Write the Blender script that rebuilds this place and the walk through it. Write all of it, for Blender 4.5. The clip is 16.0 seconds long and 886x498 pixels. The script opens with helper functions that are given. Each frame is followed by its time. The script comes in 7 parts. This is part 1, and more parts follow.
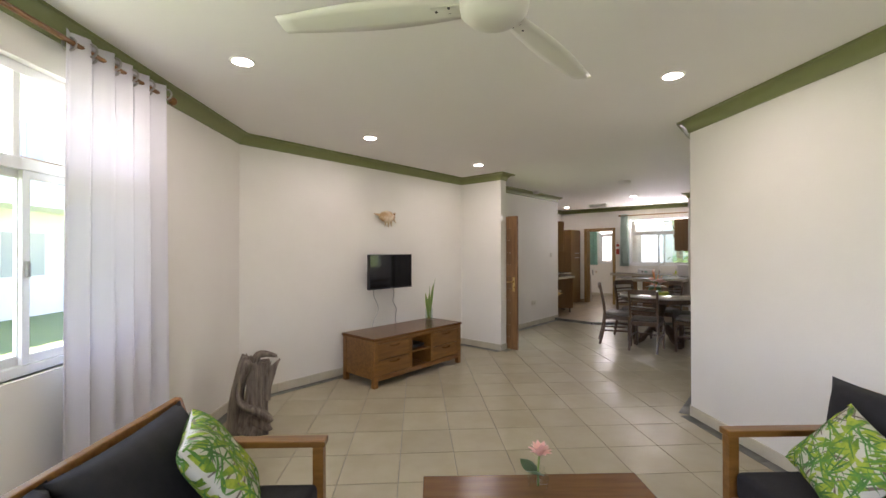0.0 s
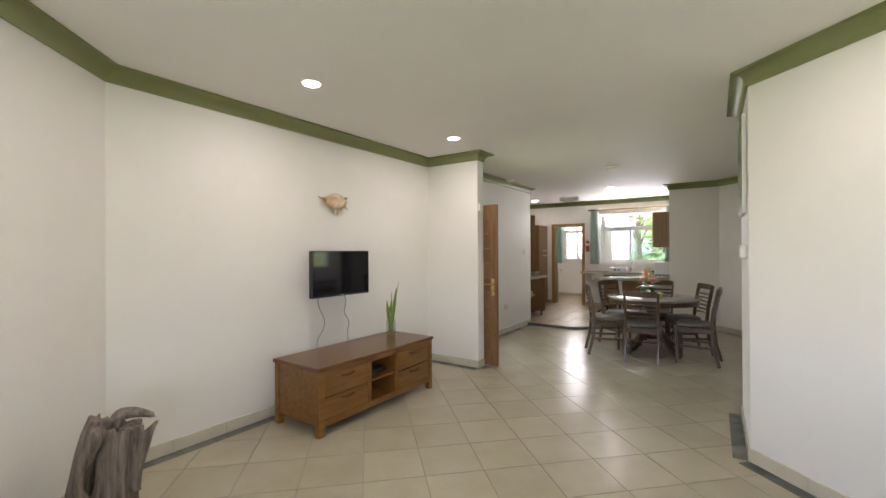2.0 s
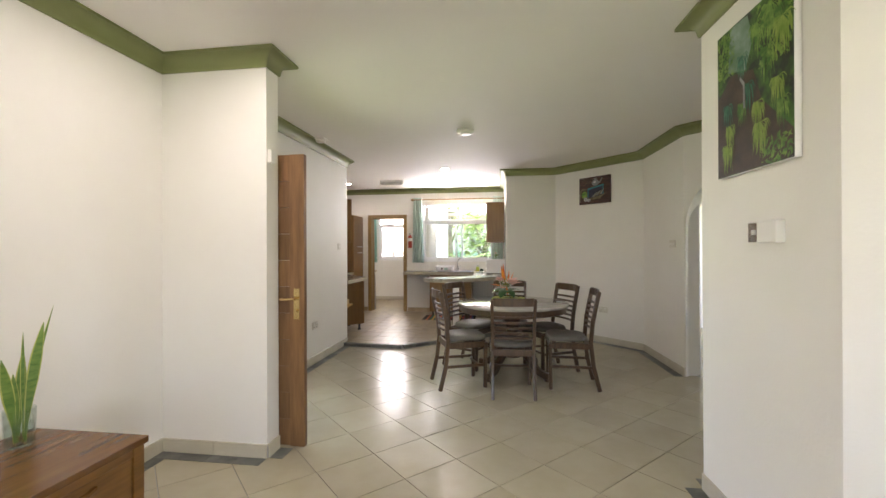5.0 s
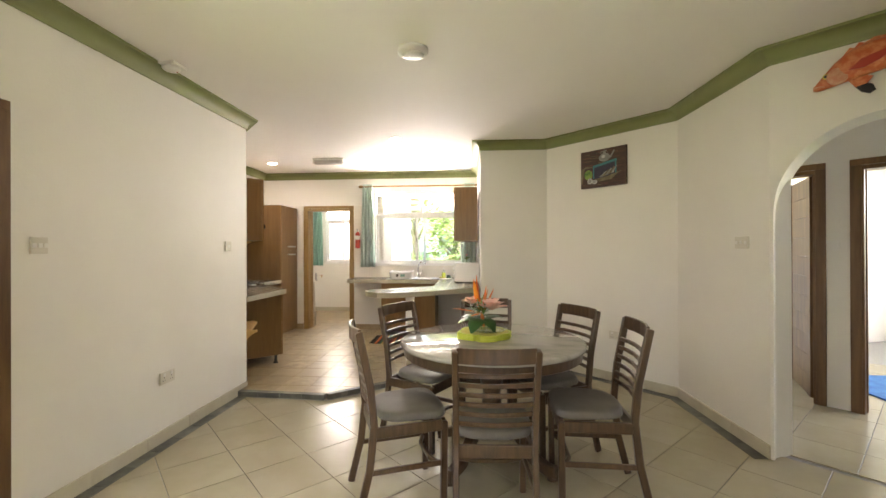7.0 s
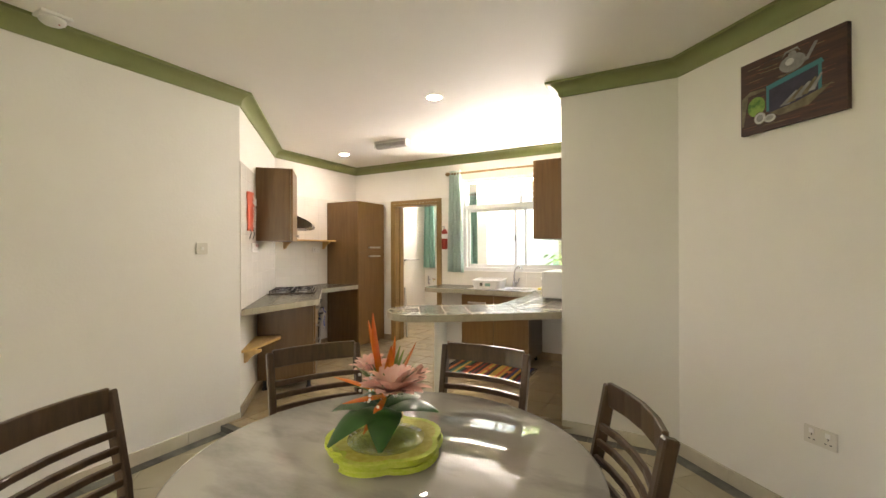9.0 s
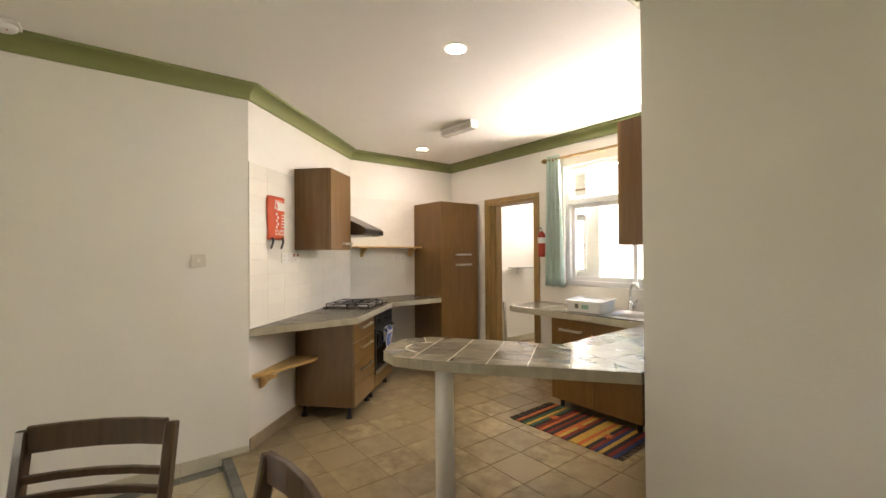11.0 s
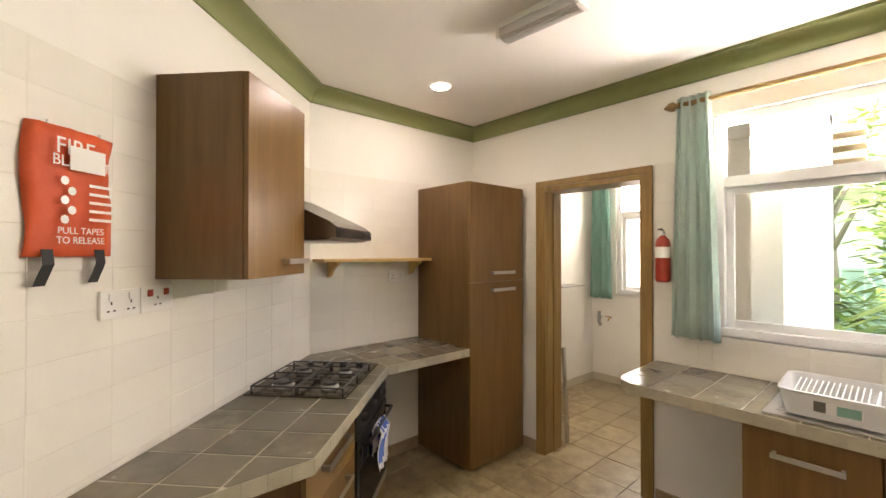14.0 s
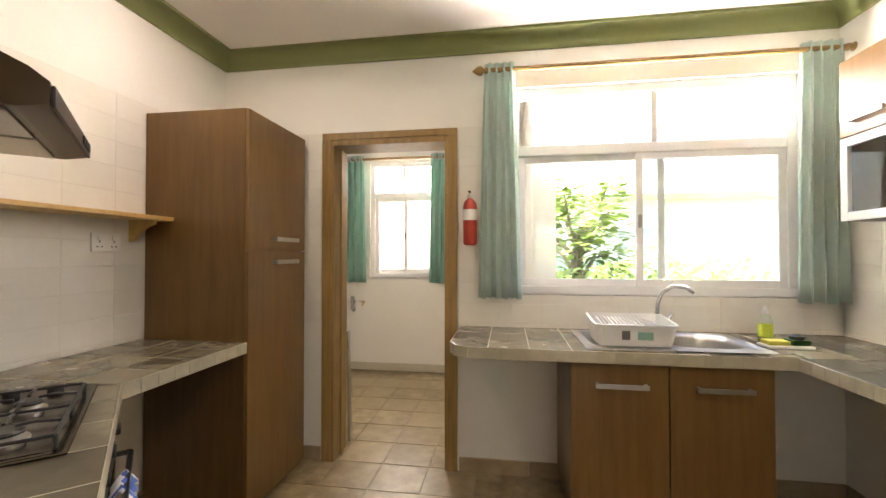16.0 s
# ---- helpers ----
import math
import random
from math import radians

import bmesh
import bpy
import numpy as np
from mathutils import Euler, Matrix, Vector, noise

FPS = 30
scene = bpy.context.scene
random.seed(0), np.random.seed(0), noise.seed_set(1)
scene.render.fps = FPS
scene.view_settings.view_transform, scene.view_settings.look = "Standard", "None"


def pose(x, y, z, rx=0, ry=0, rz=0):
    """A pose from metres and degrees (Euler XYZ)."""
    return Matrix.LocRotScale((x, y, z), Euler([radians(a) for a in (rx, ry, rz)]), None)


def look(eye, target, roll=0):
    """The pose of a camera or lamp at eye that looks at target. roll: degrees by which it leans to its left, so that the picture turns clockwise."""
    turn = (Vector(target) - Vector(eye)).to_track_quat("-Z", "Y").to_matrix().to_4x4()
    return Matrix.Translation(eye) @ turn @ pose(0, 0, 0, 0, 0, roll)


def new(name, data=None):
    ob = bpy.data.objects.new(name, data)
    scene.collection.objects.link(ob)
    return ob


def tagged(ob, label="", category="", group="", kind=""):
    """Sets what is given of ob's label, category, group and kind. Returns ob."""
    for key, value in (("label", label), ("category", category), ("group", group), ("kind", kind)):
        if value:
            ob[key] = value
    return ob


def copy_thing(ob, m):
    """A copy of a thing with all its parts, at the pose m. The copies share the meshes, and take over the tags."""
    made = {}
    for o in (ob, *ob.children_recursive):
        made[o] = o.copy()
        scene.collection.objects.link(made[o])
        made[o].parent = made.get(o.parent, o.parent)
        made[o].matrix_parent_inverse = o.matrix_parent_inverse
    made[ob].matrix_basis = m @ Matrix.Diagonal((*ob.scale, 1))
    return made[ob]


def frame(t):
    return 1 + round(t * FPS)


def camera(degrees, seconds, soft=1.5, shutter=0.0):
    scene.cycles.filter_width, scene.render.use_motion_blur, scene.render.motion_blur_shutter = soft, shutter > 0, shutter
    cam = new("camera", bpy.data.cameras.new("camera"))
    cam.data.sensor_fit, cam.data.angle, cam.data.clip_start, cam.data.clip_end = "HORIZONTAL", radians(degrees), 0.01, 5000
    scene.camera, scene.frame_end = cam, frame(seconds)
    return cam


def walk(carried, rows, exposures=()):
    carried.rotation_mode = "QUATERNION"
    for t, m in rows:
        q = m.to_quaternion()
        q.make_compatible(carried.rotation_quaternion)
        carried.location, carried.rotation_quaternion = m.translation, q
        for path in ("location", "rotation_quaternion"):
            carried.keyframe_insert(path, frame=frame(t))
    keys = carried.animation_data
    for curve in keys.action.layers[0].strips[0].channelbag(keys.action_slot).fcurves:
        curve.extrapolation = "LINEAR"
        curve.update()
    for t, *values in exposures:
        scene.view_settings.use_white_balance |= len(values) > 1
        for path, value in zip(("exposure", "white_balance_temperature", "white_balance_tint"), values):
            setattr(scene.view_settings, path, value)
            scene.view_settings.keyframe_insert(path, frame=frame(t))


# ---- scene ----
cam = camera(93.0, 16.0)
PATH = [
    (0, (0.314, 0.246, 1.492), (-1.01, 1.745, 1.503), -0.1),
    (0.5, (0.061, 0.391, 1.452), (-1.244, 1.906, 1.488), -0.5),
    (1, (-0.216, 0.568, 1.46), (-1.502, 2.1, 1.486), -0.5),
    (1.5, (-0.432, 0.783, 1.477), (-1.676, 2.35, 1.482), -0.2),
    (2, (-0.646, 1.064, 1.453), (-1.783, 2.71, 1.459), -0.3),
    (2.5, (-0.853, 1.333, 1.427), (-1.878, 3.05, 1.434), -0.1),
    (3, (-1.026, 1.615, 1.416), (-1.968, 3.379, 1.422), -0.0),
    (3.5, (-1.25, 1.894, 1.386), (-2.038, 3.733, 1.393), -0.0),
    (4, (-1.474, 2.209, 1.382), (-2.006, 4.137, 1.386), 0.3),
    (4.5, (-1.658, 2.556, 1.364), (-1.993, 4.528, 1.369), 0.2),
    (4.7, (-1.714, 2.753, 1.354), (-2.022, 4.729, 1.359), 0.0),
    (6.8, (-1.802, 4.839, 1.369), (-1.95, 6.834, 1.372), -0.2),
    (7, (-1.744, 5.02, 1.369), (-1.893, 7.014, 1.373), -0.2),
    (7.5, (-1.54, 5.512, 1.377), (-1.692, 7.506, 1.379), -0.2),
    (8, (-1.317, 6.019, 1.386), (-1.67, 7.988, 1.384), -0.2),
    (8.5, (-1.083, 6.452, 1.389), (-1.709, 8.352, 1.386), -0.2),
    (9, (-0.871, 6.88, 1.395), (-1.842, 8.629, 1.398), -0.2),
    (9.2, (-0.785, 7.021, 1.405), (-1.873, 8.699, 1.408), -0.1),
    (9.8, (-0.585, 7.420, 1.420), (-1.857, 8.963, 1.435), -0.3),
    (10.4, (-0.520, 7.900, 1.435), (-1.971, 9.277, 1.450), -0.3),
    (10.9, (-0.660, 8.280, 1.450), (-2.225, 9.525, 1.465), -0.3),
    (11.3, (-0.84, 8.578, 1.465), (-2.459, 9.752, 1.489), -0.5),
    (11.5, (-0.904, 8.734, 1.505), (-2.538, 9.887, 1.518), -0.1),
    (12, (-1.268, 9.007, 1.547), (-2.908, 10.151, 1.56), -0.1),
    (12.5, (-1.604, 9.181, 1.577), (-3.246, 10.323, 1.589), -0.1),
    (13, (-2.024, 9.281, 1.608), (-3.654, 10.44, 1.617), -0.0),
    (13.5, (-2.337, 9.349, 1.593), (-3.966, 10.51, 1.61), 0.0),
    (14, (-2.705, 9.38, 1.582), (-4.202, 10.707, 1.598), -0.0),
    (14.5, (-2.989, 9.399, 1.515), (-4.259, 10.943, 1.541), 0.0),
    (15, (-3.246, 9.44, 1.451), (-4.226, 11.183, 1.479), 0.1),
    (15.5, (-3.414, 9.496, 1.392), (-4.088, 11.379, 1.421), 0.1),
    (16, (-3.51, 9.546, 1.339), (-3.814, 11.523, 1.369), -0.0),
]

walk(cam, [(t, look(eye, target, roll)) for t, eye, target, roll in PATH],
     [(0.0, 2.9, 6500, 28), (2.5, 3.22, 6350, 24), (4.7, 3.47, 6450, 24), (7.0, 3.98, 7200, 22), (9.0, 3.86, 7350, 21), (12.0, 3.52, 7450, 23), (16.0, 3.55, 7350, 23)])

# ---- light ----
world = bpy.data.worlds.new("sky_world")
scene.world = world
world.use_nodes = True
wn = world.node_tree
sky = wn.nodes.new("ShaderNodeTexSky")
sky.sky_type, sky.sun_disc = "NISHITA", False
sky.sun_elevation, sky.sun_rotation = radians(58), radians(200)
wn.nodes["Background"].inputs["Strength"].default_value = 0.14
wn.links.new(sky.outputs[0], wn.nodes["Background"].inputs[0])
sun = new("sun", bpy.data.lights.new("sun", "SUN"))
sun.data.energy, sun.data.angle, sun.data.color = 5.0, radians(0.6), (1, 0.95, 0.88)
sun.matrix_world = look((0, 0, 30), (11, 8, 0))


# ---- plan ----
H, COVE = 2.70, 2.595
FL = -0.045  # the living and dining floor; the kitchen floor lies one slate kerb higher, at 0
TVC, JIN, JOUT = (-4.105, 2.095), (-4.105, 5.712), (-3.32, 5.712)
JO2, JI2 = (-3.32, 5.86), (-4.05, 5.86)
K1, K2, KC = (-4.05, 9.12), (-5.42, 10.585), (-5.42, 12.16)
KE, R1, R2, R3 = (-1.69, 12.16), (-1.665, 10.245), (-0.856, 10.255), (0.195, 9.19)
AR, AB, AC = (0.235, 8.0), (1.57, 6.64), (1.57, 5.705)
P2, P1 = (-0.585, 5.705), (-0.555, 4.73)
RB, LB = (4.03, 0.41), (0.2, -2.5)
RING = [TVC, JIN, JOUT, JO2, JI2, K1, K2, KC, KE, R1, R2, R3, AR, AB, AC, P2, P1, RB, LB]
U = Vector((0.683, -0.730, 0)).normalized()
V = Vector((0.730, 0.683, 0)).normalized()



def daylight_fill(m, wide, high, watts, tilt):
    """An area lamp added at an opening, standing in for sky and sunlit ground; m: its place on the wall, x along, y
    out.
    """
    lamp = new("daylight_fill", bpy.data.lights.new("daylight_fill", "AREA"))
    lamp.data.shape, lamp.data.size, lamp.data.size_y = "RECTANGLE", wide, high
    lamp.data.energy, lamp.data.color = watts, (1.0, 0.985, 0.95)
    lamp.matrix_world = m @ pose(0, 0, 0, tilt)
    return lamp


# ---- materials ----


def material(name, base, rough=0.5, metal=0.0, second=None, scale=6.0, detail=4.0, mix=(0.35, 0.65), bump=0.0,
             bump_scale=None, stretch=(1, 1, 1), random_amount=0.0, coat=0.0, sheen=0.0, rough_var=0.0, emit=0.0,
             transmit=0.0, alpha=1.0, third=None):
    """A principled material: a base colour broken up by noise, with grain, fine relief and a shift per object."""
    m = bpy.data.materials.new(name)
    m.use_nodes = True
    t = m.node_tree
    b = t.nodes["Principled BSDF"]
    b.inputs["Base Color"].default_value = (*base, 1)
    b.inputs["Roughness"].default_value = rough
    b.inputs["Metallic"].default_value = metal
    b.inputs["Coat Weight"].default_value = coat
    b.inputs["Coat Roughness"].default_value = 0.12
    b.inputs["Sheen Weight"].default_value = sheen
    b.inputs["Transmission Weight"].default_value = transmit
    b.inputs["Alpha"].default_value = alpha
    if emit:
        b.inputs["Emission Color"].default_value = (*base, 1)
        b.inputs["Emission Strength"].default_value = emit
    co = t.nodes.new("ShaderNodeTexCoord")
    mp = t.nodes.new("ShaderNodeMapping")
    mp.inputs["Scale"].default_value = stretch
    t.links.new(co.outputs["Object"], mp.inputs[0])
    info = t.nodes.new("ShaderNodeObjectInfo")
    off = t.nodes.new("ShaderNodeVectorMath")
    off.operation = "SCALE"
    off.inputs[0].default_value = (7.3, 3.1, 5.7)
    t.links.new(info.outputs["Random"], off.inputs["Scale"])
    t.links.new(off.outputs[0], mp.inputs["Location"])
    out = None
    if second is not None:
        n = t.nodes.new("ShaderNodeTexNoise")
        n.inputs["Scale"].default_value, n.inputs["Detail"].default_value = scale, detail
        n.inputs["Roughness"].default_value = 0.62
        t.links.new(mp.outputs[0], n.inputs[0])
        r = t.nodes.new("ShaderNodeValToRGB")
        r.color_ramp.elements[0].position, r.color_ramp.elements[1].position = mix
        r.color_ramp.elements[0].color, r.color_ramp.elements[1].color = (*base, 1), (*second, 1)
        t.links.new(n.outputs[0], r.inputs[0])
        out = r.outputs[0]
        if rough_var:
            mr = t.nodes.new("ShaderNodeMapRange")
            mr.inputs[3].default_value, mr.inputs[4].default_value = rough - rough_var, rough + rough_var
            t.links.new(n.outputs[0], mr.inputs[0])
            t.links.new(mr.outputs[0], b.inputs["Roughness"])
    if third is not None and out:
        rs = t.nodes.new("ShaderNodeMath")
        rs.operation = "FRACT"
        rm = t.nodes.new("ShaderNodeMath")
        rm.operation = "MULTIPLY"
        rm.inputs[1].default_value = 7.31
        t.links.new(info.outputs["Random"], rm.inputs[0])
        t.links.new(rm.outputs[0], rs.inputs[0])
        mx = t.nodes.new("ShaderNodeMixRGB")
        mx.inputs[2].default_value = (*third, 1)
        t.links.new(rs.outputs[0], mx.inputs[0])
        t.links.new(out, mx.inputs[1])
        out = mx.outputs[0]
    if random_amount:
        hs = t.nodes.new("ShaderNodeHueSaturation")
        hs.inputs["Color"].default_value = (*base, 1)
        mv = t.nodes.new("ShaderNodeMapRange")
        mv.inputs[3].default_value, mv.inputs[4].default_value = 1 - random_amount, 1 + random_amount
        t.links.new(info.outputs["Random"], mv.inputs[0])
        t.links.new(mv.outputs[0], hs.inputs["Value"])
        if out:
            t.links.new(out, hs.inputs["Color"])
        out = hs.outputs[0]
    if out:
        t.links.new(out, b.inputs["Base Color"])
    if bump:
        bn = t.nodes.new("ShaderNodeTexNoise")
        bn.inputs["Scale"].default_value, bn.inputs["Detail"].default_value = bump_scale or scale * 8, 5
        t.links.new(mp.outputs[0], bn.inputs[0])
        bp = t.nodes.new("ShaderNodeBump")
        bp.inputs["Strength"].default_value, bp.inputs["Distance"].default_value = bump, 0.004
        t.links.new(bn.outputs[0], bp.inputs["Height"])
        t.links.new(bp.outputs[0], b.inputs["Normal"])
    return m


PAINT = material("wall_paint", (0.78, 0.76, 0.70), 0.6, second=(0.81, 0.79, 0.735), scale=1.2, bump=0.25, bump_scale=60)
CEIL = material("ceiling_paint", (0.86, 0.84, 0.81), 0.7, second=(0.88, 0.86, 0.83), scale=0.9, bump=0.15, bump_scale=40)
GREEN = material("green_cove_paint", (0.21, 0.24, 0.085), 0.5, second=(0.23, 0.25, 0.10), scale=1.5, bump=0.15, bump_scale=50)
TILE = material("cream_floor_tile", (0.375, 0.338, 0.235), 0.24, second=(0.415, 0.375, 0.27), scale=3, bump=0.05, bump_scale=25,
                random_amount=0.04, rough_var=0.02)
TILE.node_tree.nodes["Principled BSDF"].inputs["Specular IOR Level"].default_value = 0.3
GROUT = material("grey_grout", (0.22, 0.21, 0.19), 0.85, second=(0.30, 0.29, 0.26), scale=30, bump=0.3)
SLATE = material("slate_border", (0.085, 0.088, 0.075), 0.6, second=(0.16, 0.16, 0.135), scale=7, bump=0.35, bump_scale=30,
                 random_amount=0.25)
SKIRT = material("cream_skirting_tile", (0.55, 0.51, 0.39), 0.25, second=(0.61, 0.57, 0.45), scale=4, random_amount=0.03)
KFLOOR = material("brown_stone_look_tile", (0.18, 0.13, 0.062), 0.33, second=(0.42, 0.33, 0.185), scale=9, detail=8,
                  mix=(0.36, 0.66), bump=0.03, bump_scale=18, random_amount=0.09, rough_var=0.04, third=(0.29, 0.22, 0.12))
KGROUT = material("brown_grout", (0.27, 0.22, 0.16), 0.85, second=(0.33, 0.28, 0.21), scale=30)
KSKIRT = material("brown_skirting_tile", (0.30, 0.22, 0.13), 0.35, second=(0.42, 0.33, 0.21), scale=5, random_amount=0.08)
WTILE = material("white_glazed_wall_tile", (0.76, 0.73, 0.66), 0.2, second=(0.79, 0.76, 0.69), scale=3, bump=0.07, bump_scale=9,
                 random_amount=0.015)
WTILE.node_tree.nodes["Principled BSDF"].inputs["Specular IOR Level"].default_value = 0.3
WGROUT = material("white_grout", (0.72, 0.68, 0.60), 0.8)
COUNTER = material("slate_counter_tile", (0.105, 0.10, 0.068), 0.26, second=(0.23, 0.198, 0.135), scale=7, detail=8, mix=(0.38, 0.62), bump=0.3,
                   bump_scale=22, random_amount=0.28, rough_var=0.04, third=(0.165, 0.147, 0.102))
CGROUT = material("cream_counter_grout", (0.35, 0.31, 0.23), 0.8, second=(0.41, 0.365, 0.275), scale=20)
CEDGE = material("counter_edge_tile", (0.36, 0.325, 0.235), 0.4, second=(0.45, 0.41, 0.305), scale=9, bump=0.2, bump_scale=40)
CAB = material("cabinet_laminate", (0.125, 0.061, 0.015), 0.32, second=(0.165, 0.085, 0.024), scale=5, detail=6, stretch=(6, 6, 0.5),
               bump=0.03, bump_scale=30)
CABF = material("cabinet_front_laminate", (0.17, 0.085, 0.022), 0.3, second=(0.21, 0.112, 0.033), scale=5, detail=6,
                stretch=(6, 6, 0.5), bump=0.03, bump_scale=30, random_amount=0.04)
PINE = material("pine_wood", (0.58, 0.36, 0.12), 0.4, second=(0.66, 0.44, 0.18), scale=4, stretch=(0.7, 8, 8), bump=0.05)
TEAK = material("teak_wood", (0.155, 0.064, 0.011), 0.33, second=(0.245, 0.112, 0.024), scale=4, detail=7, stretch=(8, 0.7, 8),
                bump=0.06, bump_scale=25, random_amount=0.06)
TEAK_TOP = material("teak_wood_top", (0.12, 0.05, 0.012), 0.26, second=(0.165, 0.072, 0.018), scale=4, detail=7, stretch=(8, 0.7, 8),
                    bump=0.05, bump_scale=25)
FRAMEW = material("varnished_frame_wood", (0.24, 0.145, 0.045), 0.4, second=(0.34, 0.21, 0.07), scale=4, detail=6, stretch=(7, 7, 0.6), bump=0.08, bump_scale=14)
DOORW = material("takamaka_door_wood", (0.11, 0.052, 0.02), 0.42, second=(0.23, 0.125, 0.05), scale=3.5, detail=8,
                 stretch=(7, 7, 0.6), mix=(0.3, 0.7), bump=0.12, bump_scale=14, random_amount=0.2)
DARKW = material("dark_stained_wood", (0.055, 0.031, 0.015), 0.3, second=(0.095, 0.054, 0.026), scale=6, stretch=(6, 6, 1),
                 bump=0.04, random_amount=0.1, coat=0.2)
SEATF = material("grey_faux_leather", (0.115, 0.105, 0.088), 0.5, second=(0.14, 0.13, 0.108), scale=9, bump=0.2, bump_scale=140)
MARBLE = material("grey_veined_marble", (0.43, 0.41, 0.37), 0.025, second=(0.20, 0.195, 0.18), scale=1.9, detail=10, mix=(0.47, 0.74),
                  stretch=(1, 2.4, 1))
MARBLE.node_tree.nodes["Principled BSDF"].inputs["Specular IOR Level"].default_value = 1.0
UPHOL = material("charcoal_upholstery", (0.011, 0.011, 0.012), 0.9, second=(0.018, 0.018, 0.02), scale=14, bump=0.3, bump_scale=240)
ALU = material("white_powder_coat", (0.82, 0.82, 0.81), 0.35)
CHROME = material("chrome", (0.75, 0.75, 0.74), 0.14, metal=1.0)
STEEL = material("brushed_steel", (0.58, 0.57, 0.55), 0.3, metal=1.0, second=(0.5, 0.49, 0.47), scale=20, stretch=(1, 20, 1))
BRASS = material("brass", (0.72, 0.55, 0.25), 0.25, metal=1.0)
BLACK = material("black_enamel", (0.012, 0.012, 0.013), 0.28)
RUBBER = material("black_plastic", (0.02, 0.02, 0.02), 0.55)
SCREEN = material("tv_screen", (0.006, 0.006, 0.008), 0.06)
WPLAST = material("white_plastic", (0.78, 0.77, 0.73), 0.3)
CPLAST = material("cream_switch_plastic", (0.66, 0.63, 0.55), 0.35)
LAMPD = material("lit_lamp_diffuser", (1.0, 0.95, 0.86), 0.5, emit=14.0)
OFFD = material("frosted_diffuser", (0.82, 0.81, 0.78), 0.4)
RED = material("red_paint", (0.34, 0.028, 0.014), 0.35, second=(0.40, 0.04, 0.02), scale=8)
ORANGE = material("orange_red_fabric", (0.62, 0.085, 0.025), 0.6, second=(0.70, 0.11, 0.035), scale=10, bump=0.2, bump_scale=60)
PAPER = material("white_paper", (0.80, 0.79, 0.76), 0.7)
CABLE = material("grey_cable", (0.35, 0.34, 0.33), 0.5)
DRIFT = material("weathered_driftwood", (0.095, 0.07, 0.05), 0.8, second=(0.30, 0.25, 0.20), scale=5, detail=9, stretch=(7, 7, 0.7),
                 mix=(0.34, 0.68), bump=0.9, bump_scale=22)
SHELLM = material("sea_shell", (0.55, 0.36, 0.18), 0.4, second=(0.78, 0.68, 0.50), scale=14, mix=(0.4, 0.6), bump=0.3, bump_scale=50)
LEAF = material("green_leaf", (0.09, 0.19, 0.03), 0.4, second=(0.22, 0.30, 0.07), scale=8, stretch=(1, 1, 0.3), random_amount=0.2)
DLEAF = material("dark_green_leaf", (0.015, 0.065, 0.012), 0.28, second=(0.03, 0.10, 0.02), scale=9, random_amount=0.2)
GARDEN = material("garden_leaf", (0.065, 0.14, 0.022), 0.45, second=(0.13, 0.20, 0.05), scale=3, random_amount=0.3)
PALMG = material("palm_frond", (0.07, 0.17, 0.025), 0.5, second=(0.16, 0.28, 0.06), scale=3, random_amount=0.25)
PINK = material("pink_petal", (0.84, 0.46, 0.38), 0.5, second=(0.88, 0.60, 0.52), scale=12, random_amount=0.08)
FLAME = material("orange_bract", (0.72, 0.10, 0.02), 0.4, second=(0.80, 0.32, 0.03), scale=10, random_amount=0.12)
YELLOWM = material("yellow_woven_mat", (0.50, 0.44, 0.05), 0.7, second=(0.62, 0.58, 0.12), scale=40, bump=0.4, bump_scale=120)
LIME = material("lime_woven_edge", (0.47, 0.58, 0.04), 0.7, second=(0.60, 0.66, 0.12), scale=40, bump=0.4, bump_scale=120)
FANW = material("fan_white_enamel", (0.74, 0.73, 0.66), 0.35)
STUCCO = material("white_stucco", (0.80, 0.79, 0.76), 0.85, second=(0.74, 0.73, 0.70), scale=2, bump=0.3, bump_scale=30)
BEIGE = material("beige_stucco", (0.62, 0.46, 0.30), 0.85, second=(0.66, 0.50, 0.34), scale=2, bump=0.3, bump_scale=30)
# the grey base carries the sky's reflection in the house panes
SKYGLASS = material("sky_toned_window_glass", (0.36, 0.39, 0.40), 0.08)
GRASS = material("lawn", (0.10, 0.16, 0.04), 0.9, second=(0.19, 0.24, 0.08), scale=1.5, detail=8, bump=0.5, bump_scale=30)
FENCE = material("green_fence_paint", (0.40, 0.58, 0.46), 0.6, second=(0.44, 0.62, 0.50), scale=3)
BARK = material("bark", (0.26, 0.21, 0.15), 0.9, second=(0.34, 0.28, 0.21), scale=8, bump=0.6)
BLUE = material("blue_rug", (0.03, 0.14, 0.42), 0.9, second=(0.05, 0.22, 0.52), scale=8, bump=0.3, bump_scale=90)


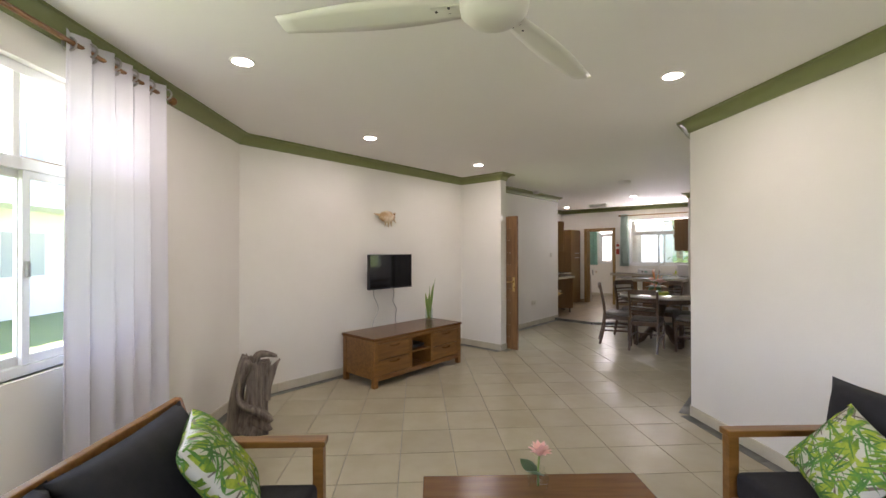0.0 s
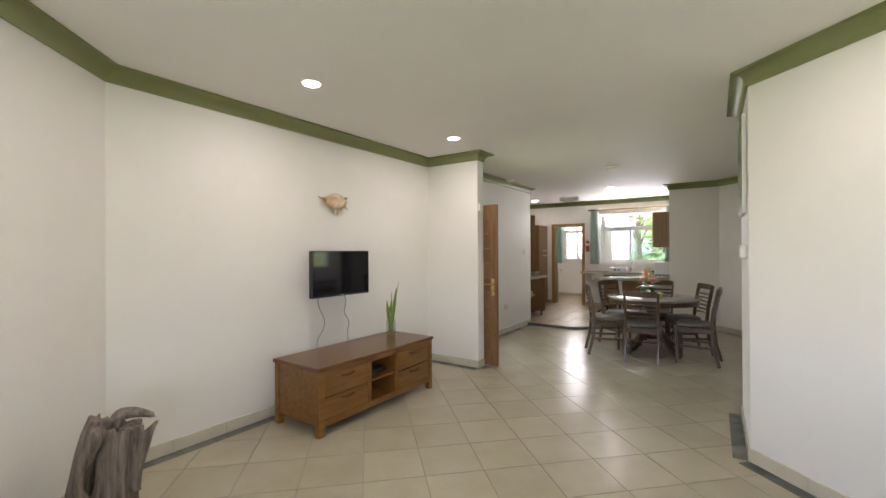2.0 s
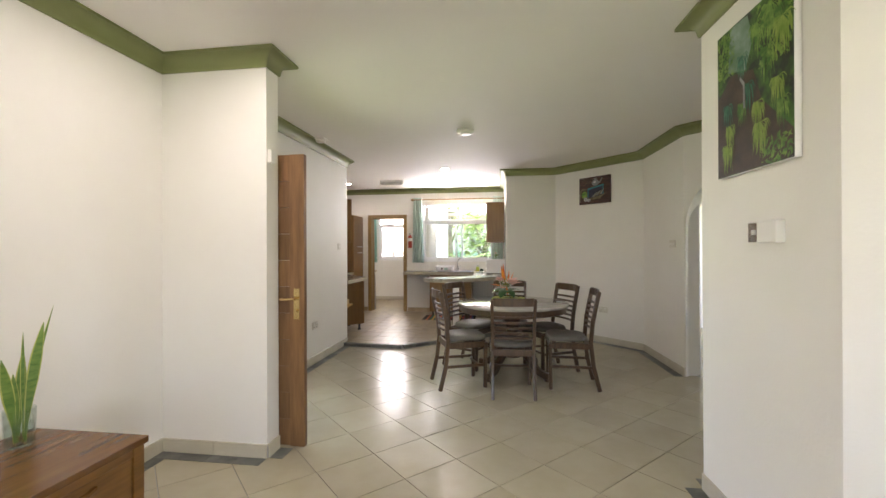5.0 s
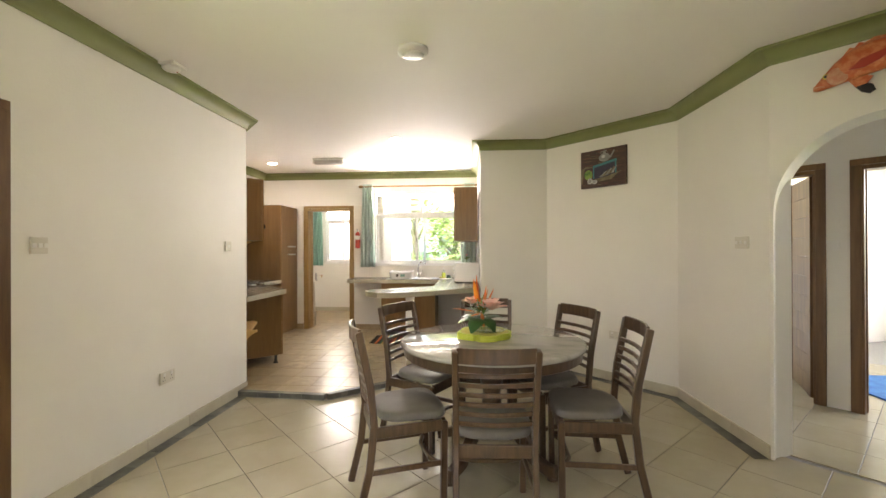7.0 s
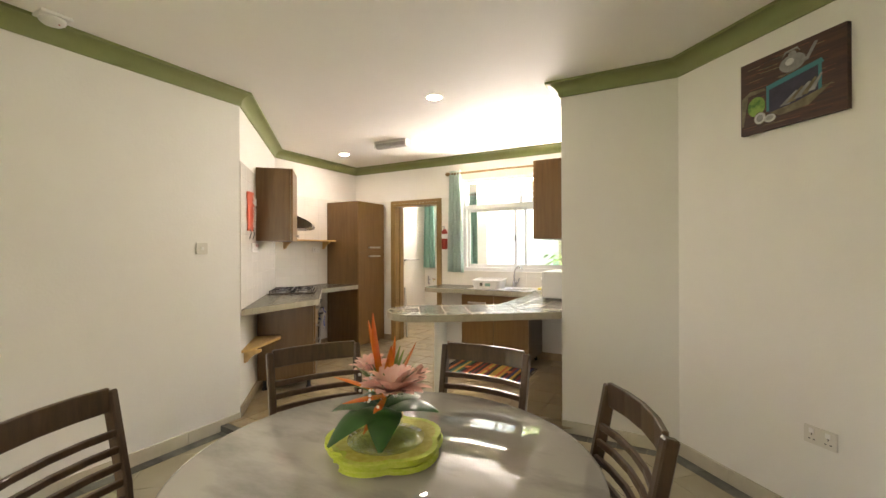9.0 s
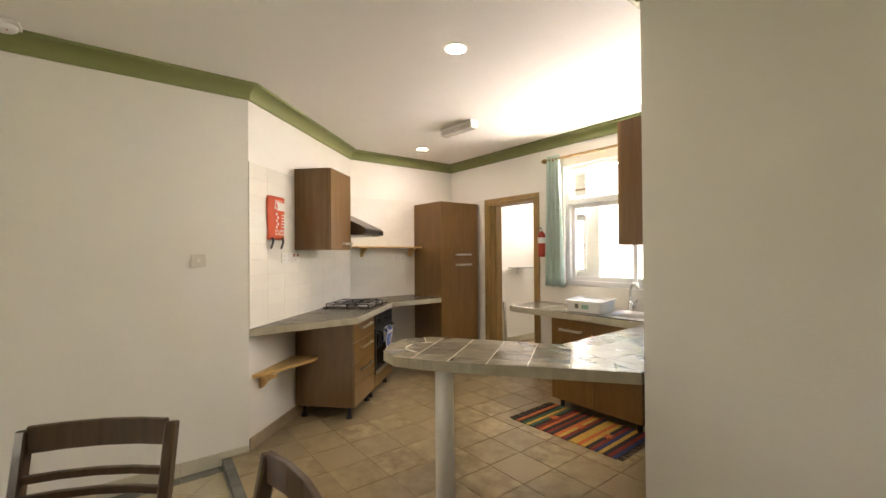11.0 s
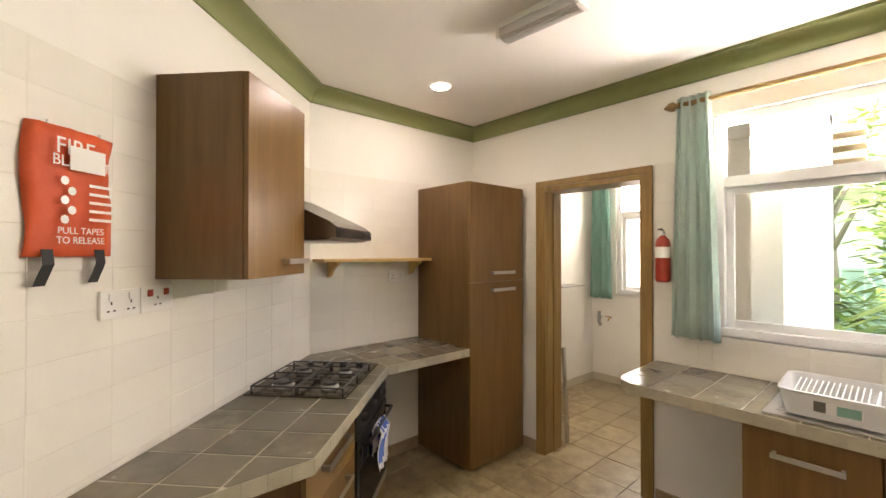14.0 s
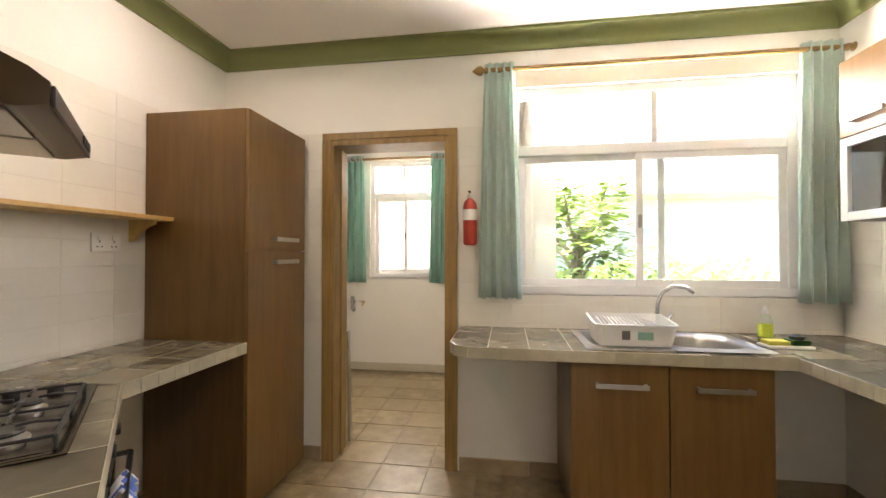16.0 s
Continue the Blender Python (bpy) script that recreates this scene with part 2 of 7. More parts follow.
def glass_material(name, tint=(0.97, 0.99, 0.98), rough=0.0):
    m = bpy.data.materials.new(name)
    m.use_nodes = True
    t = m.node_tree
    t.nodes.remove(t.nodes["Principled BSDF"])
    g = t.nodes.new("ShaderNodeBsdfGlossy")
    g.inputs["Roughness"].default_value = 0.02
    tr = t.nodes.new("ShaderNodeBsdfTransparent")
    tr.inputs["Color"].default_value = (*tint, 1)
    lw = t.nodes.new("ShaderNodeLayerWeight")
    fr = t.nodes.new("ShaderNodeMath")
    fr.operation, fr.use_clamp = "MULTIPLY_ADD", True
    pw = t.nodes.new("ShaderNodeMath")
    pw.operation = "POWER"
    pw.inputs[1].default_value = 4.0
    t.links.new(lw.outputs["Facing"], pw.inputs[0])
    t.links.new(pw.outputs[0], fr.inputs[0])
    fr.inputs[1].default_value, fr.inputs[2].default_value = 0.6, 0.03
    mx = t.nodes.new("ShaderNodeMixShader")
    t.links.new(fr.outputs[0], mx.inputs[0])
    t.links.new(tr.outputs[0], mx.inputs[1])
    t.links.new(g.outputs[0], mx.inputs[2])
    t.links.new(mx.outputs[0], t.nodes["Material Output"].inputs[0])
    return m


PANE = glass_material("window_glass")
VASE = glass_material("clear_vase_glass", (0.93, 0.97, 0.95))


def fabric(name, base, second, through_light):
    """Woven cloth that lets some light through."""
    return see_light(material(name, base, 0.85, second=second, scale=3, bump=0.15, bump_scale=220), second, through_light)


def see_light(m, second, through_light):
    """m, letting a share of the light through to its other side."""
    t = m.node_tree
    b = t.nodes["Principled BSDF"]
    tl = t.nodes.new("ShaderNodeBsdfTranslucent")
    tl.inputs["Color"].default_value = (*second, 1)
    mx = t.nodes.new("ShaderNodeMixShader")
    mx.inputs[0].default_value = through_light
    t.links.new(b.outputs[0], mx.inputs[1])
    t.links.new(tl.outputs[0], mx.inputs[2])
    t.links.new(mx.outputs[0], t.nodes["Material Output"].inputs[0])
    return m


see_light(GARDEN, (0.32, 0.42, 0.14), 0.5)
see_light(PALMG, (0.26, 0.38, 0.11), 0.5)
WCURT = fabric("white_curtain_fabric", (0.84, 0.83, 0.86), (0.87, 0.86, 0.90), 0.36)
GCURT = fabric("seafoam_curtain_fabric", (0.46, 0.58, 0.52), (0.50, 0.62, 0.56), 0.3)
UCURT = fabric("green_curtain_fabric", (0.25, 0.46, 0.38), (0.28, 0.50, 0.42), 0.3)
CONC = material("bounce_slab_concrete", (0.55, 0.53, 0.49), 0.85, second=(0.63, 0.61, 0.57), scale=3, bump=0.3, bump_scale=30)

# ---- mesh helpers ----


def finish(name, bm, mat, smooth=False):
    me = bpy.data.meshes.new(name)
    bmesh.ops.recalc_face_normals(bm, faces=bm.faces)
    if smooth:
        for f in bm.faces:
            f.smooth = True
    bm.to_mesh(me)
    bm.free()
    for m in (mat if isinstance(mat, (list, tuple)) else [mat]):
        me.materials.append(m)
    return me


def part(name, bm, mat, parent=None, label="", smooth=False, m=None):
    ob = new(name, finish(name, bm, mat, smooth))
    if m is not None:
        ob.matrix_world = m
    if parent is not None:
        ob.parent = parent
    if label:
        tagged(ob, label)
    return ob


def thing(name, m, label, category, group="", kind=""):
    e = new(name)
    e.empty_display_size = 0.1
    e.matrix_world = m
    return tagged(e, label, category, group, kind)


def standing(m, top):
    """m for a thing on the lower floor whose top, at the height top over 0, keeps that height."""
    return Matrix.Translation((0, 0, FL)) @ m @ Matrix.Diagonal((1, 1, (top - FL) / top, 1))


def box(x0, y0, z0, x1, y1, z1, bevel=0.0, bm=None, seg=2):
    """A box, alone or added to bm, with rounded edges."""
    b = bmesh.new()
    bmesh.ops.create_cube(b, size=1)
    bmesh.ops.scale(b, vec=(abs(x1 - x0), abs(y1 - y0), abs(z1 - z0)), verts=b.verts)
    if bevel:
        bmesh.ops.bevel(b, geom=list(b.edges), offset=min(bevel, 0.45 * min(abs(x1 - x0), abs(y1 - y0), abs(z1 - z0))), segments=seg, affect="EDGES", profile=0.6)
    bmesh.ops.translate(b, vec=((x0 + x1) / 2, (y0 + y1) / 2, (z0 + z1) / 2), verts=b.verts)
    return merge(bm, b)


def merge(bm, b):
    if bm is None:
        return b
    me = bpy.data.meshes.new("tmp")
    b.to_mesh(me)
    b.free()
    bm.from_mesh(me)
    bpy.data.meshes.remove(me)
    return bm


def lathe(profile, seg=24, centre=(0, 0), bm=None, cap=True):
    """A turned shape about z from (radius, height) pairs."""
    b = bmesh.new()
    rings = []
    for r, z in profile:
        rings.append([b.verts.new((centre[0] + r * math.cos(2 * math.pi * i / seg), centre[1] + r * math.sin(2 * math.pi * i / seg), z)) for i in range(seg)])
    for a, c in zip(rings, rings[1:]):
        for i in range(seg):
            b.faces.new((a[i], a[(i + 1) % seg], c[(i + 1) % seg], c[i]))
    if cap:
        b.faces.new(rings[0][::-1])
        b.faces.new(rings[-1])
    return merge(bm, b)


def tube(points, radius, seg=8, bm=None):
    """A round bar along points; radius may be one number or one per point."""
    b = bmesh.new()
    pts = [Vector(p) for p in points]
    rad = radius if isinstance(radius, (list, tuple)) else [radius] * len(pts)
    rings = []
    side = None
    for i, p in enumerate(pts):
        d = (pts[min(i + 1, len(pts) - 1)] - pts[max(i - 1, 0)]).normalized()
        if side is None:
            side = d.cross(Vector((0, 0, 1)) if abs(d.z) < 0.9 else Vector((1, 0, 0))).normalized()
        side = (side - d * side.dot(d)).normalized()
        up = d.cross(side)
        rings.append([b.verts.new(p + rad[i] * (math.cos(2 * math.pi * k / seg) * side + math.sin(2 * math.pi * k / seg) * up)) for k in range(seg)])
    for a, c in zip(rings, rings[1:]):
        for k in range(seg):
            b.faces.new((a[k], a[(k + 1) % seg], c[(k + 1) % seg], c[k]))
    b.faces.new(rings[0][::-1])
    b.faces.new(rings[-1])
    return merge(bm, b)


def beam(points, wide, deep, bm=None, across=(1, 0, 0)):
    """A bar of rectangular section along points, wide along across."""
    b = bmesh.new()
    pts = [Vector(p) for p in points]
    ac = Vector(across).normalized()
    rings = []
    for i, p in enumerate(pts):
        d = (pts[min(i + 1, len(pts) - 1)] - pts[max(i - 1, 0)]).normalized()
        n = d.cross(ac).normalized()
        c = [(-wide / 2, -deep / 2), (wide / 2, -deep / 2), (wide / 2, deep / 2), (-wide / 2, deep / 2)]
        rings.append([b.verts.new(p + ac * u + n * v) for u, v in c])
    for a, c in zip(rings, rings[1:]):
        for k in range(4):
            b.faces.new((a[k], a[(k + 1) % 4], c[(k + 1) % 4], c[k]))
    b.faces.new(rings[0][::-1])
    b.faces.new(rings[-1])
    bmesh.ops.bevel(b, geom=list(b.edges), offset=min(wide, deep) * 0.16, segments=1, affect="EDGES")
    return merge(bm, b)


def prism(poly, z0, z1, bm=None, bevel=0.0):
    """A flat plate of the outline poly between two heights."""
    b = bmesh.new()
    lo = [b.verts.new((x, y, z0)) for x, y in poly]
    hi = [b.verts.new((x, y, z1)) for x, y in poly]
    n = len(poly)
    b.faces.new(lo[::-1])
    b.faces.new(hi)
    for i in range(n):
        b.faces.new((lo[i], lo[(i + 1) % n], hi[(i + 1) % n], hi[i]))
    if bevel:
        bmesh.ops.bevel(b, geom=list(b.edges), offset=bevel, segments=2, affect="EDGES")
    return merge(bm, b)


def clip(poly, p, n):
    """The part of poly on the side of the line through p to which n points."""
    out = []
    for i, a in enumerate(poly):
        c = poly[(i + 1) % len(poly)]
        da = (a[0] - p[0]) * n[0] + (a[1] - p[1]) * n[1]
        dc = (c[0] - p[0]) * n[0] + (c[1] - p[1]) * n[1]
        if da >= 0:
            out.append(a)
        if (da >= 0) != (dc >= 0):
            k = da / (da - dc)
            out.append((a[0] + k * (c[0] - a[0]), a[1] + k * (c[1] - a[1])))
    return out


def clip_to(poly, region):
    """poly cut to the convex region, whose outline may turn either way."""
    area = sum(a[0] * c[1] - c[0] * a[1] for a, c in zip(region, region[1:] + region[:1]))
    s = 1 if area > 0 else -1
    for a, c in zip(region, region[1:] + region[:1]):
        poly = clip(poly, a, (-s * (c[1] - a[1]), s * (c[0] - a[0])))
        if len(poly) < 3:
            return []
    return poly


def poly_area(poly):
    return abs(sum(a[0] * c[1] - c[0] * a[1] for a, c in zip(poly, poly[1:] + poly[:1]))) / 2


PIECES = {}


def piece(name, poly, thick, edge, mat, parent, m):
    """One tile with eased edges; alike tiles share their mesh."""
    cx, cy = sum(p[0] for p in poly) / len(poly), sum(p[1] for p in poly) / len(poly)
    loc = [(x - cx, y - cy) for x, y in poly]
    key = (name, mat.name, thick) + tuple(sorted((round(x, 3), round(y, 3)) for x, y in loc))
    if key not in PIECES:
        v, f, n = [], [], len(loc)
        k = [max(0.0, 1 - edge / max(math.hypot(x, y), 1e-4) * 1.4) for x, y in loc]
        v += [(x, y, 0) for x, y in loc] + [(x, y, thick - edge * 0.5) for x, y in loc]
        v += [(x * q, y * q, thick) for (x, y), q in zip(loc, k)]
        for r in (0, n):
            f += [(r + i, r + (i + 1) % n, r + n + (i + 1) % n, r + n + i) for i in range(n)]
        f.append(tuple(range(2 * n, 3 * n)))
        me = bpy.data.meshes.new(name)
        me.from_pydata(v, [], f)
        me.materials.append(mat)
        PIECES[key] = me
    ob = new(name, PIECES[key])
    ob.parent = parent
    ob.matrix_parent_inverse = parent.matrix_world.inverted()
    ob.matrix_basis = m @ Matrix.Translation((cx, cy, 0))
    return ob


def grid_pieces(name, region, origin, ax, size, gap, thick, mat, parent, m, edge=0.0015, least=0.0004, shift=0.0):
    """Tiles of one size laid on a grid, cut to a convex region."""
    ax = Vector((ax[0], ax[1])).normalized()
    ay = Vector((-ax.y, ax.x))
    loc = [((x - origin[0]) * ax.x + (y - origin[1]) * ax.y, (x - origin[0]) * ay.x + (y - origin[1]) * ay.y) for x, y in region]
    i0, i1 = math.floor(min(p[0] for p in loc) / size[0]) - 1, math.ceil(max(p[0] for p in loc) / size[0]) + 1
    j0, j1 = math.floor(min(p[1] for p in loc) / size[1]), math.ceil(max(p[1] for p in loc) / size[1])
    made = []
    for j in range(j0, j1):
        for i in range(i0, i1):
            a = (i + (shift * (j % 2))) * size[0] + gap / 2
            c = j * size[1] + gap / 2
            sq = [(a, c), (a + size[0] - gap, c), (a + size[0] - gap, c + size[1] - gap), (a, c + size[1] - gap)]
            cut = clip_to(sq, loc)
            if len(cut) >= 3 and poly_area(cut) > least:
                poly = [(origin[0] + p * ax.x + q * ay.x, origin[1] + p * ax.y + q * ay.y) for p, q in cut]
                made.append(piece(name, poly, thick, edge, mat, parent, m))
    return made


# ---- walls ----


def wall_frame(p, q):
    """The frame of a wall from p to q: x along it, y outwards, z up."""
    d = Vector((q[0] - p[0], q[1] - p[1], 0)).normalized()
    return Matrix(((d.x, -d.y, 0, p[0]), (d.y, d.x, 0, p[1]), (0, 0, 1, 0), (0, 0, 0, 1)))


def mitre(a, b, c, t):
    """The outer corner at b of walls a-b and b-c of thickness t."""
    d1, d2 = (Vector(b) - Vector(a)).normalized(), (Vector(c) - Vector(b)).normalized()
    n1, n2 = Vector((-d1.y, d1.x)), Vector((-d2.y, d2.x))
    k = t / max(0.35, 1 + n1.dot(n2))
    return Vector(b) + (n1 + n2) * k


THICK = 0.2
OPEN = {}
WALLS = {}


def build_wall(i, name, openings, thick):
    n = len(RING)
    p, q = RING[i], RING[(i + 1) % n]
    m = wall_frame(p, q)
    inv = m.inverted()
    length = (Vector(q) - Vector(p)).length
    o0 = inv @ mitre(RING[i - 1], p, q, thick).to_3d()
    o1 = inv @ mitre(p, q, RING[(i + 2) % n], thick).to_3d()
    bm = bmesh.new()
    cuts = sorted({0.0, length, *[v for o in openings for v in o[:2]]})
    for a, c in zip(cuts, cuts[1:]):
        spans = [(-0.12, H + 0.1)]
        for s0, s1, z0, z1 in openings:
            if s0 < (a + c) / 2 < s1:
                spans = [(-0.12, z0), (z1, H + 0.1)]
        b0 = (o0.x, o0.y) if a == 0 else (a, thick)
        b1 = (o1.x, o1.y) if c == length else (c, thick)
        for z0, z1 in spans:
            if z1 - z0 > 0.13:
                prism([(a, 0), (c, 0), b1, b0], z0, z1, bm)
    ob = part(name, bm, PAINT, m=m)
    tagged(ob, "smooth white painted plaster wall", "wall", kind="structure")
    WALLS[name] = ob
    return ob


NAMES = ["wall_tv", "wall_jut", "wall_jut_end", "wall_jut_back", "wall_entrance", "wall_hob", "wall_kitchen_west", "wall_kitchen_window",
         "wall_kitchen_east", "wall_pier", "wall_picture", "wall_dining_east", "wall_arch", "wall_alcove_east", "wall_alcove_south",
         "wall_pier_west", "wall_living_east", "wall_living_south", "wall_living_window"]
OPEN = {4: [(0.12, 1.02, 0, 2.05)], 7: [(0.76, 1.55, 0, 2.08), (1.93, 3.53, 1.10, 2.37)], 17: [(1.0, 3.8, 0.85, 2.35)], 18: [(1.8, 4.8, 0.88, 2.42)]}
for i, wname in enumerate(NAMES):
    if wname == "wall_arch":
        continue
    thin = 0.07 if wname in ("wall_jut", "wall_jut_end", "wall_jut_back") else 0.14 if wname in ("wall_pier", "wall_picture") else THICK
    build_wall(i, wname, OPEN.get(i, []), thin)

# the arched wall
am = wall_frame(AR, AB)
alen = (Vector(AB) - Vector(AR)).length
bm = bmesh.new()
prism([(0, 0), (0.02, 0), (0.02, 0.24), (-0.1, 0.24)], -0.12, H + 0.1, bm)
prism([(1.12, 0), (alen, 0), (alen + 0.1, 0.24), (1.12, 0.24)], -0.12, H + 0.1, bm)
b2 = bmesh.new()
N = 28
rows_in = []
for k in range(N + 1):
    a = math.pi * (1 - k / N)
    s, z = 0.57 + 0.55 * math.cos(a), 1.61 + 0.56 * math.sin(a)
    rows_in.append([b2.verts.new((s, y, zz)) for y in (0, 0.24) for zz in (z, H + 0.1)])
for a, c in zip(rows_in, rows_in[1:]):
    b2.faces.new((a[0], c[0], c[1], a[1]))
    b2.faces.new((a[2], a[3], c[3], c[2]))
    b2.faces.new((a[0], a[2], c[2], c[0]))
    b2.faces.new((a[1], c[1], c[3], a[3]))
merge(bm, b2)
tagged(part("wall_arch", bm, PAINT, m=am), "white plaster wall with a rounded arched opening", "wall", kind="structure")


def inside(p, ring):
    hit = False
    for a, c in zip(ring, ring[1:] + ring[:1]):
        if (a[1] > p[1]) != (c[1] > p[1]) and p[0] < (c[0] - a[0]) * (p[1] - a[1]) / (c[1] - a[1]) + a[0]:
            hit = not hit
    return hit


NR = len(RING)
OUTER = [tuple(mitre(RING[i - 1], RING[i], RING[(i + 1) % NR], 0.1)) for i in range(NR)]
bm = prism(OUTER, H, H + 0.12)
prism([(-5.6, 12.3), (-3.2, 12.3), (-3.2, 14.5), (-5.6, 14.5)], H + 0.001, H + 0.121, bm)
prism([(0.3, 9.3), (0.35, 8.15), (1.7, 6.75), (5.2, 6.75), (5.2, 12.2), (0.3, 12.2)], H + 0.002, H + 0.122, bm)
tagged(part("ceiling", bm, CEIL), "smooth off-white painted ceiling", "ceiling", kind="structure")

# concave green cornice along every wall
PROFILE = [(0, COVE), (-0.012, COVE), (-0.016, COVE + 0.012)] + [(-0.016 - 0.078 * (1 - math.cos(a)), COVE + 0.012 + 0.075 * math.sin(a)) for a in [math.pi / 2 * k / 6 for k in range(1, 7)]] + [(-0.098, H - 0.018), (-0.104, H - 0.018), (-0.104, H)]
for i, wname in enumerate(NAMES):
    p, q = RING[i], RING[(i + 1) % NR]
    bm = bmesh.new()
    ends = []
    for a, b, c in ((RING[i - 1], p, q), (p, q, RING[(i + 2) % NR])):
        ends.append([bm.verts.new((*(mitre(a, b, c, y) if abs(y) > 1e-6 else Vector(b)), z)) for y, z in PROFILE])
    for k in range(len(PROFILE) - 1):
        f = bm.faces.new((ends[0][k], ends[1][k], ends[1][k + 1], ends[0][k + 1]))
        f.smooth = 2 < k < 8
    ob = part("trim_cornice", bm, GREEN)
    tagged(ob, "olive green painted concave cornice", "cornice", kind="structure")

# ---- floors ----
KB1, KB2, KB3 = (-4.05, 9.0), (-3.16, 8.95), (-1.66, 10.17)
kn2 = Vector((-(KB3[1] - KB2[1]), KB3[0] - KB2[0])).normalized()
kn1 = Vector((-(KB2[1] - KB1[1]), KB2[0] - KB1[0])).normalized()


def in_kitchen(p, by=0.0):
    return ((p[0] - KB2[0]) * kn2.x + (p[1] - KB2[1]) * kn2.y > by and (p[0] - KB1[0]) * kn1.x + (p[1] - KB1[1]) * kn1.y > by)


floor = part("floor", prism(OUTER, FL - 0.12, FL - 0.006), GROUT)
tagged(floor, "cream ceramic tiles laid diagonally with grey joints", "floor", kind="structure")
S = 0.4045
o = Vector((-1.48, 3.005))
ax, ay = Vector((1, 1)).normalized(), Vector((-1, 1)).normalized()
I4 = Matrix.Identity(4)
for i in range(-22, 24):
    for j in range(-16, 24):
        cs = [o + ax * S * (i + u) + ay * S * (j + v) for u, v in ((0, 0), (1, 0), (1, 1), (0, 1), (0.5, 0.5))]
        if any(inside(c, RING) for c in cs) and not all(in_kitchen(c, 0.02) for c in cs):
            g = 0.0025
            poly = [tuple(o + ax * (S * (i + u) + g * (1 - 2 * u)) + ay * (S * (j + v) + g * (1 - 2 * v))) for u, v in ((0, 0), (1, 0), (1, 1), (0, 1))]
            piece("floor_tile", poly, 0.006, 0.0015, TILE, floor, Matrix.Translation((0, 0, FL - 0.006)))

kfloor = part("floor_kitchen", prism([KB1, KB2, KB3, (-1.6, 12.25), (-5.5, 12.25), (-5.5, 10.6)], -0.06, 0.0), KGROUT)
tagged(kfloor, "brown mottled stone-look ceramic floor tiles", "floor", kind="structure")
KS = 0.302
for i in range(-8, 12):
    for j in range(-13, 2):
        a, c = -4.305 + KS * i, 12.17 + KS * j
        sq = [(a + 0.0025, c + 0.0025), (a + KS - 0.0025, c + 0.0025), (a + KS - 0.0025, c + KS - 0.0025), (a + 0.0025, c + KS - 0.0025)]
        if c > 12.16:
            continue
        if not any(inside(p, RING) for p in sq):
            continue
        cut = clip(clip(sq, KB2, kn2), KB1, kn1)
        if len(cut) >= 3 and poly_area(cut) > 0.0006:
            piece("kitchen_floor_tile", cut, 0.004, 0.0015, KFLOOR, kfloor, I4)

# slate border where the two floors meet and along the walls
border = part("trim_border_base", prism([(-4.04, 8.93), (-3.13, 8.87), (-1.63, 10.10), (-1.63, 10.12), (-3.15, 8.91), (-4.04, 8.97)], FL - 0.01, FL + 0.0015), GROUT)
tagged(border, "dark slate border strip in the floor", "floor border", kind="structure")


def strip(p, q, y0, y1, z, length, mat, parent, name, thick=0.004, inset0=0.0, inset1=0.0):
    m = wall_frame(p, q)
    total = (Vector(q) - Vector(p)).length - inset0 - inset1
    n = max(1, round(total / length))
    for k in range(n):
        a, c = inset0 + total * k / n, inset0 + total * (k + 1) / n
        piece(name, [(a + 0.0015, y0), (c - 0.0015, y0), (c - 0.0015, y1), (a + 0.0015, y1)], thick, 0.001, mat, parent, m @ Matrix.Translation((0, 0, z)))


strip(KB1, KB2, -0.06, -0.001, FL, 0.2, SLATE, border, "border_tile", 0.0485)
strip(KB2, KB3, -0.06, -0.001, FL, 0.2, SLATE, border, "border_tile", 0.0495)
KITCHEN_WALLS = (5, 6, 7, 8)
GAPS = {4: [(0.06, 1.085)], 7: [(0.70, 1.61)]}
for i, wname in enumerate(NAMES):
    if wname in ("wall_living_south", "wall_jut_back", "wall_arch"):
        continue
    p, q = Vector(RING[i]), Vector(RING[(i + 1) % NR])
    d = (q - p).normalized()
    length = (q - p).length
    runs = [(0.0, length)]
    for a, c in GAPS.get(i, []):
        runs = [r for (s0, s1) in runs for r in ((s0, min(a, s1)), (max(c, s0), s1)) if r[1] - r[0] > 0.03]
    kit = i in KITCHEN_WALLS
    low = Matrix.Translation((0, 0, 0 if kit else FL))
    base = part("baseboard", prism([(0.0, -0.008), (0.01, -0.008), (0.01, 0.0), (0.0, 0.0)], -0.005, 0.085), GROUT, m=low @ wall_frame(p, q))
    tagged(base, "brown ceramic skirting tiles" if kit else "cream ceramic skirting tiles", "skirting", kind="structure")
    for s0, s1 in runs:
        n = max(1, round((s1 - s0) / 0.4))
        for k in range(n):
            a, c = s0 + (s1 - s0) * k / n, s0 + (s1 - s0) * (k + 1) / n
            sq = [(a + 0.001, -0.002), (c - 0.001, -0.002), (c - 0.001, 0.092), (a + 0.001, 0.092)]
            piece("skirting_tile", sq, 0.013, 0.003, KSKIRT if kit else SKIRT, base, low @ wall_frame(p, q) @ pose(0, 0, 0, 90))
        if not kit:
            strip(p, q, -0.105, -0.015, FL, 0.22, SLATE, base, "border_tile", 0.0025 + 0.0007 * (i % 3), s0, length - s1)

# ---- glazed white wall tiles in the kitchen ----
TW, TH = 0.25, 0.122


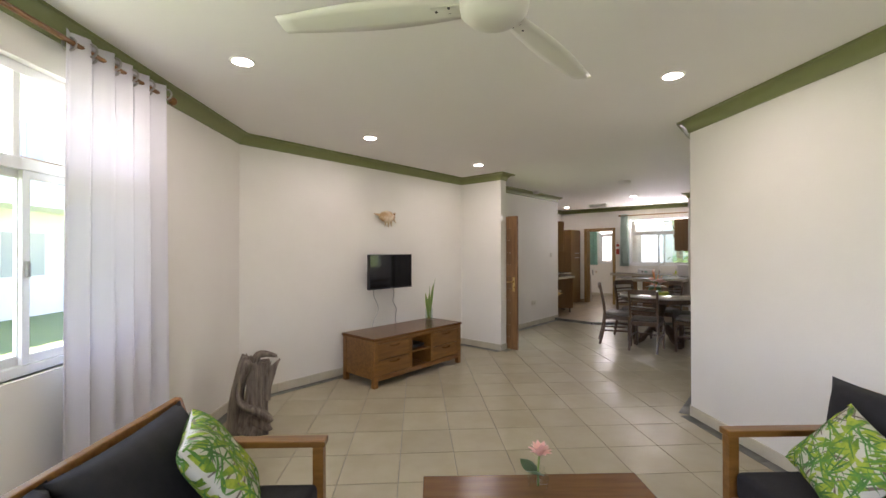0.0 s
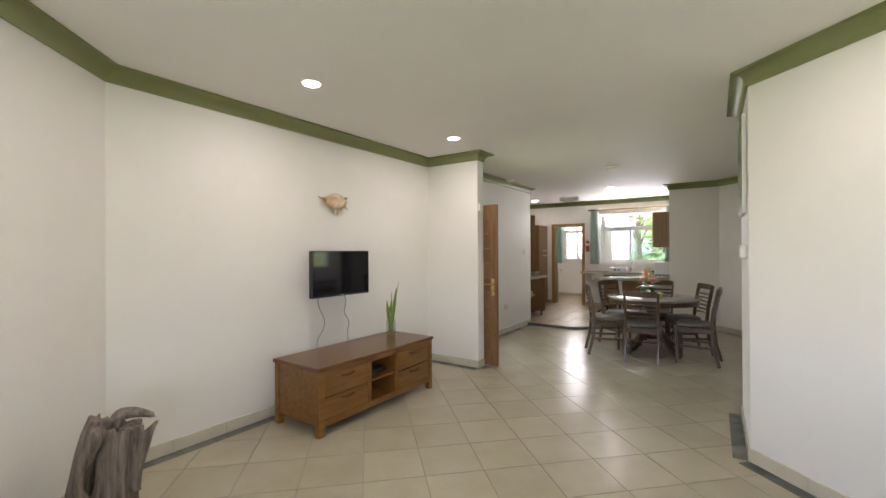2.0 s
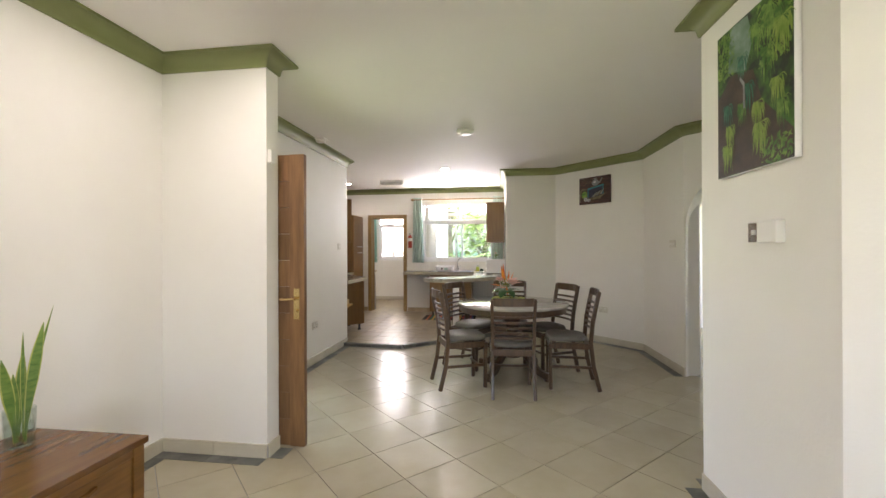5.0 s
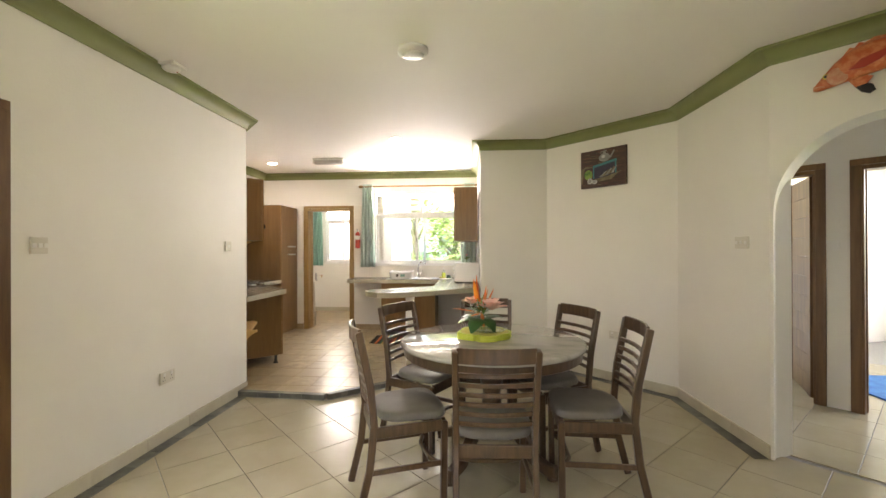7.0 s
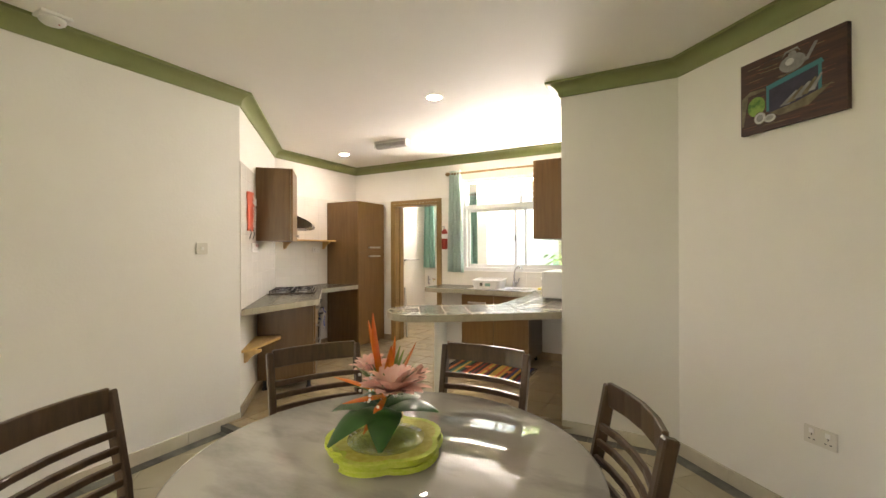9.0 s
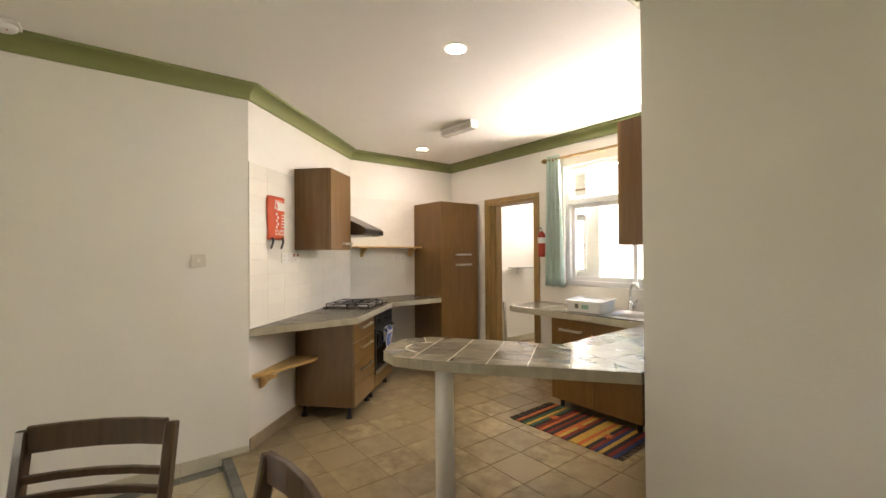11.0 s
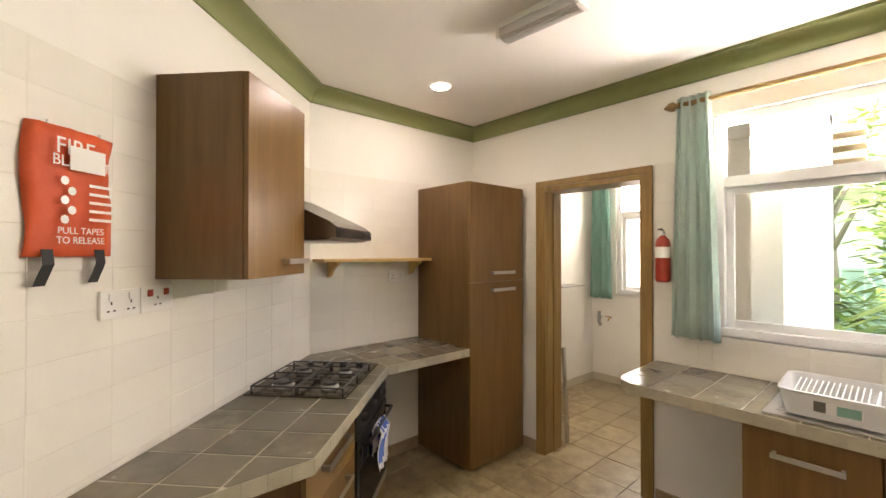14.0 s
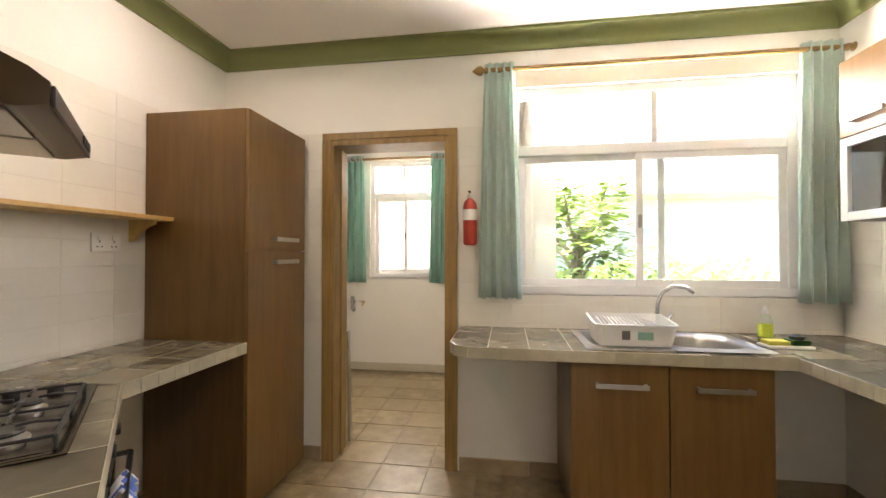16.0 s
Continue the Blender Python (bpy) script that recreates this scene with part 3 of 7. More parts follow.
def wall_tiles(i, rects, s_origin):
    p, q = RING[i], RING[(i + 1) % NR]
    m = wall_frame(p, q)
    wall = WALLS[NAMES[i]]
    bm = bmesh.new()
    for s0, s1, z0, z1 in rects:
        prism([(s0, z0), (s1, z0), (s1, z1), (s0, z1)], 0.0, 0.0062, bm)
    back = part("tile_bed", bm, WGROUT, wall)
    back.matrix_parent_inverse = wall.matrix_world.inverted()
    back.matrix_world = m @ pose(0, 0, 0, 90)
    for s0, s1, z0, z1 in rects:
        grid_pieces("wall_tile", [(s0, z0), (s1, z0), (s1, z1), (s0, z1)], (s_origin, 0.80), (1, 0), (TW, TH), 0.0018, 0.0075, WTILE, back, m @ pose(0, 0, 0, 90), 0.002)


bpy.context.view_layer.update()
wall_tiles(5, [(0.0, 2.003, 0.90, 2.14)], 0.235)
wall_tiles(6, [(0.003, 1.575, 0.90, 2.14)], 0.0)
wall_tiles(7, [(0.0, 0.70, 0.90, 2.14), (1.605, 1.93, 0.90, 2.14), (1.93, 3.53, 0.90, 1.10), (3.53, 3.72, 0.90, 2.14)], 1.605)
wall_tiles(8, [(0.01, 1.60, 0.90, 2.14)], 0.0)

# ---- ground and surroundings ----
ground = part("ground", prism([(-400, -400), (400, -400), (400, 400), (-400, 400)], -1.2, -0.15), GRASS)
tagged(ground, "sunlit lawn round the house", "ground", kind="structure")

# ---- other rooms seen through openings ----


def slab(name, x0, y0, z0, x1, y1, z1, mat, label, category):
    return tagged(part(name, box(x0, y0, z0, x1, y1, z1), mat), label, category, kind="structure")


def holed_wall(name, p, q, openings, thick=0.15):
    m = wall_frame(p, q)
    length = (Vector(q) - Vector(p)).length
    bm = bmesh.new()
    cuts = sorted({0.0, length, *[v for o_ in openings for v in o_[:2]]})
    for a, c in zip(cuts, cuts[1:]):
        spans = [(-0.12, H + 0.1)]
        for s0, s1, z0, z1 in openings:
            if s0 < (a + c) / 2 < s1:
                spans = [(-0.12, z0), (z1, H + 0.1)]
        for z0, z1 in spans:
            if z1 - z0 > 0.13:
                prism([(a, 0), (c, 0), (c, thick), (a, thick)], z0, z1, bm)
    return tagged(part(name, bm, PAINT, m=m), "smooth white painted plaster wall", "wall", kind="structure")


holed_wall("wall_utility_west", (-5.42, 12.36), (-5.42, 14.45), [])
holed_wall("wall_utility_back", (-5.57, 14.30), (-3.2, 14.30), [(0.46, 1.27, 1.08, 2.42)])
holed_wall("wall_utility_east", (-3.35, 14.3), (-3.35, 12.36), [])
ufloor = slab("floor_utility", -5.5, 12.1, -0.1, -3.3, 14.4, 0.0, KGROUT, "brown mottled stone-look ceramic floor tiles", "floor")
grid_pieces("kitchen_floor_tile", [(-5.42, 12.16), (-3.35, 12.16), (-3.35, 14.3), (-5.42, 14.3)], (-4.305, 12.17), (1, 0), (KS, KS), 0.005, 0.004, KFLOOR, ufloor, I4)
ubase = part("baseboard_utility", box(-5.42, 14.288, 0.0, -3.35, 14.30, 0.09, 0.003), SKIRT)
tagged(ubase, "cream ceramic skirting tiles", "skirting", kind="structure")
ubase2 = tagged(part("baseboard_utility", box(-5.42, 12.36, 0.0, -5.408, 14.288, 0.09, 0.003), SKIRT), "cream ceramic skirting tiles", "skirting", kind="structure")

# corridor and bedroom behind the arch
CO = Vector((1.40, 9.04))
cd = Vector((0.700, -0.714)).normalized()
CP, CQ = tuple(CO - cd * 2.2), tuple(CO + cd * 2.6)
holed_wall("wall_corridor", CP, CQ, [(1.315, 2.145, 0, 2.08), (2.42, 3.25, 0, 2.08)], 0.14)
cfloor = part("floor_corridor", prism([(0.2, 9.4), (0.24, 7.98), (1.6, 6.6), (5.2, 6.6), (5.2, 12.2), (0.2, 12.2)], FL - 0.1, FL - 0.007), GROUT)
tagged(cfloor, "pale ceramic floor tiles in a corridor", "floor", kind="structure")
grid_pieces("floor_tile", [(0.21, 9.3), (0.36, 8.12), (1.7, 6.75), (4.4, 6.75), (4.4, 9.6), (2.5, 11.0), (0.6, 11.0)], (0.36, 8.12), (cd.x, cd.y), (0.4, 0.4), 0.005, 0.0065, TILE, cfloor, Matrix.Translation((0, 0, FL - 0.007)))
holed_wall("wall_corridor_end", (0.46, 9.22), CP, [])
holed_wall("wall_bedroom_east", (4.9, 12.0), (4.9, 6.8), [(0.8, 4.2, 0.9, 2.3)])
holed_wall("wall_bedroom_north", CP, (4.95, 12.05), [])
holed_wall("wall_bedroom_south", (5.0, 6.8), (1.7, 6.8), [])

# stand-in daylight lamps; the south and bedroom openings themselves are unseen
for frame_, s_, z_, w_, h_, e_, tilt_ in ((wall_frame(LB, TVC), 3.3, 2.17, 2.8, 0.46, 2.7, -90), (wall_frame(RB, LB), 2.4, 1.60, 2.6, 1.3, 4.6, -100),
                                          (wall_frame(KC, KE), 2.73, 2.19, 1.45, 0.34, 10.5, -144), (wall_frame((-5.57, 14.30), (-3.2, 14.30)), 0.865, 2.30, 0.7, 0.24, 4.0, -80),
                                          (wall_frame((4.9, 12.0), (4.9, 6.8)), 2.5, 2.18, 3.2, 0.24, 8.5, -85), (wall_frame(JI2, K1), 0.57, 1.91, 0.8, 0.2, 1.1, -80)):
    daylight_fill(frame_ @ Matrix.Translation((s_, 0.2, z_)), w_, h_, e_, tilt_)
# unseen slabs added above the openings to keep direct sun out of the rooms
for nm, fr_, s0, s1, dep in (("roof_eave_west", wall_frame(LB, TVC), 0.6, 6.1, 1.25), ("roof_eave_south", wall_frame(RB, LB), 0.2, 4.6, 1.25), ("roof_porch", wall_frame(JI2, K1), -1.5, 3.2, 2.6)):
    tagged(part(nm, box(s0, 0.16, H + 0.13, s1, dep, H + 0.27, 0.01), STUCCO, m=fr_), "unseen white slab added to keep direct sun out", "roof", kind="structure")
# pale slab added below the kitchen window to throw sunlight up at the ceiling
tagged(part("pavement", box(-6.5, 12.4, -0.16, 2.0, 15.3, -0.145), CONC), "pale concrete slab added to bounce sunlight indoors", "pavement", kind="structure")

# ---- windows and doors ----


def glazing(name, m, w, h, transom, splits_low, splits_top, label, depth=0.07, fr=0.05, lap=0.02):
    """A white sliding window: outer frame, fixed lights above, sliding sashes below. m: the lower corner of the opening, x along, y out."""
    e = thing(name, m, label, "window", kind="structure")
    bm = box(0, 0, 0, w, depth, fr, 0.004)
    box(0, 0, h - fr, w, depth, h, 0.004, bm)
    box(0, 0.001, fr, fr, depth - 0.001, h - fr, 0.004, bm)
    box(w - fr, 0.001, fr, w, depth - 0.001, h - fr, 0.004, bm)
    box(fr, 0.002, transom - 0.03, w - fr, depth - 0.002, transom + 0.03, 0.004, bm)
    part("window_frame", bm, ALU, e)
    cuts = [fr, *splits_top, w - fr]
    for a, c in zip(cuts, cuts[1:]):
        if c < w - fr - 0.01:
            part("mullion", box(c - 0.018, 0.004, transom + 0.03, c + 0.018, depth - 0.004, h - fr, 0.003), ALU, e)
        pane = part("pane", box(a, 0.03, transom + 0.03, c, 0.036, h - fr), PANE, e)
        pane.visible_shadow = False
    cuts = [fr, *splits_low, w - fr]
    for k, (a, c) in enumerate(zip(cuts, cuts[1:])):
        y = 0.012 if k % 2 else 0.038
        a2, c2 = (a - lap if k else a), (c + lap if c < w - fr - 0.01 else c)
        bm = box(a2, y, fr, a2 + 0.04, y + 0.022, transom - 0.03, 0.003)
        box(c2 - 0.04, y, fr, c2, y + 0.022, transom - 0.03, 0.003, bm)
        box(a2 + 0.04, y + 0.001, fr, c2 - 0.04, y + 0.021, fr + 0.045, 0.003, bm)
        box(a2 + 0.04, y + 0.001, transom - 0.07, c2 - 0.04, y + 0.021, transom - 0.03, 0.003, bm)
        sash = part("sash", bm, ALU, e)
        pane = part("pane", box(a2 + 0.038, y + 0.008, fr + 0.043, c2 - 0.038, y + 0.013, transom - 0.068), PANE, sash)
        pane.visible_shadow = False
        if k:
            part("latch", box(a2 + 0.01, y - 0.018, transom * 0.5 - 0.04, a2 + 0.028, y, transom * 0.5 + 0.04, 0.004), CABLE, sash, "grey plastic latch")
    part("window_sill", box(-0.03, -0.03, -0.022, w + 0.03, 0.2, 0.0, 0.006), ALU, e, "white painted sill")
    return e


wm = wall_frame(KC, KE)
glazing("window_1", wm @ Matrix.Translation((1.93, 0.03, 1.10)), 1.60, 1.27, 0.885, [0.825], [0.842], "white aluminium sliding window above the kitchen sink", lap=0.085)
wm = wall_frame((-5.57, 14.30), (-3.2, 14.30))
glazing("window_2", wm @ Matrix.Translation((0.46, 0.03, 1.08)), 0.81, 1.34, 0.96, [0.42], [0.41], "small white aluminium sliding window")
wm = wall_frame(LB, TVC)
glazing("window_3", wm @ Matrix.Translation((1.8, 0.05, 0.88)), 3.0, 1.54, 1.05, [0.75, 1.5, 2.29], [0.75, 1.5, 2.23], "unseen white aluminium window added to let light in with upper lights", 0.08)
# unseen south window, added to bring light onto the television wall
wm = wall_frame(RB, LB)
glazing("window_4", wm @ Matrix.Translation((1.0, 0.05, 0.85)), 2.8, 1.5, 1.0, [1.4], [1.4], "unseen white aluminium window added to let light in")


def door_frame(name, m, w, h, wall, label, fw=0.055, proud=0.015, mat=None):
    """Wooden lining and architraves of an opening; m: lower corner, x along, y out through the wall."""
    mat = mat or DOORW
    e = thing(name, m, label, "door frame", kind="structure")
    for a, c in ((-0.005, 0.03), (w - 0.03, w + 0.005)):
        part("jamb", box(a, -proud, 0, c, wall + proud, h - 0.026, 0.003), mat, e)
    part("head", box(-0.005, -proud, h - 0.0255, w + 0.005, wall + proud, h + 0.01, 0.003), mat, e)
    for y0, y1 in ((-proud - 0.006, -0.0005), (wall + 0.0005, wall + proud + 0.006)):
        for a, c in ((-fw, 0.012), (w - 0.012, w + fw)):
            part("architrave", box(a, y0, 0, c, y1, h + 0.012, 0.004), mat, e)
        part("architrave", box(-fw, y0 + 0.001, h + 0.012, w + fw, y1 - 0.001, h + 0.012 + fw * 0.9, 0.004), mat, e)
    for a in (0.03, w - 0.042):
        part("stop", box(a, wall * 0.45, 0, a + 0.012, wall * 0.65, h - 0.027, 0.002), mat, e)
    return e


door_frame("door_frame_kitchen", wall_frame(KC, KE) @ Matrix.Translation((0.76, 0, 0)), 0.79, 2.08, THICK, "plain varnished wooden door frame without a door", 0.05, mat=FRAMEW)
door_frame("door_frame_entrance", wall_frame(JI2, K1) @ Matrix.Translation((0.12, 0, FL)), 0.90, 2.05 - FL, THICK, "brown hardwood door frame")
cm = wall_frame(CP, CQ)
door_frame("door_frame_corridor", cm @ Matrix.Translation((1.315, 0, FL)), 0.83, 2.07 - FL, 0.14, "brown hardwood door frame", 0.06)
door_frame("door_frame_bedroom", cm @ Matrix.Translation((2.42, 0, FL)), 0.83, 2.07 - FL, 0.14, "brown hardwood door frame", 0.06)


def lever(parent, x, y, side, z=1.02):
    """A brass lever handle on a long plate."""
    plate = part("handle_plate", box(x - 0.022, y, z - 0.11, x + 0.022, y + 0.006 * side, z + 0.11, 0.002), BRASS, parent, "brass handle plate")
    part("handle", tube([(x, y, z + 0.04), (x, y + 0.045 * side, z + 0.04), (x - 0.1, y + 0.05 * side, z + 0.035)], 0.009, 8), BRASS, plate, "brass lever handle")
    part("key_cylinder", tube([(x, y, z - 0.045), (x, y + 0.02 * side, z - 0.045)], 0.011, 8), BRASS, plate)


def plank_door(name, m, label, w=0.86, h=2.04, boards=5):
    """A solid door of wide boards; m: hinge corner, x across the leaf."""
    e = thing(name, m, label, "door", kind="structure")
    for k in range(3):
        part("hinge", tube([(0.0, -0.012, 0.25 + 0.75 * k), (0.0, -0.012, 0.36 + 0.75 * k)], 0.008, 8), STEEL, e)
    part("stile", box(0.002, 0, 0.008, 0.11, 0.042, h, 0.003), DOORW, e)
    part("stile", box(w - 0.11, 0, 0.008, w, 0.042, h, 0.003), DOORW, e)
    n = 11
    for k in range(n):
        z0, z1 = 0.01 + (h - 0.01) * k / n, 0.01 + (h - 0.01) * (k + 1) / n
        part("board", box(0.112, 0.005, z0 + 0.001, w - 0.112, 0.037, z1 - 0.001, 0.003), DOORW, e)
    lever(e, w - 0.055, 0.0, -1)
    lever(e, w - 0.055, 0.042, 1)
    return e


plank_door("door_1", pose(-3.995, 5.885, FL, 0, 0, -0.5), "brown hardwood entrance door of boards, wide open", 0.86, 2.04 - FL)
plank_door("door_2", cm @ Matrix.Translation((2.108, 0.165, FL)) @ pose(0, 0, 0, 0, 0, 112), "brown wooden corridor door, standing open", 0.76, 2.05 - FL)

# ---- curtains ----


def curtain(name, m, w0, w1, z0, z1, folds, mat, label, depth=0.05, seed=1, eyelets=True, top_over=0.04, rod=None):
    """A hanging curtain with folds that open out downwards; m: origin on the wall's inner face, x along, -y into the room."""
    e = thing(name, m, label, "curtain")
    rnd = random.Random(seed)
    n, rows = folds * 10, 14
    bm = bmesh.new()
    grid = []
    ph = [rnd.uniform(-0.5, 0.5) for _ in range(folds + 1)]
    amp = [rnd.uniform(0.7, 1.15) for _ in range(folds + 1)]
    for r in range(rows + 1):
        k = r / rows
        z = z1 - (z1 - z0) * k
        wide = w0 + (w1 - w0) * (k ** 0.8)
        row = []
        for i in range(n + 1):
            u = i / n
            f = min(int(u * folds), folds - 1)
            y = depth * amp[f] * math.sin(u * folds * 2 * math.pi + ph[f] * 0.8 * k) * (0.75 + 0.35 * k)
            x = (u - 0.5) * wide + 0.012 * math.sin(u * folds * 4 * math.pi + ph[f])
            row.append(bm.verts.new((x, -0.09 + y, z + (0.006 * math.sin(u * 37) if r == rows else 0))))
        grid.append(row)
    for a, c in zip(grid, grid[1:]):
        for i in range(n):
            bm.faces.new((a[i], a[i + 1], c[i + 1], c[i]))
    cloth = part("cloth", bm, mat, e, smooth=True)
    mod = cloth.modifiers.new("thick", "SOLIDIFY")
    mod.thickness = 0.003
    if eyelets:
        for f in range(folds):
            for q in (0.25, 0.75):
                u = (f + q) / folds
                x = (u - 0.5) * w0
                y = -0.09 + depth * amp[f] * math.sin(u * folds * 2 * math.pi) * 0.75
                ring = [(x + 0.004, y + 0.034 * math.cos(a), rod + 0.034 * math.sin(a)) for a in [2 * math.pi * j / 14 for j in range(15)]]
                part("eyelet", tube(ring, 0.007, 6), STEEL, e, "steel eyelet")
    return e


def curtain_rod(m, x0, x1, z, label, mat, finial="ball"):
    e = thing("curtain_rod", m, label, "curtain rod")
    part("rod", tube([(x0, -0.09, z), (x1, -0.09, z)], 0.014, 10), mat, e)
    for x, s in ((x0, -1), (x1, 1)):
        prof = [(0.004, 0.0), (0.018, 0.005), (0.02, 0.018), (0.012, 0.026), (0.028, 0.045), (0.026, 0.065), (0.010, 0.09), (0.002, 0.1)] if finial == "spear" else [(0.004, 0), (0.02, 0.006), (0.03, 0.022), (0.03, 0.036), (0.02, 0.05), (0.003, 0.055)]
        part("finial", lathe(prof, 12), mat, e, smooth=True, m=pose(x, -0.09, z, 0, 90 * s, 0))
    for x in (x0 + 0.06, x1 - 0.06):
        part("bracket", box(x - 0.008, -0.1, z - 0.02, x + 0.008, 0.0, z - 0.008, 0.002), mat, e)
    return e


lm = wall_frame(LB, TVC)
curtain("curtain", lm @ Matrix.Translation((4.535, 0, 0)), 0.79, 0.84, FL + 0.03, 2.645, 5, WCURT, "long white eyelet curtain hanging to the floor", 0.045, 3, rod=2.585)
curtain("curtain", lm @ Matrix.Translation((1.9, 0, 0)), 0.62, 0.86, FL + 0.03, 2.645, 5, WCURT, "long white eyelet curtain hanging to the floor", 0.045, 4, rod=2.585)
curtain_rod(lm, 1.5, 5.0, 2.585, "brown wooden curtain rod with ball ends", TEAK)
km = wall_frame(KC, KE)
curtain("curtain", km @ Matrix.Translation((1.86, 0, 0)), 0.17, 0.25, 1.085, 2.49, 4, GCURT, "short pale seafoam curtain beside the kitchen window", 0.028, 5, eyelets=False, rod=2.45)
curtain("curtain", km @ Matrix.Translation((3.58, 0, 0)), 0.19, 0.24, 1.085, 2.49, 4, GCURT, "short pale seafoam curtain beside the kitchen window", 0.028, 6, eyelets=False, rod=2.45)
curtain_rod(km, 1.80, 3.69, 2.45, "thin brown wooden curtain rod with pointed ends", FRAMEW, "spear")
um = wall_frame((-5.57, 14.30), (-3.2, 14.30))
curtain("curtain", um @ Matrix.Translation((0.31, 0, 0)), 0.2, 0.27, 1.03, 2.49, 3, UCURT, "short green curtain in the utility room", 0.03, 7, rod=2.45)
curtain("curtain", um @ Matrix.Translation((1.31, 0, 0)), 0.2, 0.24, 1.03, 2.49, 3, UCURT, "short green curtain in the utility room", 0.03, 8, rod=2.45)
curtain_rod(um, 0.16, 1.5, 2.45, "thin brown wooden curtain rod with pointed ends", FRAMEW, "spear")

# ---- kitchen worktops ----
UD = (Vector(K2) - Vector(K1)).normalized()
ND = Vector((UD.y, -UD.x)) if UD.y > 0 else Vector((-UD.y, UD.x))


def dpt(s, off):
    """A point of the hob wall: s along it, off in front of it."""
    p = Vector(K1) + UD * s + ND * off
    return (p.x, p.y)


def edge_tiles(line, parent):
    """Small cream tiles along the upright edge of a worktop; the outside lies to the right of the line."""
    for p, q in zip(line, line[1:]):
        ln = math.hypot(q[0] - p[0], q[1] - p[1])
        m = wall_frame(p, q) @ pose(0, 0, 0, 90)
        n = max(1, round(ln / 0.075))
        w = ln / n
        for k in range(n):
            a, c = w * k + 0.0006, w * (k + 1) - 0.0006
            piece("edge_tile", [(a, 0.8465), (c, 0.8465), (c, 0.8995), (a, 0.8995)], 0.003, 0.0012, CEDGE, parent, m)


def worktop(name, label, outline, regions, edge, tip=None):
    e = thing(name, Matrix.Identity(4), label, "worktop")
    bm = bmesh.new()
    for poly in outline:
        prism(poly, 0.845, 0.8994, bm)
    part("slab", bm, CGROUT, e, "cream grout")
    edge_tiles(edge, e)
    for poly, org, axis, size in regions:
        grid_pieces("worktop_tile", poly, org, axis, size, 0.006, 0.0085, COUNTER, e, Matrix.Translation((0, 0, 0.8925)), 0.0025)
    if tip:
        # tiles fanned round the rounded end
        (cx, cy), a0, region = tip
        for ring, (r0, r1, cnt) in enumerate(((0.0, 0.135, 3), (0.139, 0.40, 7))):
            for k in range(cnt):
                a, c = a0 + math.pi * k / cnt, a0 + math.pi * (k + 1) / cnt
                rm, b = (r0 + r1) / 2, (a + c) / 2
                ga = 0.003 / max(r1 * 0.7, 0.05)
                sec = [(cx + r * math.cos(t), cy + r * math.sin(t)) for r, t in
                       ((max(r0, 0.006), a + ga), (r1, a + ga), (r1, c - ga), (max(r0, 0.006), c - ga))]
                sec = clip_to(sec, region)
                if len(sec) >= 3 and poly_area(sec) > 0.0004:
                    piece("worktop_tile", sec, 0.0085, 0.0025, COUNTER, e, Matrix.Translation((0, 0, 0.8925)))
    return e


IC = (-4.812, 10.80)
A = [dpt(0.0, 0.009), dpt(0.62, 0.605), IC, dpt(1.985, 0.009)]
B = [dpt(1.985, 0.009), IC, (-4.812, 11.498), (-5.41, 11.498)]
worktop("worktop_hob", "slate-tiled worktop under the hob with pale edge", [A, B],
        [(A, dpt(0.62, 0.605), UD, (0.19, 0.2)), (B, (-4.812, 11.498), (1, 0), (0.2, 0.175))],
        [dpt(0.02, 0.029), dpt(0.62, 0.605), IC, (-4.812, 11.498)])
PEN = [(-1.672, 10.235), (-2.29, 9.75), (-2.51, 9.60), (-2.66, 9.525), (-2.80, 9.545), (-2.93, 9.655), (-3.005, 9.82), (-2.95, 9.985), (-2.27, 10.45)]
EAST = [(-1.672, 10.235), (-2.27, 10.45), (-2.285, 11.55), (-1.70, 11.55)]
SK = [(-3.80, 12.15), (-3.80, 11.68), (-3.765, 11.60), (-3.70, 11.565), (-2.285, 11.55), (-1.70, 11.55), (-1.70, 12.15)]


def cut_x(poly, x0, x1, y0=-99, y1=99):
    return clip(clip(clip(clip(poly, (x0, 0), (1, 0)), (x1, 0), (-1, 0)), (0, y0), (0, 1)), (0, y1), (0, -1))


TIP, PAX = (-2.715, 9.795), (0.826, 0.563)
SX0, SX1, SY0, SY1 = -2.76, -2.385, 11.64, 12.0
SINK_PARTS = [cut_x(SK, -9, SX0), cut_x(SK, SX1, 9), cut_x(SK, SX0, SX1, -99, SY0), cut_x(SK, SX0, SX1, SY1, 99)]
worktop("worktop_sink", "slate-tiled U-shaped worktop with a rounded breakfast bar", [PEN, EAST] + SINK_PARTS,
        [(clip(PEN, TIP, PAX), TIP, PAX, (0.2, 0.17)), (EAST, (-1.70, 11.55), (0, 1), (0.2, 0.195))] + [(q, (-3.80, 11.56), (1, 0), (0.195, 0.19)) for q in SINK_PARTS],
        [SK[0], SK[1], SK[2], SK[3], SK[4]] + [PEN[k] for k in (8, 7, 6, 5, 4, 3, 2, 1, 0)],
        (TIP, math.atan2(PAX[1], PAX[0]) + math.pi / 2, PEN))
col = thing("bar_column", pose(-2.47, 9.72, 0), "round white painted column under the breakfast bar", "column")
part("shaft", lathe([(0.05, 0.0), (0.05, 0.845)], 24), PAINT, col, smooth=True)

# ---- kitchen things ----
DM = wall_frame(K1, K2)


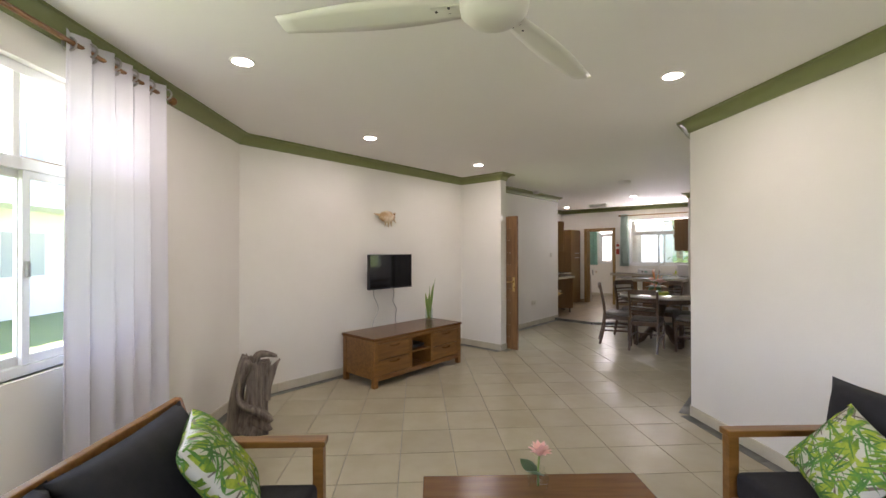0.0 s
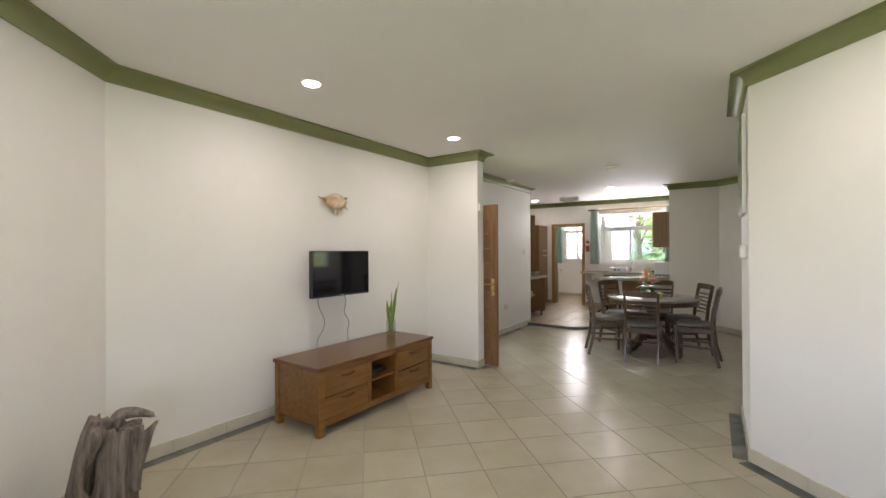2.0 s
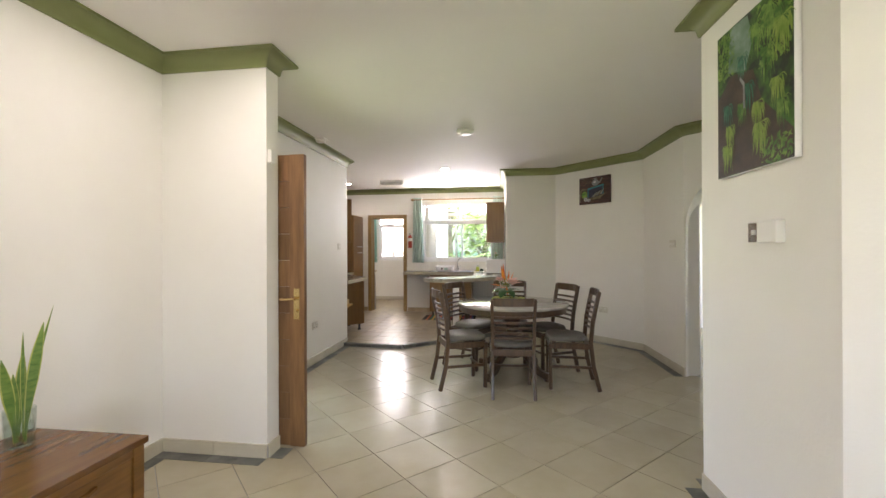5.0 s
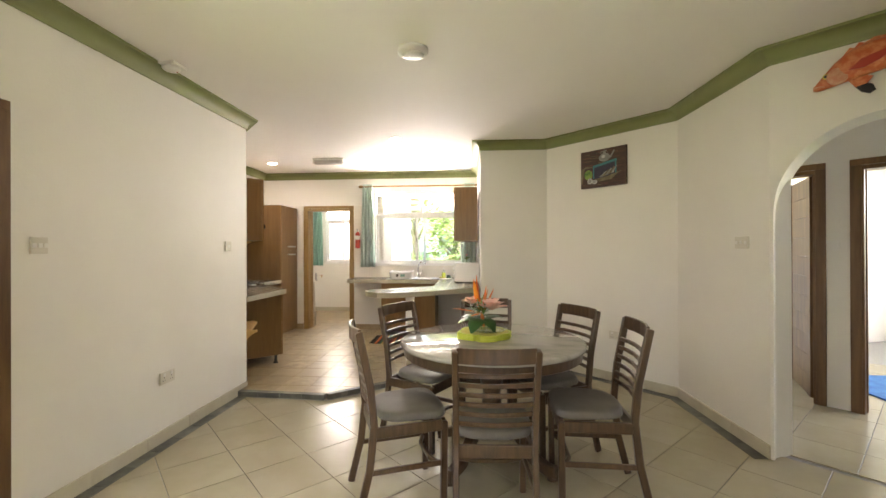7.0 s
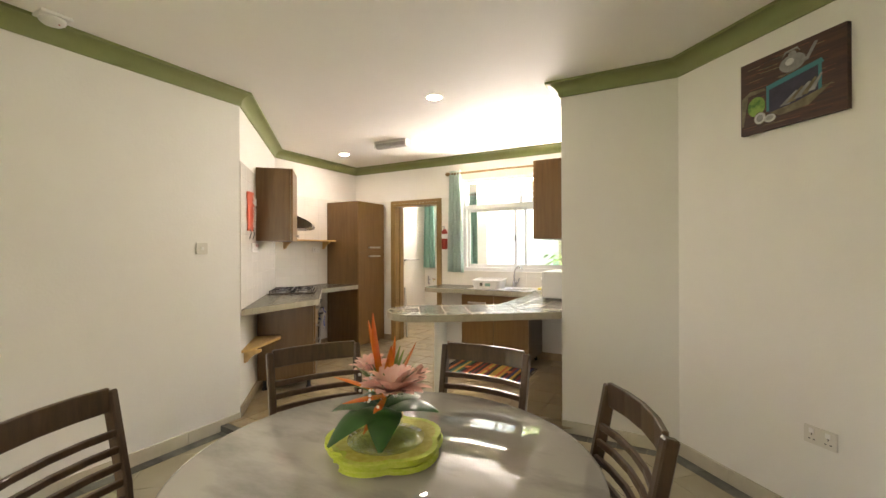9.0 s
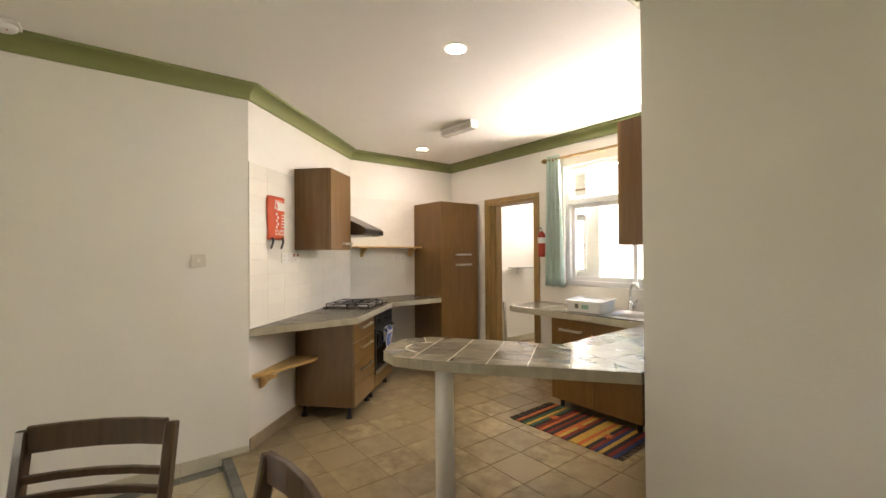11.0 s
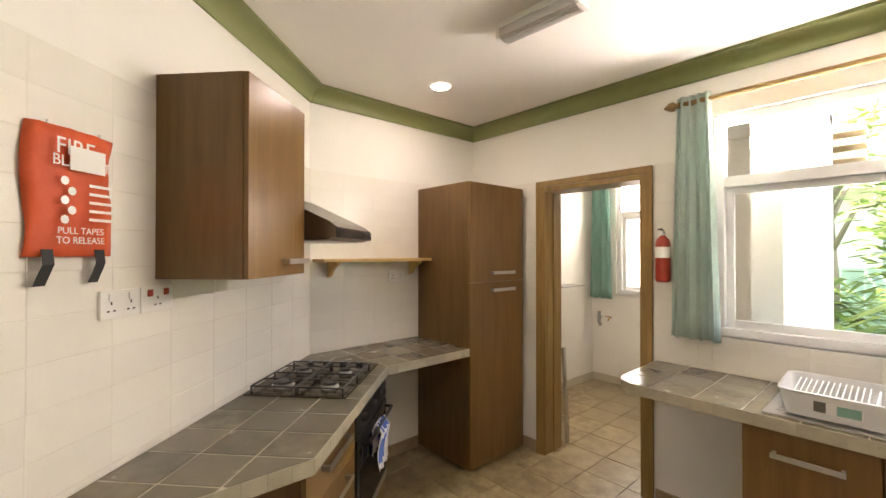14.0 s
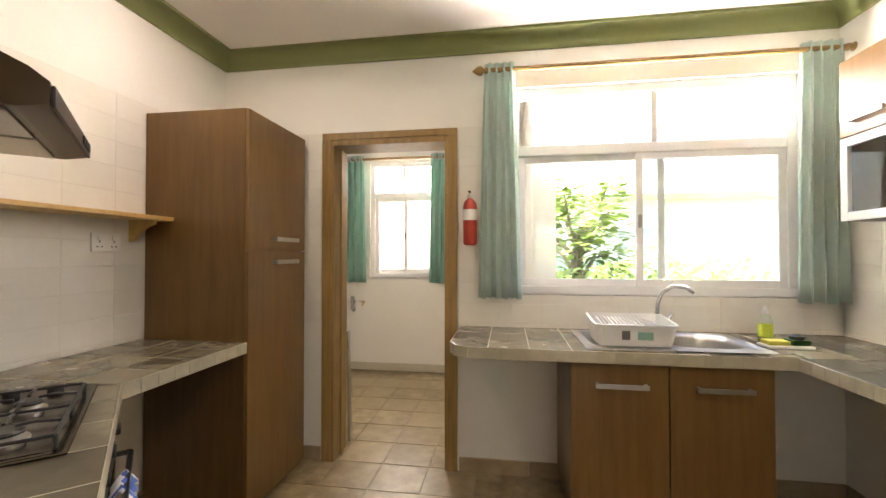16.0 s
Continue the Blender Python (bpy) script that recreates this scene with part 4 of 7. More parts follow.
def bar_handle(parent, x0, x1, y, z, d=-1, upright=False):
    """A flat steel bar handle on two feet, standing off the front at y towards d."""
    if upright:
        bm = box(x0 - 0.008, y + d * 0.03, z, x0 + 0.008, y + d * 0.038, x1, 0.002)
    else:
        bm = box(x0, y + d * 0.03, z - 0.011, x1, y + d * 0.037, z + 0.011, 0.002)
        for x in (x0 + 0.004, x1 - 0.016):
            box(x, y, z - 0.01, x + 0.012, y + d * 0.031, z + 0.01, 0.001, bm)
    return part("handle", bm, STEEL, parent, "brushed steel bar handle")


# wall cabinet
wc = thing("wall_cabinet", DM @ Matrix.Translation((0.655, -0.009, 1.487)), "brown wood-effect wall cabinet beside the cooker hood", "cabinet")
part("side_panel", box(0, -0.325, 0, 0.018, 0, 0.726, 0.001), CAB, wc)
part("side_panel", box(0.442, -0.325, 0, 0.46, 0, 0.726, 0.001), CAB, wc)
part("bottom_panel", box(0.018, -0.324, 0.0, 0.442, -0.001, 0.018), CAB, wc)
part("top_panel", box(0.018, -0.324, 0.708, 0.442, -0.001, 0.726), CAB, wc)
part("back_panel", box(0.018, -0.008, 0.018, 0.442, -0.001, 0.708), CAB, wc)
dr = part("door", box(0.001, -0.345, 0.001, 0.459, -0.327, 0.725, 0.0015), CABF, wc)
bar_handle(dr, 0.24, 0.43, -0.345, 0.058)

# cooker hood
hd = thing("cooker_hood", DM @ Matrix.Translation((1.12, -0.009, 1.64)), "slim brown steel cooker hood under the wall", "cooker hood")
bm = bmesh.new()
prof = [(0, 0.0), (-0.44, 0.0), (-0.492, 0.012), (-0.492, 0.06), (-0.46, 0.085), (-0.14, 0.235), (0, 0.24)]
vs = [[bm.verts.new((x, y, z)) for y, z in prof] for x in (0, 0.58)]
bm.faces.new(vs[0])
bm.faces.new(vs[1][::-1])
for k in range(len(prof)):
    bm.faces.new((vs[0][k], vs[1][k], vs[1][(k + 1) % len(prof)], vs[0][(k + 1) % len(prof)]))
HOODM = material("bronze_enamel", (0.085, 0.06, 0.04), 0.25, metal=0.6, second=(0.10, 0.07, 0.05), scale=5)
part("body", bm, HOODM, hd)
part("front_strip", box(0.005, -0.5, 0.01, 0.575, -0.4925, 0.055, 0.003), BLACK, hd, "black control strip")
for k in range(2):
    part("filter", box(0.03 + 0.27 * k, -0.42, -0.006, 0.28 + 0.27 * k, -0.06, 0.0, 0.002), STEEL, hd, "steel grease filter")
for k in range(3):
    part("button", box(0.40 + 0.05 * k, -0.505, 0.02, 0.43 + 0.05 * k, -0.5, 0.045, 0.002), RUBBER, hd)

# base unit with drawers, and the oven in its housing
bu = thing("base_unit", DM @ Matrix.Translation((0.64, -0.02, 0)), "brown base unit with three drawers on black feet", "cabinet")
part("body", box(0, -0.53, 0.11, 0.545, 0, 0.843, 0.002), CAB, bu)
for k, (z0, z1) in enumerate(((0.675, 0.838), (0.49, 0.67), (0.115, 0.485))):
    if k == 2:
        z0, z1 = 0.29, 0.485
    dw = part("drawer_front", box(0.002, -0.549, z0, 0.543, -0.531, z1, 0.0015), CABF, bu)
    bar_handle(dw, 0.13, 0.42, -0.549, (z0 + z1) / 2 + 0.03)
part("drawer_front", box(0.002, -0.549, 0.113, 0.543, -0.531, 0.285, 0.0015), CABF, bu)
for x in (0.05, 0.5):
    for y in (-0.48, -0.06):
        part("foot", lathe([(0.028, 0), (0.03, 0.006), (0.018, 0.03), (0.016, 0.085), (0.028, 0.11)], 12, (x, y)), RUBBER, bu, "black plastic foot")
ov = thing("oven", DM @ Matrix.Translation((1.19, -0.02, 0)), "black built-in oven with knobs and a glass door", "oven")
part("housing", box(0, -0.53, 0.11, 0.62, 0, 0.843, 0.002), CAB, ov)
part("plinth_panel", box(0.002, -0.549, 0.113, 0.618, -0.531, 0.225, 0.0015), CABF, ov, "brown wood-effect panel")
part("control_panel", box(0.01, -0.552, 0.70, 0.61, -0.531, 0.835, 0.003), BLACK, ov)
odoor = part("door", box(0.01, -0.556, 0.235, 0.61, -0.531, 0.695, 0.004), BLACK, ov)
part("door_glass", box(0.05, -0.5585, 0.29, 0.57, -0.556, 0.64, 0.001), SCREEN, odoor, "dark glass")
part("trim", box(0.01, -0.559, 0.235, 0.61, -0.5562, 0.275, 0.001), STEEL, odoor, "steel trim")
part("handle", tube([(0.06, -0.556, 0.665), (0.06, -0.60, 0.665), (0.56, -0.60, 0.665), (0.56, -0.556, 0.665)], 0.009, 8), BLACK, odoor)
for k in range(3):
    part("knob", tube([(0.12 + 0.19 * k, -0.552, 0.77), (0.12 + 0.19 * k, -0.575, 0.77)], [0.022, 0.018], 14), RUBBER, ov)
for x in (0.06, 0.56):
    part("foot", lathe([(0.028, 0), (0.03, 0.006), (0.018, 0.03), (0.016, 0.085), (0.028, 0.11)], 12, (x, -0.48)), RUBBER, ov, "black plastic foot")
tw = thing("tea_towel", DM @ Matrix.Translation((1.50, -0.62, 0.0)), "white tea towel with blue stripes on the oven handle", "towel")
TOWELB = material("blue_towel_stripe", (0.05, 0.10, 0.38), 0.9, second=(0.08, 0.15, 0.45), scale=30, bump=0.3, bump_scale=150)
TOWELW = material("white_towel", (0.72, 0.72, 0.72), 0.9, second=(0.78, 0.78, 0.78), scale=30, bump=0.3, bump_scale=150)
bm = bmesh.new()
rows_ = []
for r in range(15):
    k = r / 14
    if k < 0.5:
        y, z = -0.016 + 0.01 * math.sin(k * 9), 0.45 + 0.44 * k
    else:
        y, z = 0.035, 0.67 - 0.30 * (k - 0.5)
    if abs(k - 0.5) < 0.04:
        y, z = 0.01, 0.683
    rows_.append([bm.verts.new((0.16 * (i / 12 - 0.5) * (1.0 + 0.15 * math.cos(k * 5)), y + 0.007 * math.sin(i * 1.3 + r * 0.35), z)) for i in range(13)])
for a, c in zip(rows_, rows_[1:]):
    for i in range(12):
        f = bm.faces.new((a[i], a[i + 1], c[i + 1], c[i]))
        f.smooth = True
        f.material_index = 1 if (i % 4 in (1, 2) and rows_.index(a) % 5 != 0) else 0
cl = part("cloth", bm, [TOWELW, TOWELB], tw)
mod = cl.modifiers.new("thick", "SOLIDIFY")
mod.thickness = 0.003

# gas hob
HOBS = material("worn_hob_steel", (0.15, 0.12, 0.09), 0.2, metal=1.0, second=(0.11, 0.088, 0.066), scale=14)
hb = thing("gas_hob", DM @ Matrix.Translation((1.17, -0.03, 0.9015)) @ Matrix.Diagonal((1, 1, 0.82, 1)), "stainless steel gas hob with four burners and black pan supports", "hob")
part("plate", box(0, -0.50, 0.0, 0.60, 0, 0.012, 0.005), HOBS, hb)
part("well", box(0.02, -0.48, 0.0121, 0.50, -0.02, 0.014, 0.001), HOBS, hb)
for bx, by, r in ((0.14, -0.13, 0.045), (0.14, -0.37, 0.036), (0.38, -0.13, 0.036), (0.38, -0.37, 0.028)):
    bn = part("burner", lathe([(r + 0.012, 0.012), (r + 0.010, 0.02), (r, 0.022), (r, 0.034)], 20, (bx, by)), STEEL, hb)
    part("burner_cap", lathe([(r + 0.004, 0.034), (r + 0.004, 0.04), (r - 0.004, 0.045)], 20, (bx, by)), BLACK, bn, "black enamel cap")
for y0, y1 in ((-0.245, -0.025), (-0.475, -0.255)):
    bm = tube([(0.03, y0, 0.048), (0.49, y0, 0.048)], 0.005, 6)
    tube([(0.03, y1, 0.048), (0.49, y1, 0.048)], 0.005, 6, bm)
    for x in (0.03, 0.26, 0.49):
        tube([(x, y0, 0.048), (x, y1, 0.048)], 0.005, 6, bm)
        for y in (y0, y1):
            tube([(x, y, 0.048), (x, y, 0.012)], 0.005, 6, bm)
    ym = (y0 + y1) / 2
    for bx in (0.14, 0.38):
        for dx, dy in ((1, 0), (-1, 0), (0, 1), (0, -1)):
            tube([(bx + dx * 0.11, ym + dy * 0.11, 0.048), (bx + dx * 0.06, ym + dy * 0.06, 0.056), (bx + dx * 0.025, ym + dy * 0.025, 0.052)], 0.0045, 6, bm)
    part("pan_support", bm, BLACK, hb, "black wire pan support")
for k in range(4):
    part("knob", lathe([(0.02, 0.012), (0.019, 0.032), (0.016, 0.038)], 14, (0.55, -0.40 + 0.10 * k)), RUBBER, hb, "black plastic knob")

# pine shelves
sh = thing("shelf", pose(0, 0, 0), "narrow varnished pine shelf on two brackets", "shelf")
part("board", box(-5.409, 10.60, 1.517, -5.235, 11.55, 1.537, 0.003), PINE, sh)


def bracket(parent, m):
    bm = bmesh.new()
    pr = [(0, 0), (-0.14, 0), (-0.14, -0.02), (-0.10, -0.035), (-0.06, -0.06), (-0.03, -0.10), (0, -0.11)]
    v2 = [[bm.verts.new((x, y, z)) for y, z in pr] for x in (-0.011, 0.011)]
    bm.faces.new(v2[0])
    bm.faces.new(v2[1][::-1])
    for k in range(len(pr)):
        bm.faces.new((v2[0][k], v2[1][k], v2[1][(k + 1) % 7], v2[0][(k + 1) % 7]))
    return part("bracket", bm, PINE, parent, m=m)


for y in (10.72, 11.42):
    bracket(sh, pose(-5.409, y, 1.517, 0, 0, 90))
ls = thing("shelf", DM, "tapered varnished pine shelf under the worktop", "shelf")
part("board", prism([(0.03, -0.002), (0.64, -0.002), (0.64, -0.24), (0.54, -0.25), (0.06, -0.06)], 0.53, 0.552, bevel=0.003), PINE, ls)
bracket(ls, pose(0.14, -0.002, 0.53))

# tall larder unit
TL = thing("tall_cabinet", pose(-5.405, 11.503, 0), "tall brown wood-effect larder cabinet with two doors", "cabinet")
part("body", box(0, 0, 0.03, 0.575, 0.603, 2.093, 0.002), CAB, TL)
for x in (0.05, 0.52):
    for y in (0.06, 0.54):
        part("foot", lathe([(0.02, 0), (0.02, 0.03)], 10, (x, y)), RUBBER, TL)
for z0, z1, hz in ((0.035, 1.362, 1.302), (1.366, 2.09, 1.43)):
    dr = part("door", box(0.576, 0.002, z0, 0.594, 0.601, z1, 0.0015), CABF, TL)
    bm = box(0.62, 0.22, hz - 0.012, 0.627, 0.47, hz + 0.012, 0.002)
    for y in (0.225, 0.455):
        box(0.594, y, hz - 0.01, 0.622, y + 0.012, hz + 0.01, 0.001, bm)
    part("handle", bm, STEEL, dr, "brushed steel bar handle")

# sink unit
su = thing("sink_unit", pose(-3.22, 11.60, 0), "brown two-door cabinet under the sink", "cabinet")
part("side_panel", box(0, 0, 0.09, 0.018, 0.54, 0.843, 0.001), CAB, su)
part("side_panel", box(0.842, 0, 0.09, 0.86, 0.54, 0.843, 0.001), CAB, su)
part("bottom_panel", box(0.018, 0.001, 0.09, 0.842, 0.539, 0.108), CAB, su)
part("back_panel", box(0.018, 0.52, 0.108, 0.842, 0.538, 0.84), CAB, su)
for x in (0.0, 0.431):
    dr = part("door", box(x + 0.002, -0.019, 0.095, x + 0.427, -0.001, 0.838, 0.0015), CABF, su)
    bar_handle(dr, x + 0.105, x + 0.335, -0.019, 0.745)
for x in (0.06, 0.8):
    for y in (0.06, 0.46):
        part("foot", lathe([(0.02, 0), (0.02, 0.09)], 10, (x, y)), RUBBER, su)
sk = thing("sink", pose(-3.15, 11.585, 0.902), "stainless steel sink with a round-cornered bowl and ribbed drainer", "sink")


def rounded(x0, y0, x1, y1, r, n=5):
    pts = []
    for cx, cy, a0 in ((x1 - r, y1 - r, 0), (x0 + r, y1 - r, 90), (x0 + r, y0 + r, 180), (x1 - r, y0 + r, 270)):
        pts += [(cx + r * math.cos(radians(a0 + 90 * k / n)), cy + r * math.sin(radians(a0 + 90 * k / n))) for k in range(n + 1)]
    return pts


bm = box(0, 0, 0, 0.385, 0.50, 0.006, 0.002)
part("drainer", bm, STEEL, sk)
for k in range(8):
    part("rib", box(0.04, 0.06 + 0.05 * k, 0.0055, 0.35, 0.075 + 0.05 * k, 0.010, 0.002), STEEL, sk)
bm = bmesh.new()
loops = []
for z, pts in ((0.006, rounded(0.386, 0.0, 0.82, 0.50, 0.03)), (0.0065, rounded(0.405, 0.075, 0.755, 0.405, 0.12)), (-0.02, rounded(0.41, 0.08, 0.75, 0.40, 0.12)),
               (-0.13, rounded(0.425, 0.095, 0.735, 0.385, 0.11)), (-0.15, rounded(0.46, 0.13, 0.70, 0.35, 0.09))):
    loops.append([bm.verts.new((x, y, z)) for x, y in pts])
for a, c in zip(loops, loops[1:]):
    for i in range(len(a)):
        f = bm.faces.new((a[i], a[(i + 1) % len(a)], c[(i + 1) % len(a)], c[i]))
        f.smooth = True
bm.faces.new(loops[-1])
part("bowl", bm, STEEL, sk)
part("waste", lathe([(0.035, -0.149), (0.03, -0.146), (0.005, -0.147)], 16, (0.58, 0.24)), CHROME, sk)
tp = thing("mixer_tap", pose(-2.69, 12.04, 0.908), "chrome swan-neck mixer tap", "tap")
part("base", lathe([(0.03, 0), (0.03, 0.01), (0.024, 0.03), (0.024, 0.08), (0.014, 0.095)], 18), CHROME, tp, smooth=True)
part("spout", tube([(0, 0, 0.085), (0, -0.005, 0.16), (0.015, -0.02, 0.22), (0.06, -0.055, 0.265), (0.11, -0.10, 0.262), (0.14, -0.125, 0.235)], 0.011, 12), CHROME, tp, smooth=True)
part("lever", tube([(0.02, 0, 0.05), (0.05, -0.015, 0.065), (0.075, -0.02, 0.12)], [0.014, 0.008, 0.006], 10), CHROME, tp, smooth=True)

# dish rack
rk = thing("dish_rack", pose(-3.10, 11.61, 0.914) @ Matrix.Scale(0.92, 4), "white plastic dish drying rack with a paper label", "dish rack")
bm = bmesh.new()
lp = []
for z, g in ((0.0, 0.02), (0.10, 0.0), (0.11, -0.006), (0.112, 0.006), (0.012, 0.028)):
    lp.append([bm.verts.new((x, y, z + (0.02 if z > 0.05 and y > 0.2 else 0))) for x, y in rounded(g, g, 0.40 - g, 0.31 - g, 0.045 - g * 0.3)])
for a, c in zip(lp, lp[1:]):
    for i in range(len(a)):
        bm.faces.new((a[i], a[(i + 1) % len(a)], c[(i + 1) % len(a)], c[i]))
bm.faces.new(lp[-1])
RACKP = material("translucent_white_plastic", (0.80, 0.79, 0.77), 0.3, transmit=0.15)
part("basin", bm, RACKP, rk)
for k in range(13):
    part("prong", tube([(0.05 + 0.02 * k, 0.045, 0.012), (0.05 + 0.02 * k, 0.045, 0.09), (0.05 + 0.02 * k, 0.25, 0.115), (0.05 + 0.02 * k, 0.25, 0.012)], 0.003, 5), RACKP, rk)
part("divider", box(0.315, 0.03, 0.012, 0.322, 0.28, 0.105, 0.002), RACKP, rk)
lb = part("label", box(0.12, 0.004, 0.03, 0.28, 0.0075, 0.085, 0.0005), PAPER, rk, "white and green paper label")
part("label_patch", box(0.20, 0.002, 0.035, 0.275, 0.0038, 0.075), UCURT, lb)
part("label_patch", box(0.125, 0.002, 0.035, 0.165, 0.0038, 0.08), SEATF, lb)

# washing-up things
wb = thing("washing_up_bottle", pose(-2.245, 11.86, 0.902), "clear washing-up bottle with a yellow and green label", "bottle")
part("bottle", lathe([(0.028, 0), (0.032, 0.01), (0.032, 0.10), (0.024, 0.13), (0.012, 0.145)], 18), VASE, wb, smooth=True)
part("liquid", lathe([(0.026, 0.004), (0.029, 0.012), (0.029, 0.06)], 18), GARDEN, wb, smooth=True)
part("label", lathe([(0.0325, 0.035), (0.0325, 0.095)], 18, cap=False), LIME, wb, "yellow and green label")
part("cap", lathe([(0.013, 0.145), (0.013, 0.165), (0.006, 0.185)], 12), WPLAST, wb, "white cap")
sp = thing("sponge_dish", pose(-2.20, 11.77, 0.902), "white dish holding a yellow and green sponge", "sponge")
part("dish", box(-0.11, -0.05, 0, 0.09, 0.05, 0.014, 0.006), WPLAST, sp)
part("sponge", box(-0.10, -0.035, 0.0142, -0.005, 0.035, 0.035, 0.005), YELLOWM, sp, "yellow sponge")
part("scourer", box(0.005, -0.035, 0.0142, 0.08, 0.035, 0.04, 0.005), DLEAF, sp, "green scouring sponge")
part("brush", lathe([(0.03, 0.04), (0.032, 0.055), (0.012, 0.065)], 14, (0.04, 0.0)), RUBBER, sp, "black brush head")

# microwave
mw = thing("microwave", pose(-2.03, 10.97, 0.902), "silver-white microwave oven on the worktop", "microwave")
SILVER = material("silver_paint", (0.62, 0.61, 0.59), 0.35, metal=0.3)
part("case", box(0.012, 0, 0.015, 0.35, 0.46, 0.275, 0.008), SILVER, mw)
part("front", box(0, 0.004, 0.018, 0.0118, 0.456, 0.272, 0.004), SILVER, mw)
part("door_glass", box(-0.003, 0.14, 0.05, 0.0, 0.42, 0.24, 0.001), SCREEN, mw, "dark door glass")
for z in (0.10, 0.19):
    part("dial", tube([(-0.02, 0.065, z), (0.0, 0.065, z)], 0.024, 16), WPLAST, mw)
for x in (0.04, 0.31):
    for y in (0.05, 0.41):
        part("foot", lathe([(0.014, 0), (0.014, 0.015)], 8, (x, y)), RUBBER, mw)
# cabinets on the east wall
for nm, y0, y1 in (("wall_cabinet", 10.66, 11.18), ("wall_cabinet", 11.18, 11.70)):
    glassy = y0 > 11
    cb = thing(nm, pose(-2.0, y0, 1.49), "brown wall cabinet with a white-framed glass door below" if glassy else "brown wood-effect wall cabinet beside the kitchen window", "cabinet")
    d = y1 - y0 - 0.001
    part("side_panel", box(0, 0, 0, 0.30, 0.018, 0.72, 0.001), CAB, cb)
    part("side_panel", box(0, d - 0.018, 0, 0.30, d, 0.72, 0.001), CAB, cb)
    part("bottom_panel", box(0.001, 0.018, 0, 0.299, d - 0.018, 0.018), CAB, cb)
    part("top_panel", box(0.001, 0.018, 0.702, 0.299, d - 0.018, 0.72), CAB, cb)
    part("back_panel", box(0.29, 0.018, 0.018, 0.299, d - 0.018, 0.702), CAB, cb)
    if glassy:
        dr = part("door", box(-0.019, 0.002, 0.375, -0.001, d - 0.002, 0.718, 0.0015), CABF, cb)
        bm = box(-0.02, 0.002, 0.002, -0.001, 0.042, 0.37, 0.002)
        box(-0.02, d - 0.042, 0.002, -0.001, d - 0.002, 0.37, 0.002, bm)
        box(-0.0195, 0.042, 0.002, -0.0015, d - 0.042, 0.04, 0.002, bm)
        box(-0.0195, 0.042, 0.332, -0.0015, d - 0.042, 0.37, 0.002, bm)
        gd = part("glass_door", bm, ALU, cb, "white-framed glass door")
        part("pane", box(-0.013, 0.04, 0.038, -0.009, d - 0.04, 0.334), PANE, gd)
    else:
        dr = part("door", box(-0.019, 0.002, 0.002, -0.001, d - 0.002, 0.718, 0.0015), CABF, cb)
    bm = box(-0.05, d - 0.26, 0.43 if glassy else 0.05, -0.043, d - 0.06, 0.452 if glassy else 0.072, 0.002)
    for y in (d - 0.255, d - 0.075):
        box(-0.044, y, 0.433 if glassy else 0.052, -0.019, y + 0.012, 0.45 if glassy else 0.07, 0.001, bm)
    part("handle", bm, STEEL, dr, "brushed steel bar handle")

# fire blanket
fb = thing("fire_blanket", DM @ Matrix.Translation((0.215, -0.01, 1.57)), "red fire blanket pouch with white print and black pull tapes", "fire blanket")
bm = bmesh.new()
g = []
for r in range(13):
    k = r / 12
    g.append([bm.verts.new((0.25 * i / 10 + (0.008 * math.sin(k * 7) if i in (0, 10) else 0), -0.006 - 0.028 * math.sin(math.pi * i / 10) ** 0.5 * (0.35 + 0.65 * math.sin(math.pi * min(0.97, 1 - 0.75 * k))) - 0.004 * math.sin(i * 2.1 + r), 0.35 * k)) for i in range(11)])
for a, c in zip(g, g[1:]):
    for i in range(10):
        f = bm.faces.new((a[i], a[i + 1], c[i + 1], c[i]))
        f.smooth = True
pouch = part("pouch", bm, ORANGE, fb)
mod = pouch.modifiers.new("thick", "SOLIDIFY")
mod.thickness = 0.004


def text(name, body, size, mat, parent, m, label=""):
    cu = bpy.data.curves.new(name, "FONT")
    cu.body, cu.size, cu.align_x, cu.extrude = body, size, "CENTER", 0.0004
    me_ob = bpy.data.objects.new(name, cu)
    scene.collection.objects.link(me_ob)
    bpy.context.view_layer.update()
    me = bpy.data.meshes.new_from_object(me_ob)
    bpy.data.objects.remove(me_ob)
    me.materials.append(mat)
    ob = new(name, me)
    ob.matrix_world = m
    ob.parent = parent
    return ob


text("print", "FIRE", 0.062, PAPER, fb, pose(0.105, -0.045, 0.275, 90))
text("print", "BLANKET", 0.040, PAPER, fb, pose(0.125, -0.045, 0.243, 90))
text("print", "PULL TAPES\nTO RELEASE", 0.026, PAPER, fb, pose(0.125, -0.042, 0.062, 90))
part("label", box(0.085, -0.049, 0.235, 0.19, -0.047, 0.30, 0.0003), PAPER, fb, "white instruction sticker")
for k in range(5):
    part("print_line", box(0.145, -0.0445, 0.10 + 0.024 * k, 0.215, -0.0435, 0.108 + 0.024 * k), PAPER, fb)
    part("pictogram", lathe([(0.012, 0), (0.011, 0.0008)], 8), PAPER, fb, m=pose(0.075 + 0.02 * (k % 2), -0.044, 0.10 + 0.026 * k, 90))
for x in (0.05, 0.20):
    part("tape", beam([(x, -0.02, 0.02), (x - 0.006, -0.032, -0.02), (x - 0.02, -0.02, -0.075)], 0.03, 0.003), RUBBER, fb, "black pull tape")
    part("hook", tube([(x, 0.0, 0.345), (x, -0.018, 0.345), (x, -0.018, 0.36)], 0.003, 6), STEEL, fb)


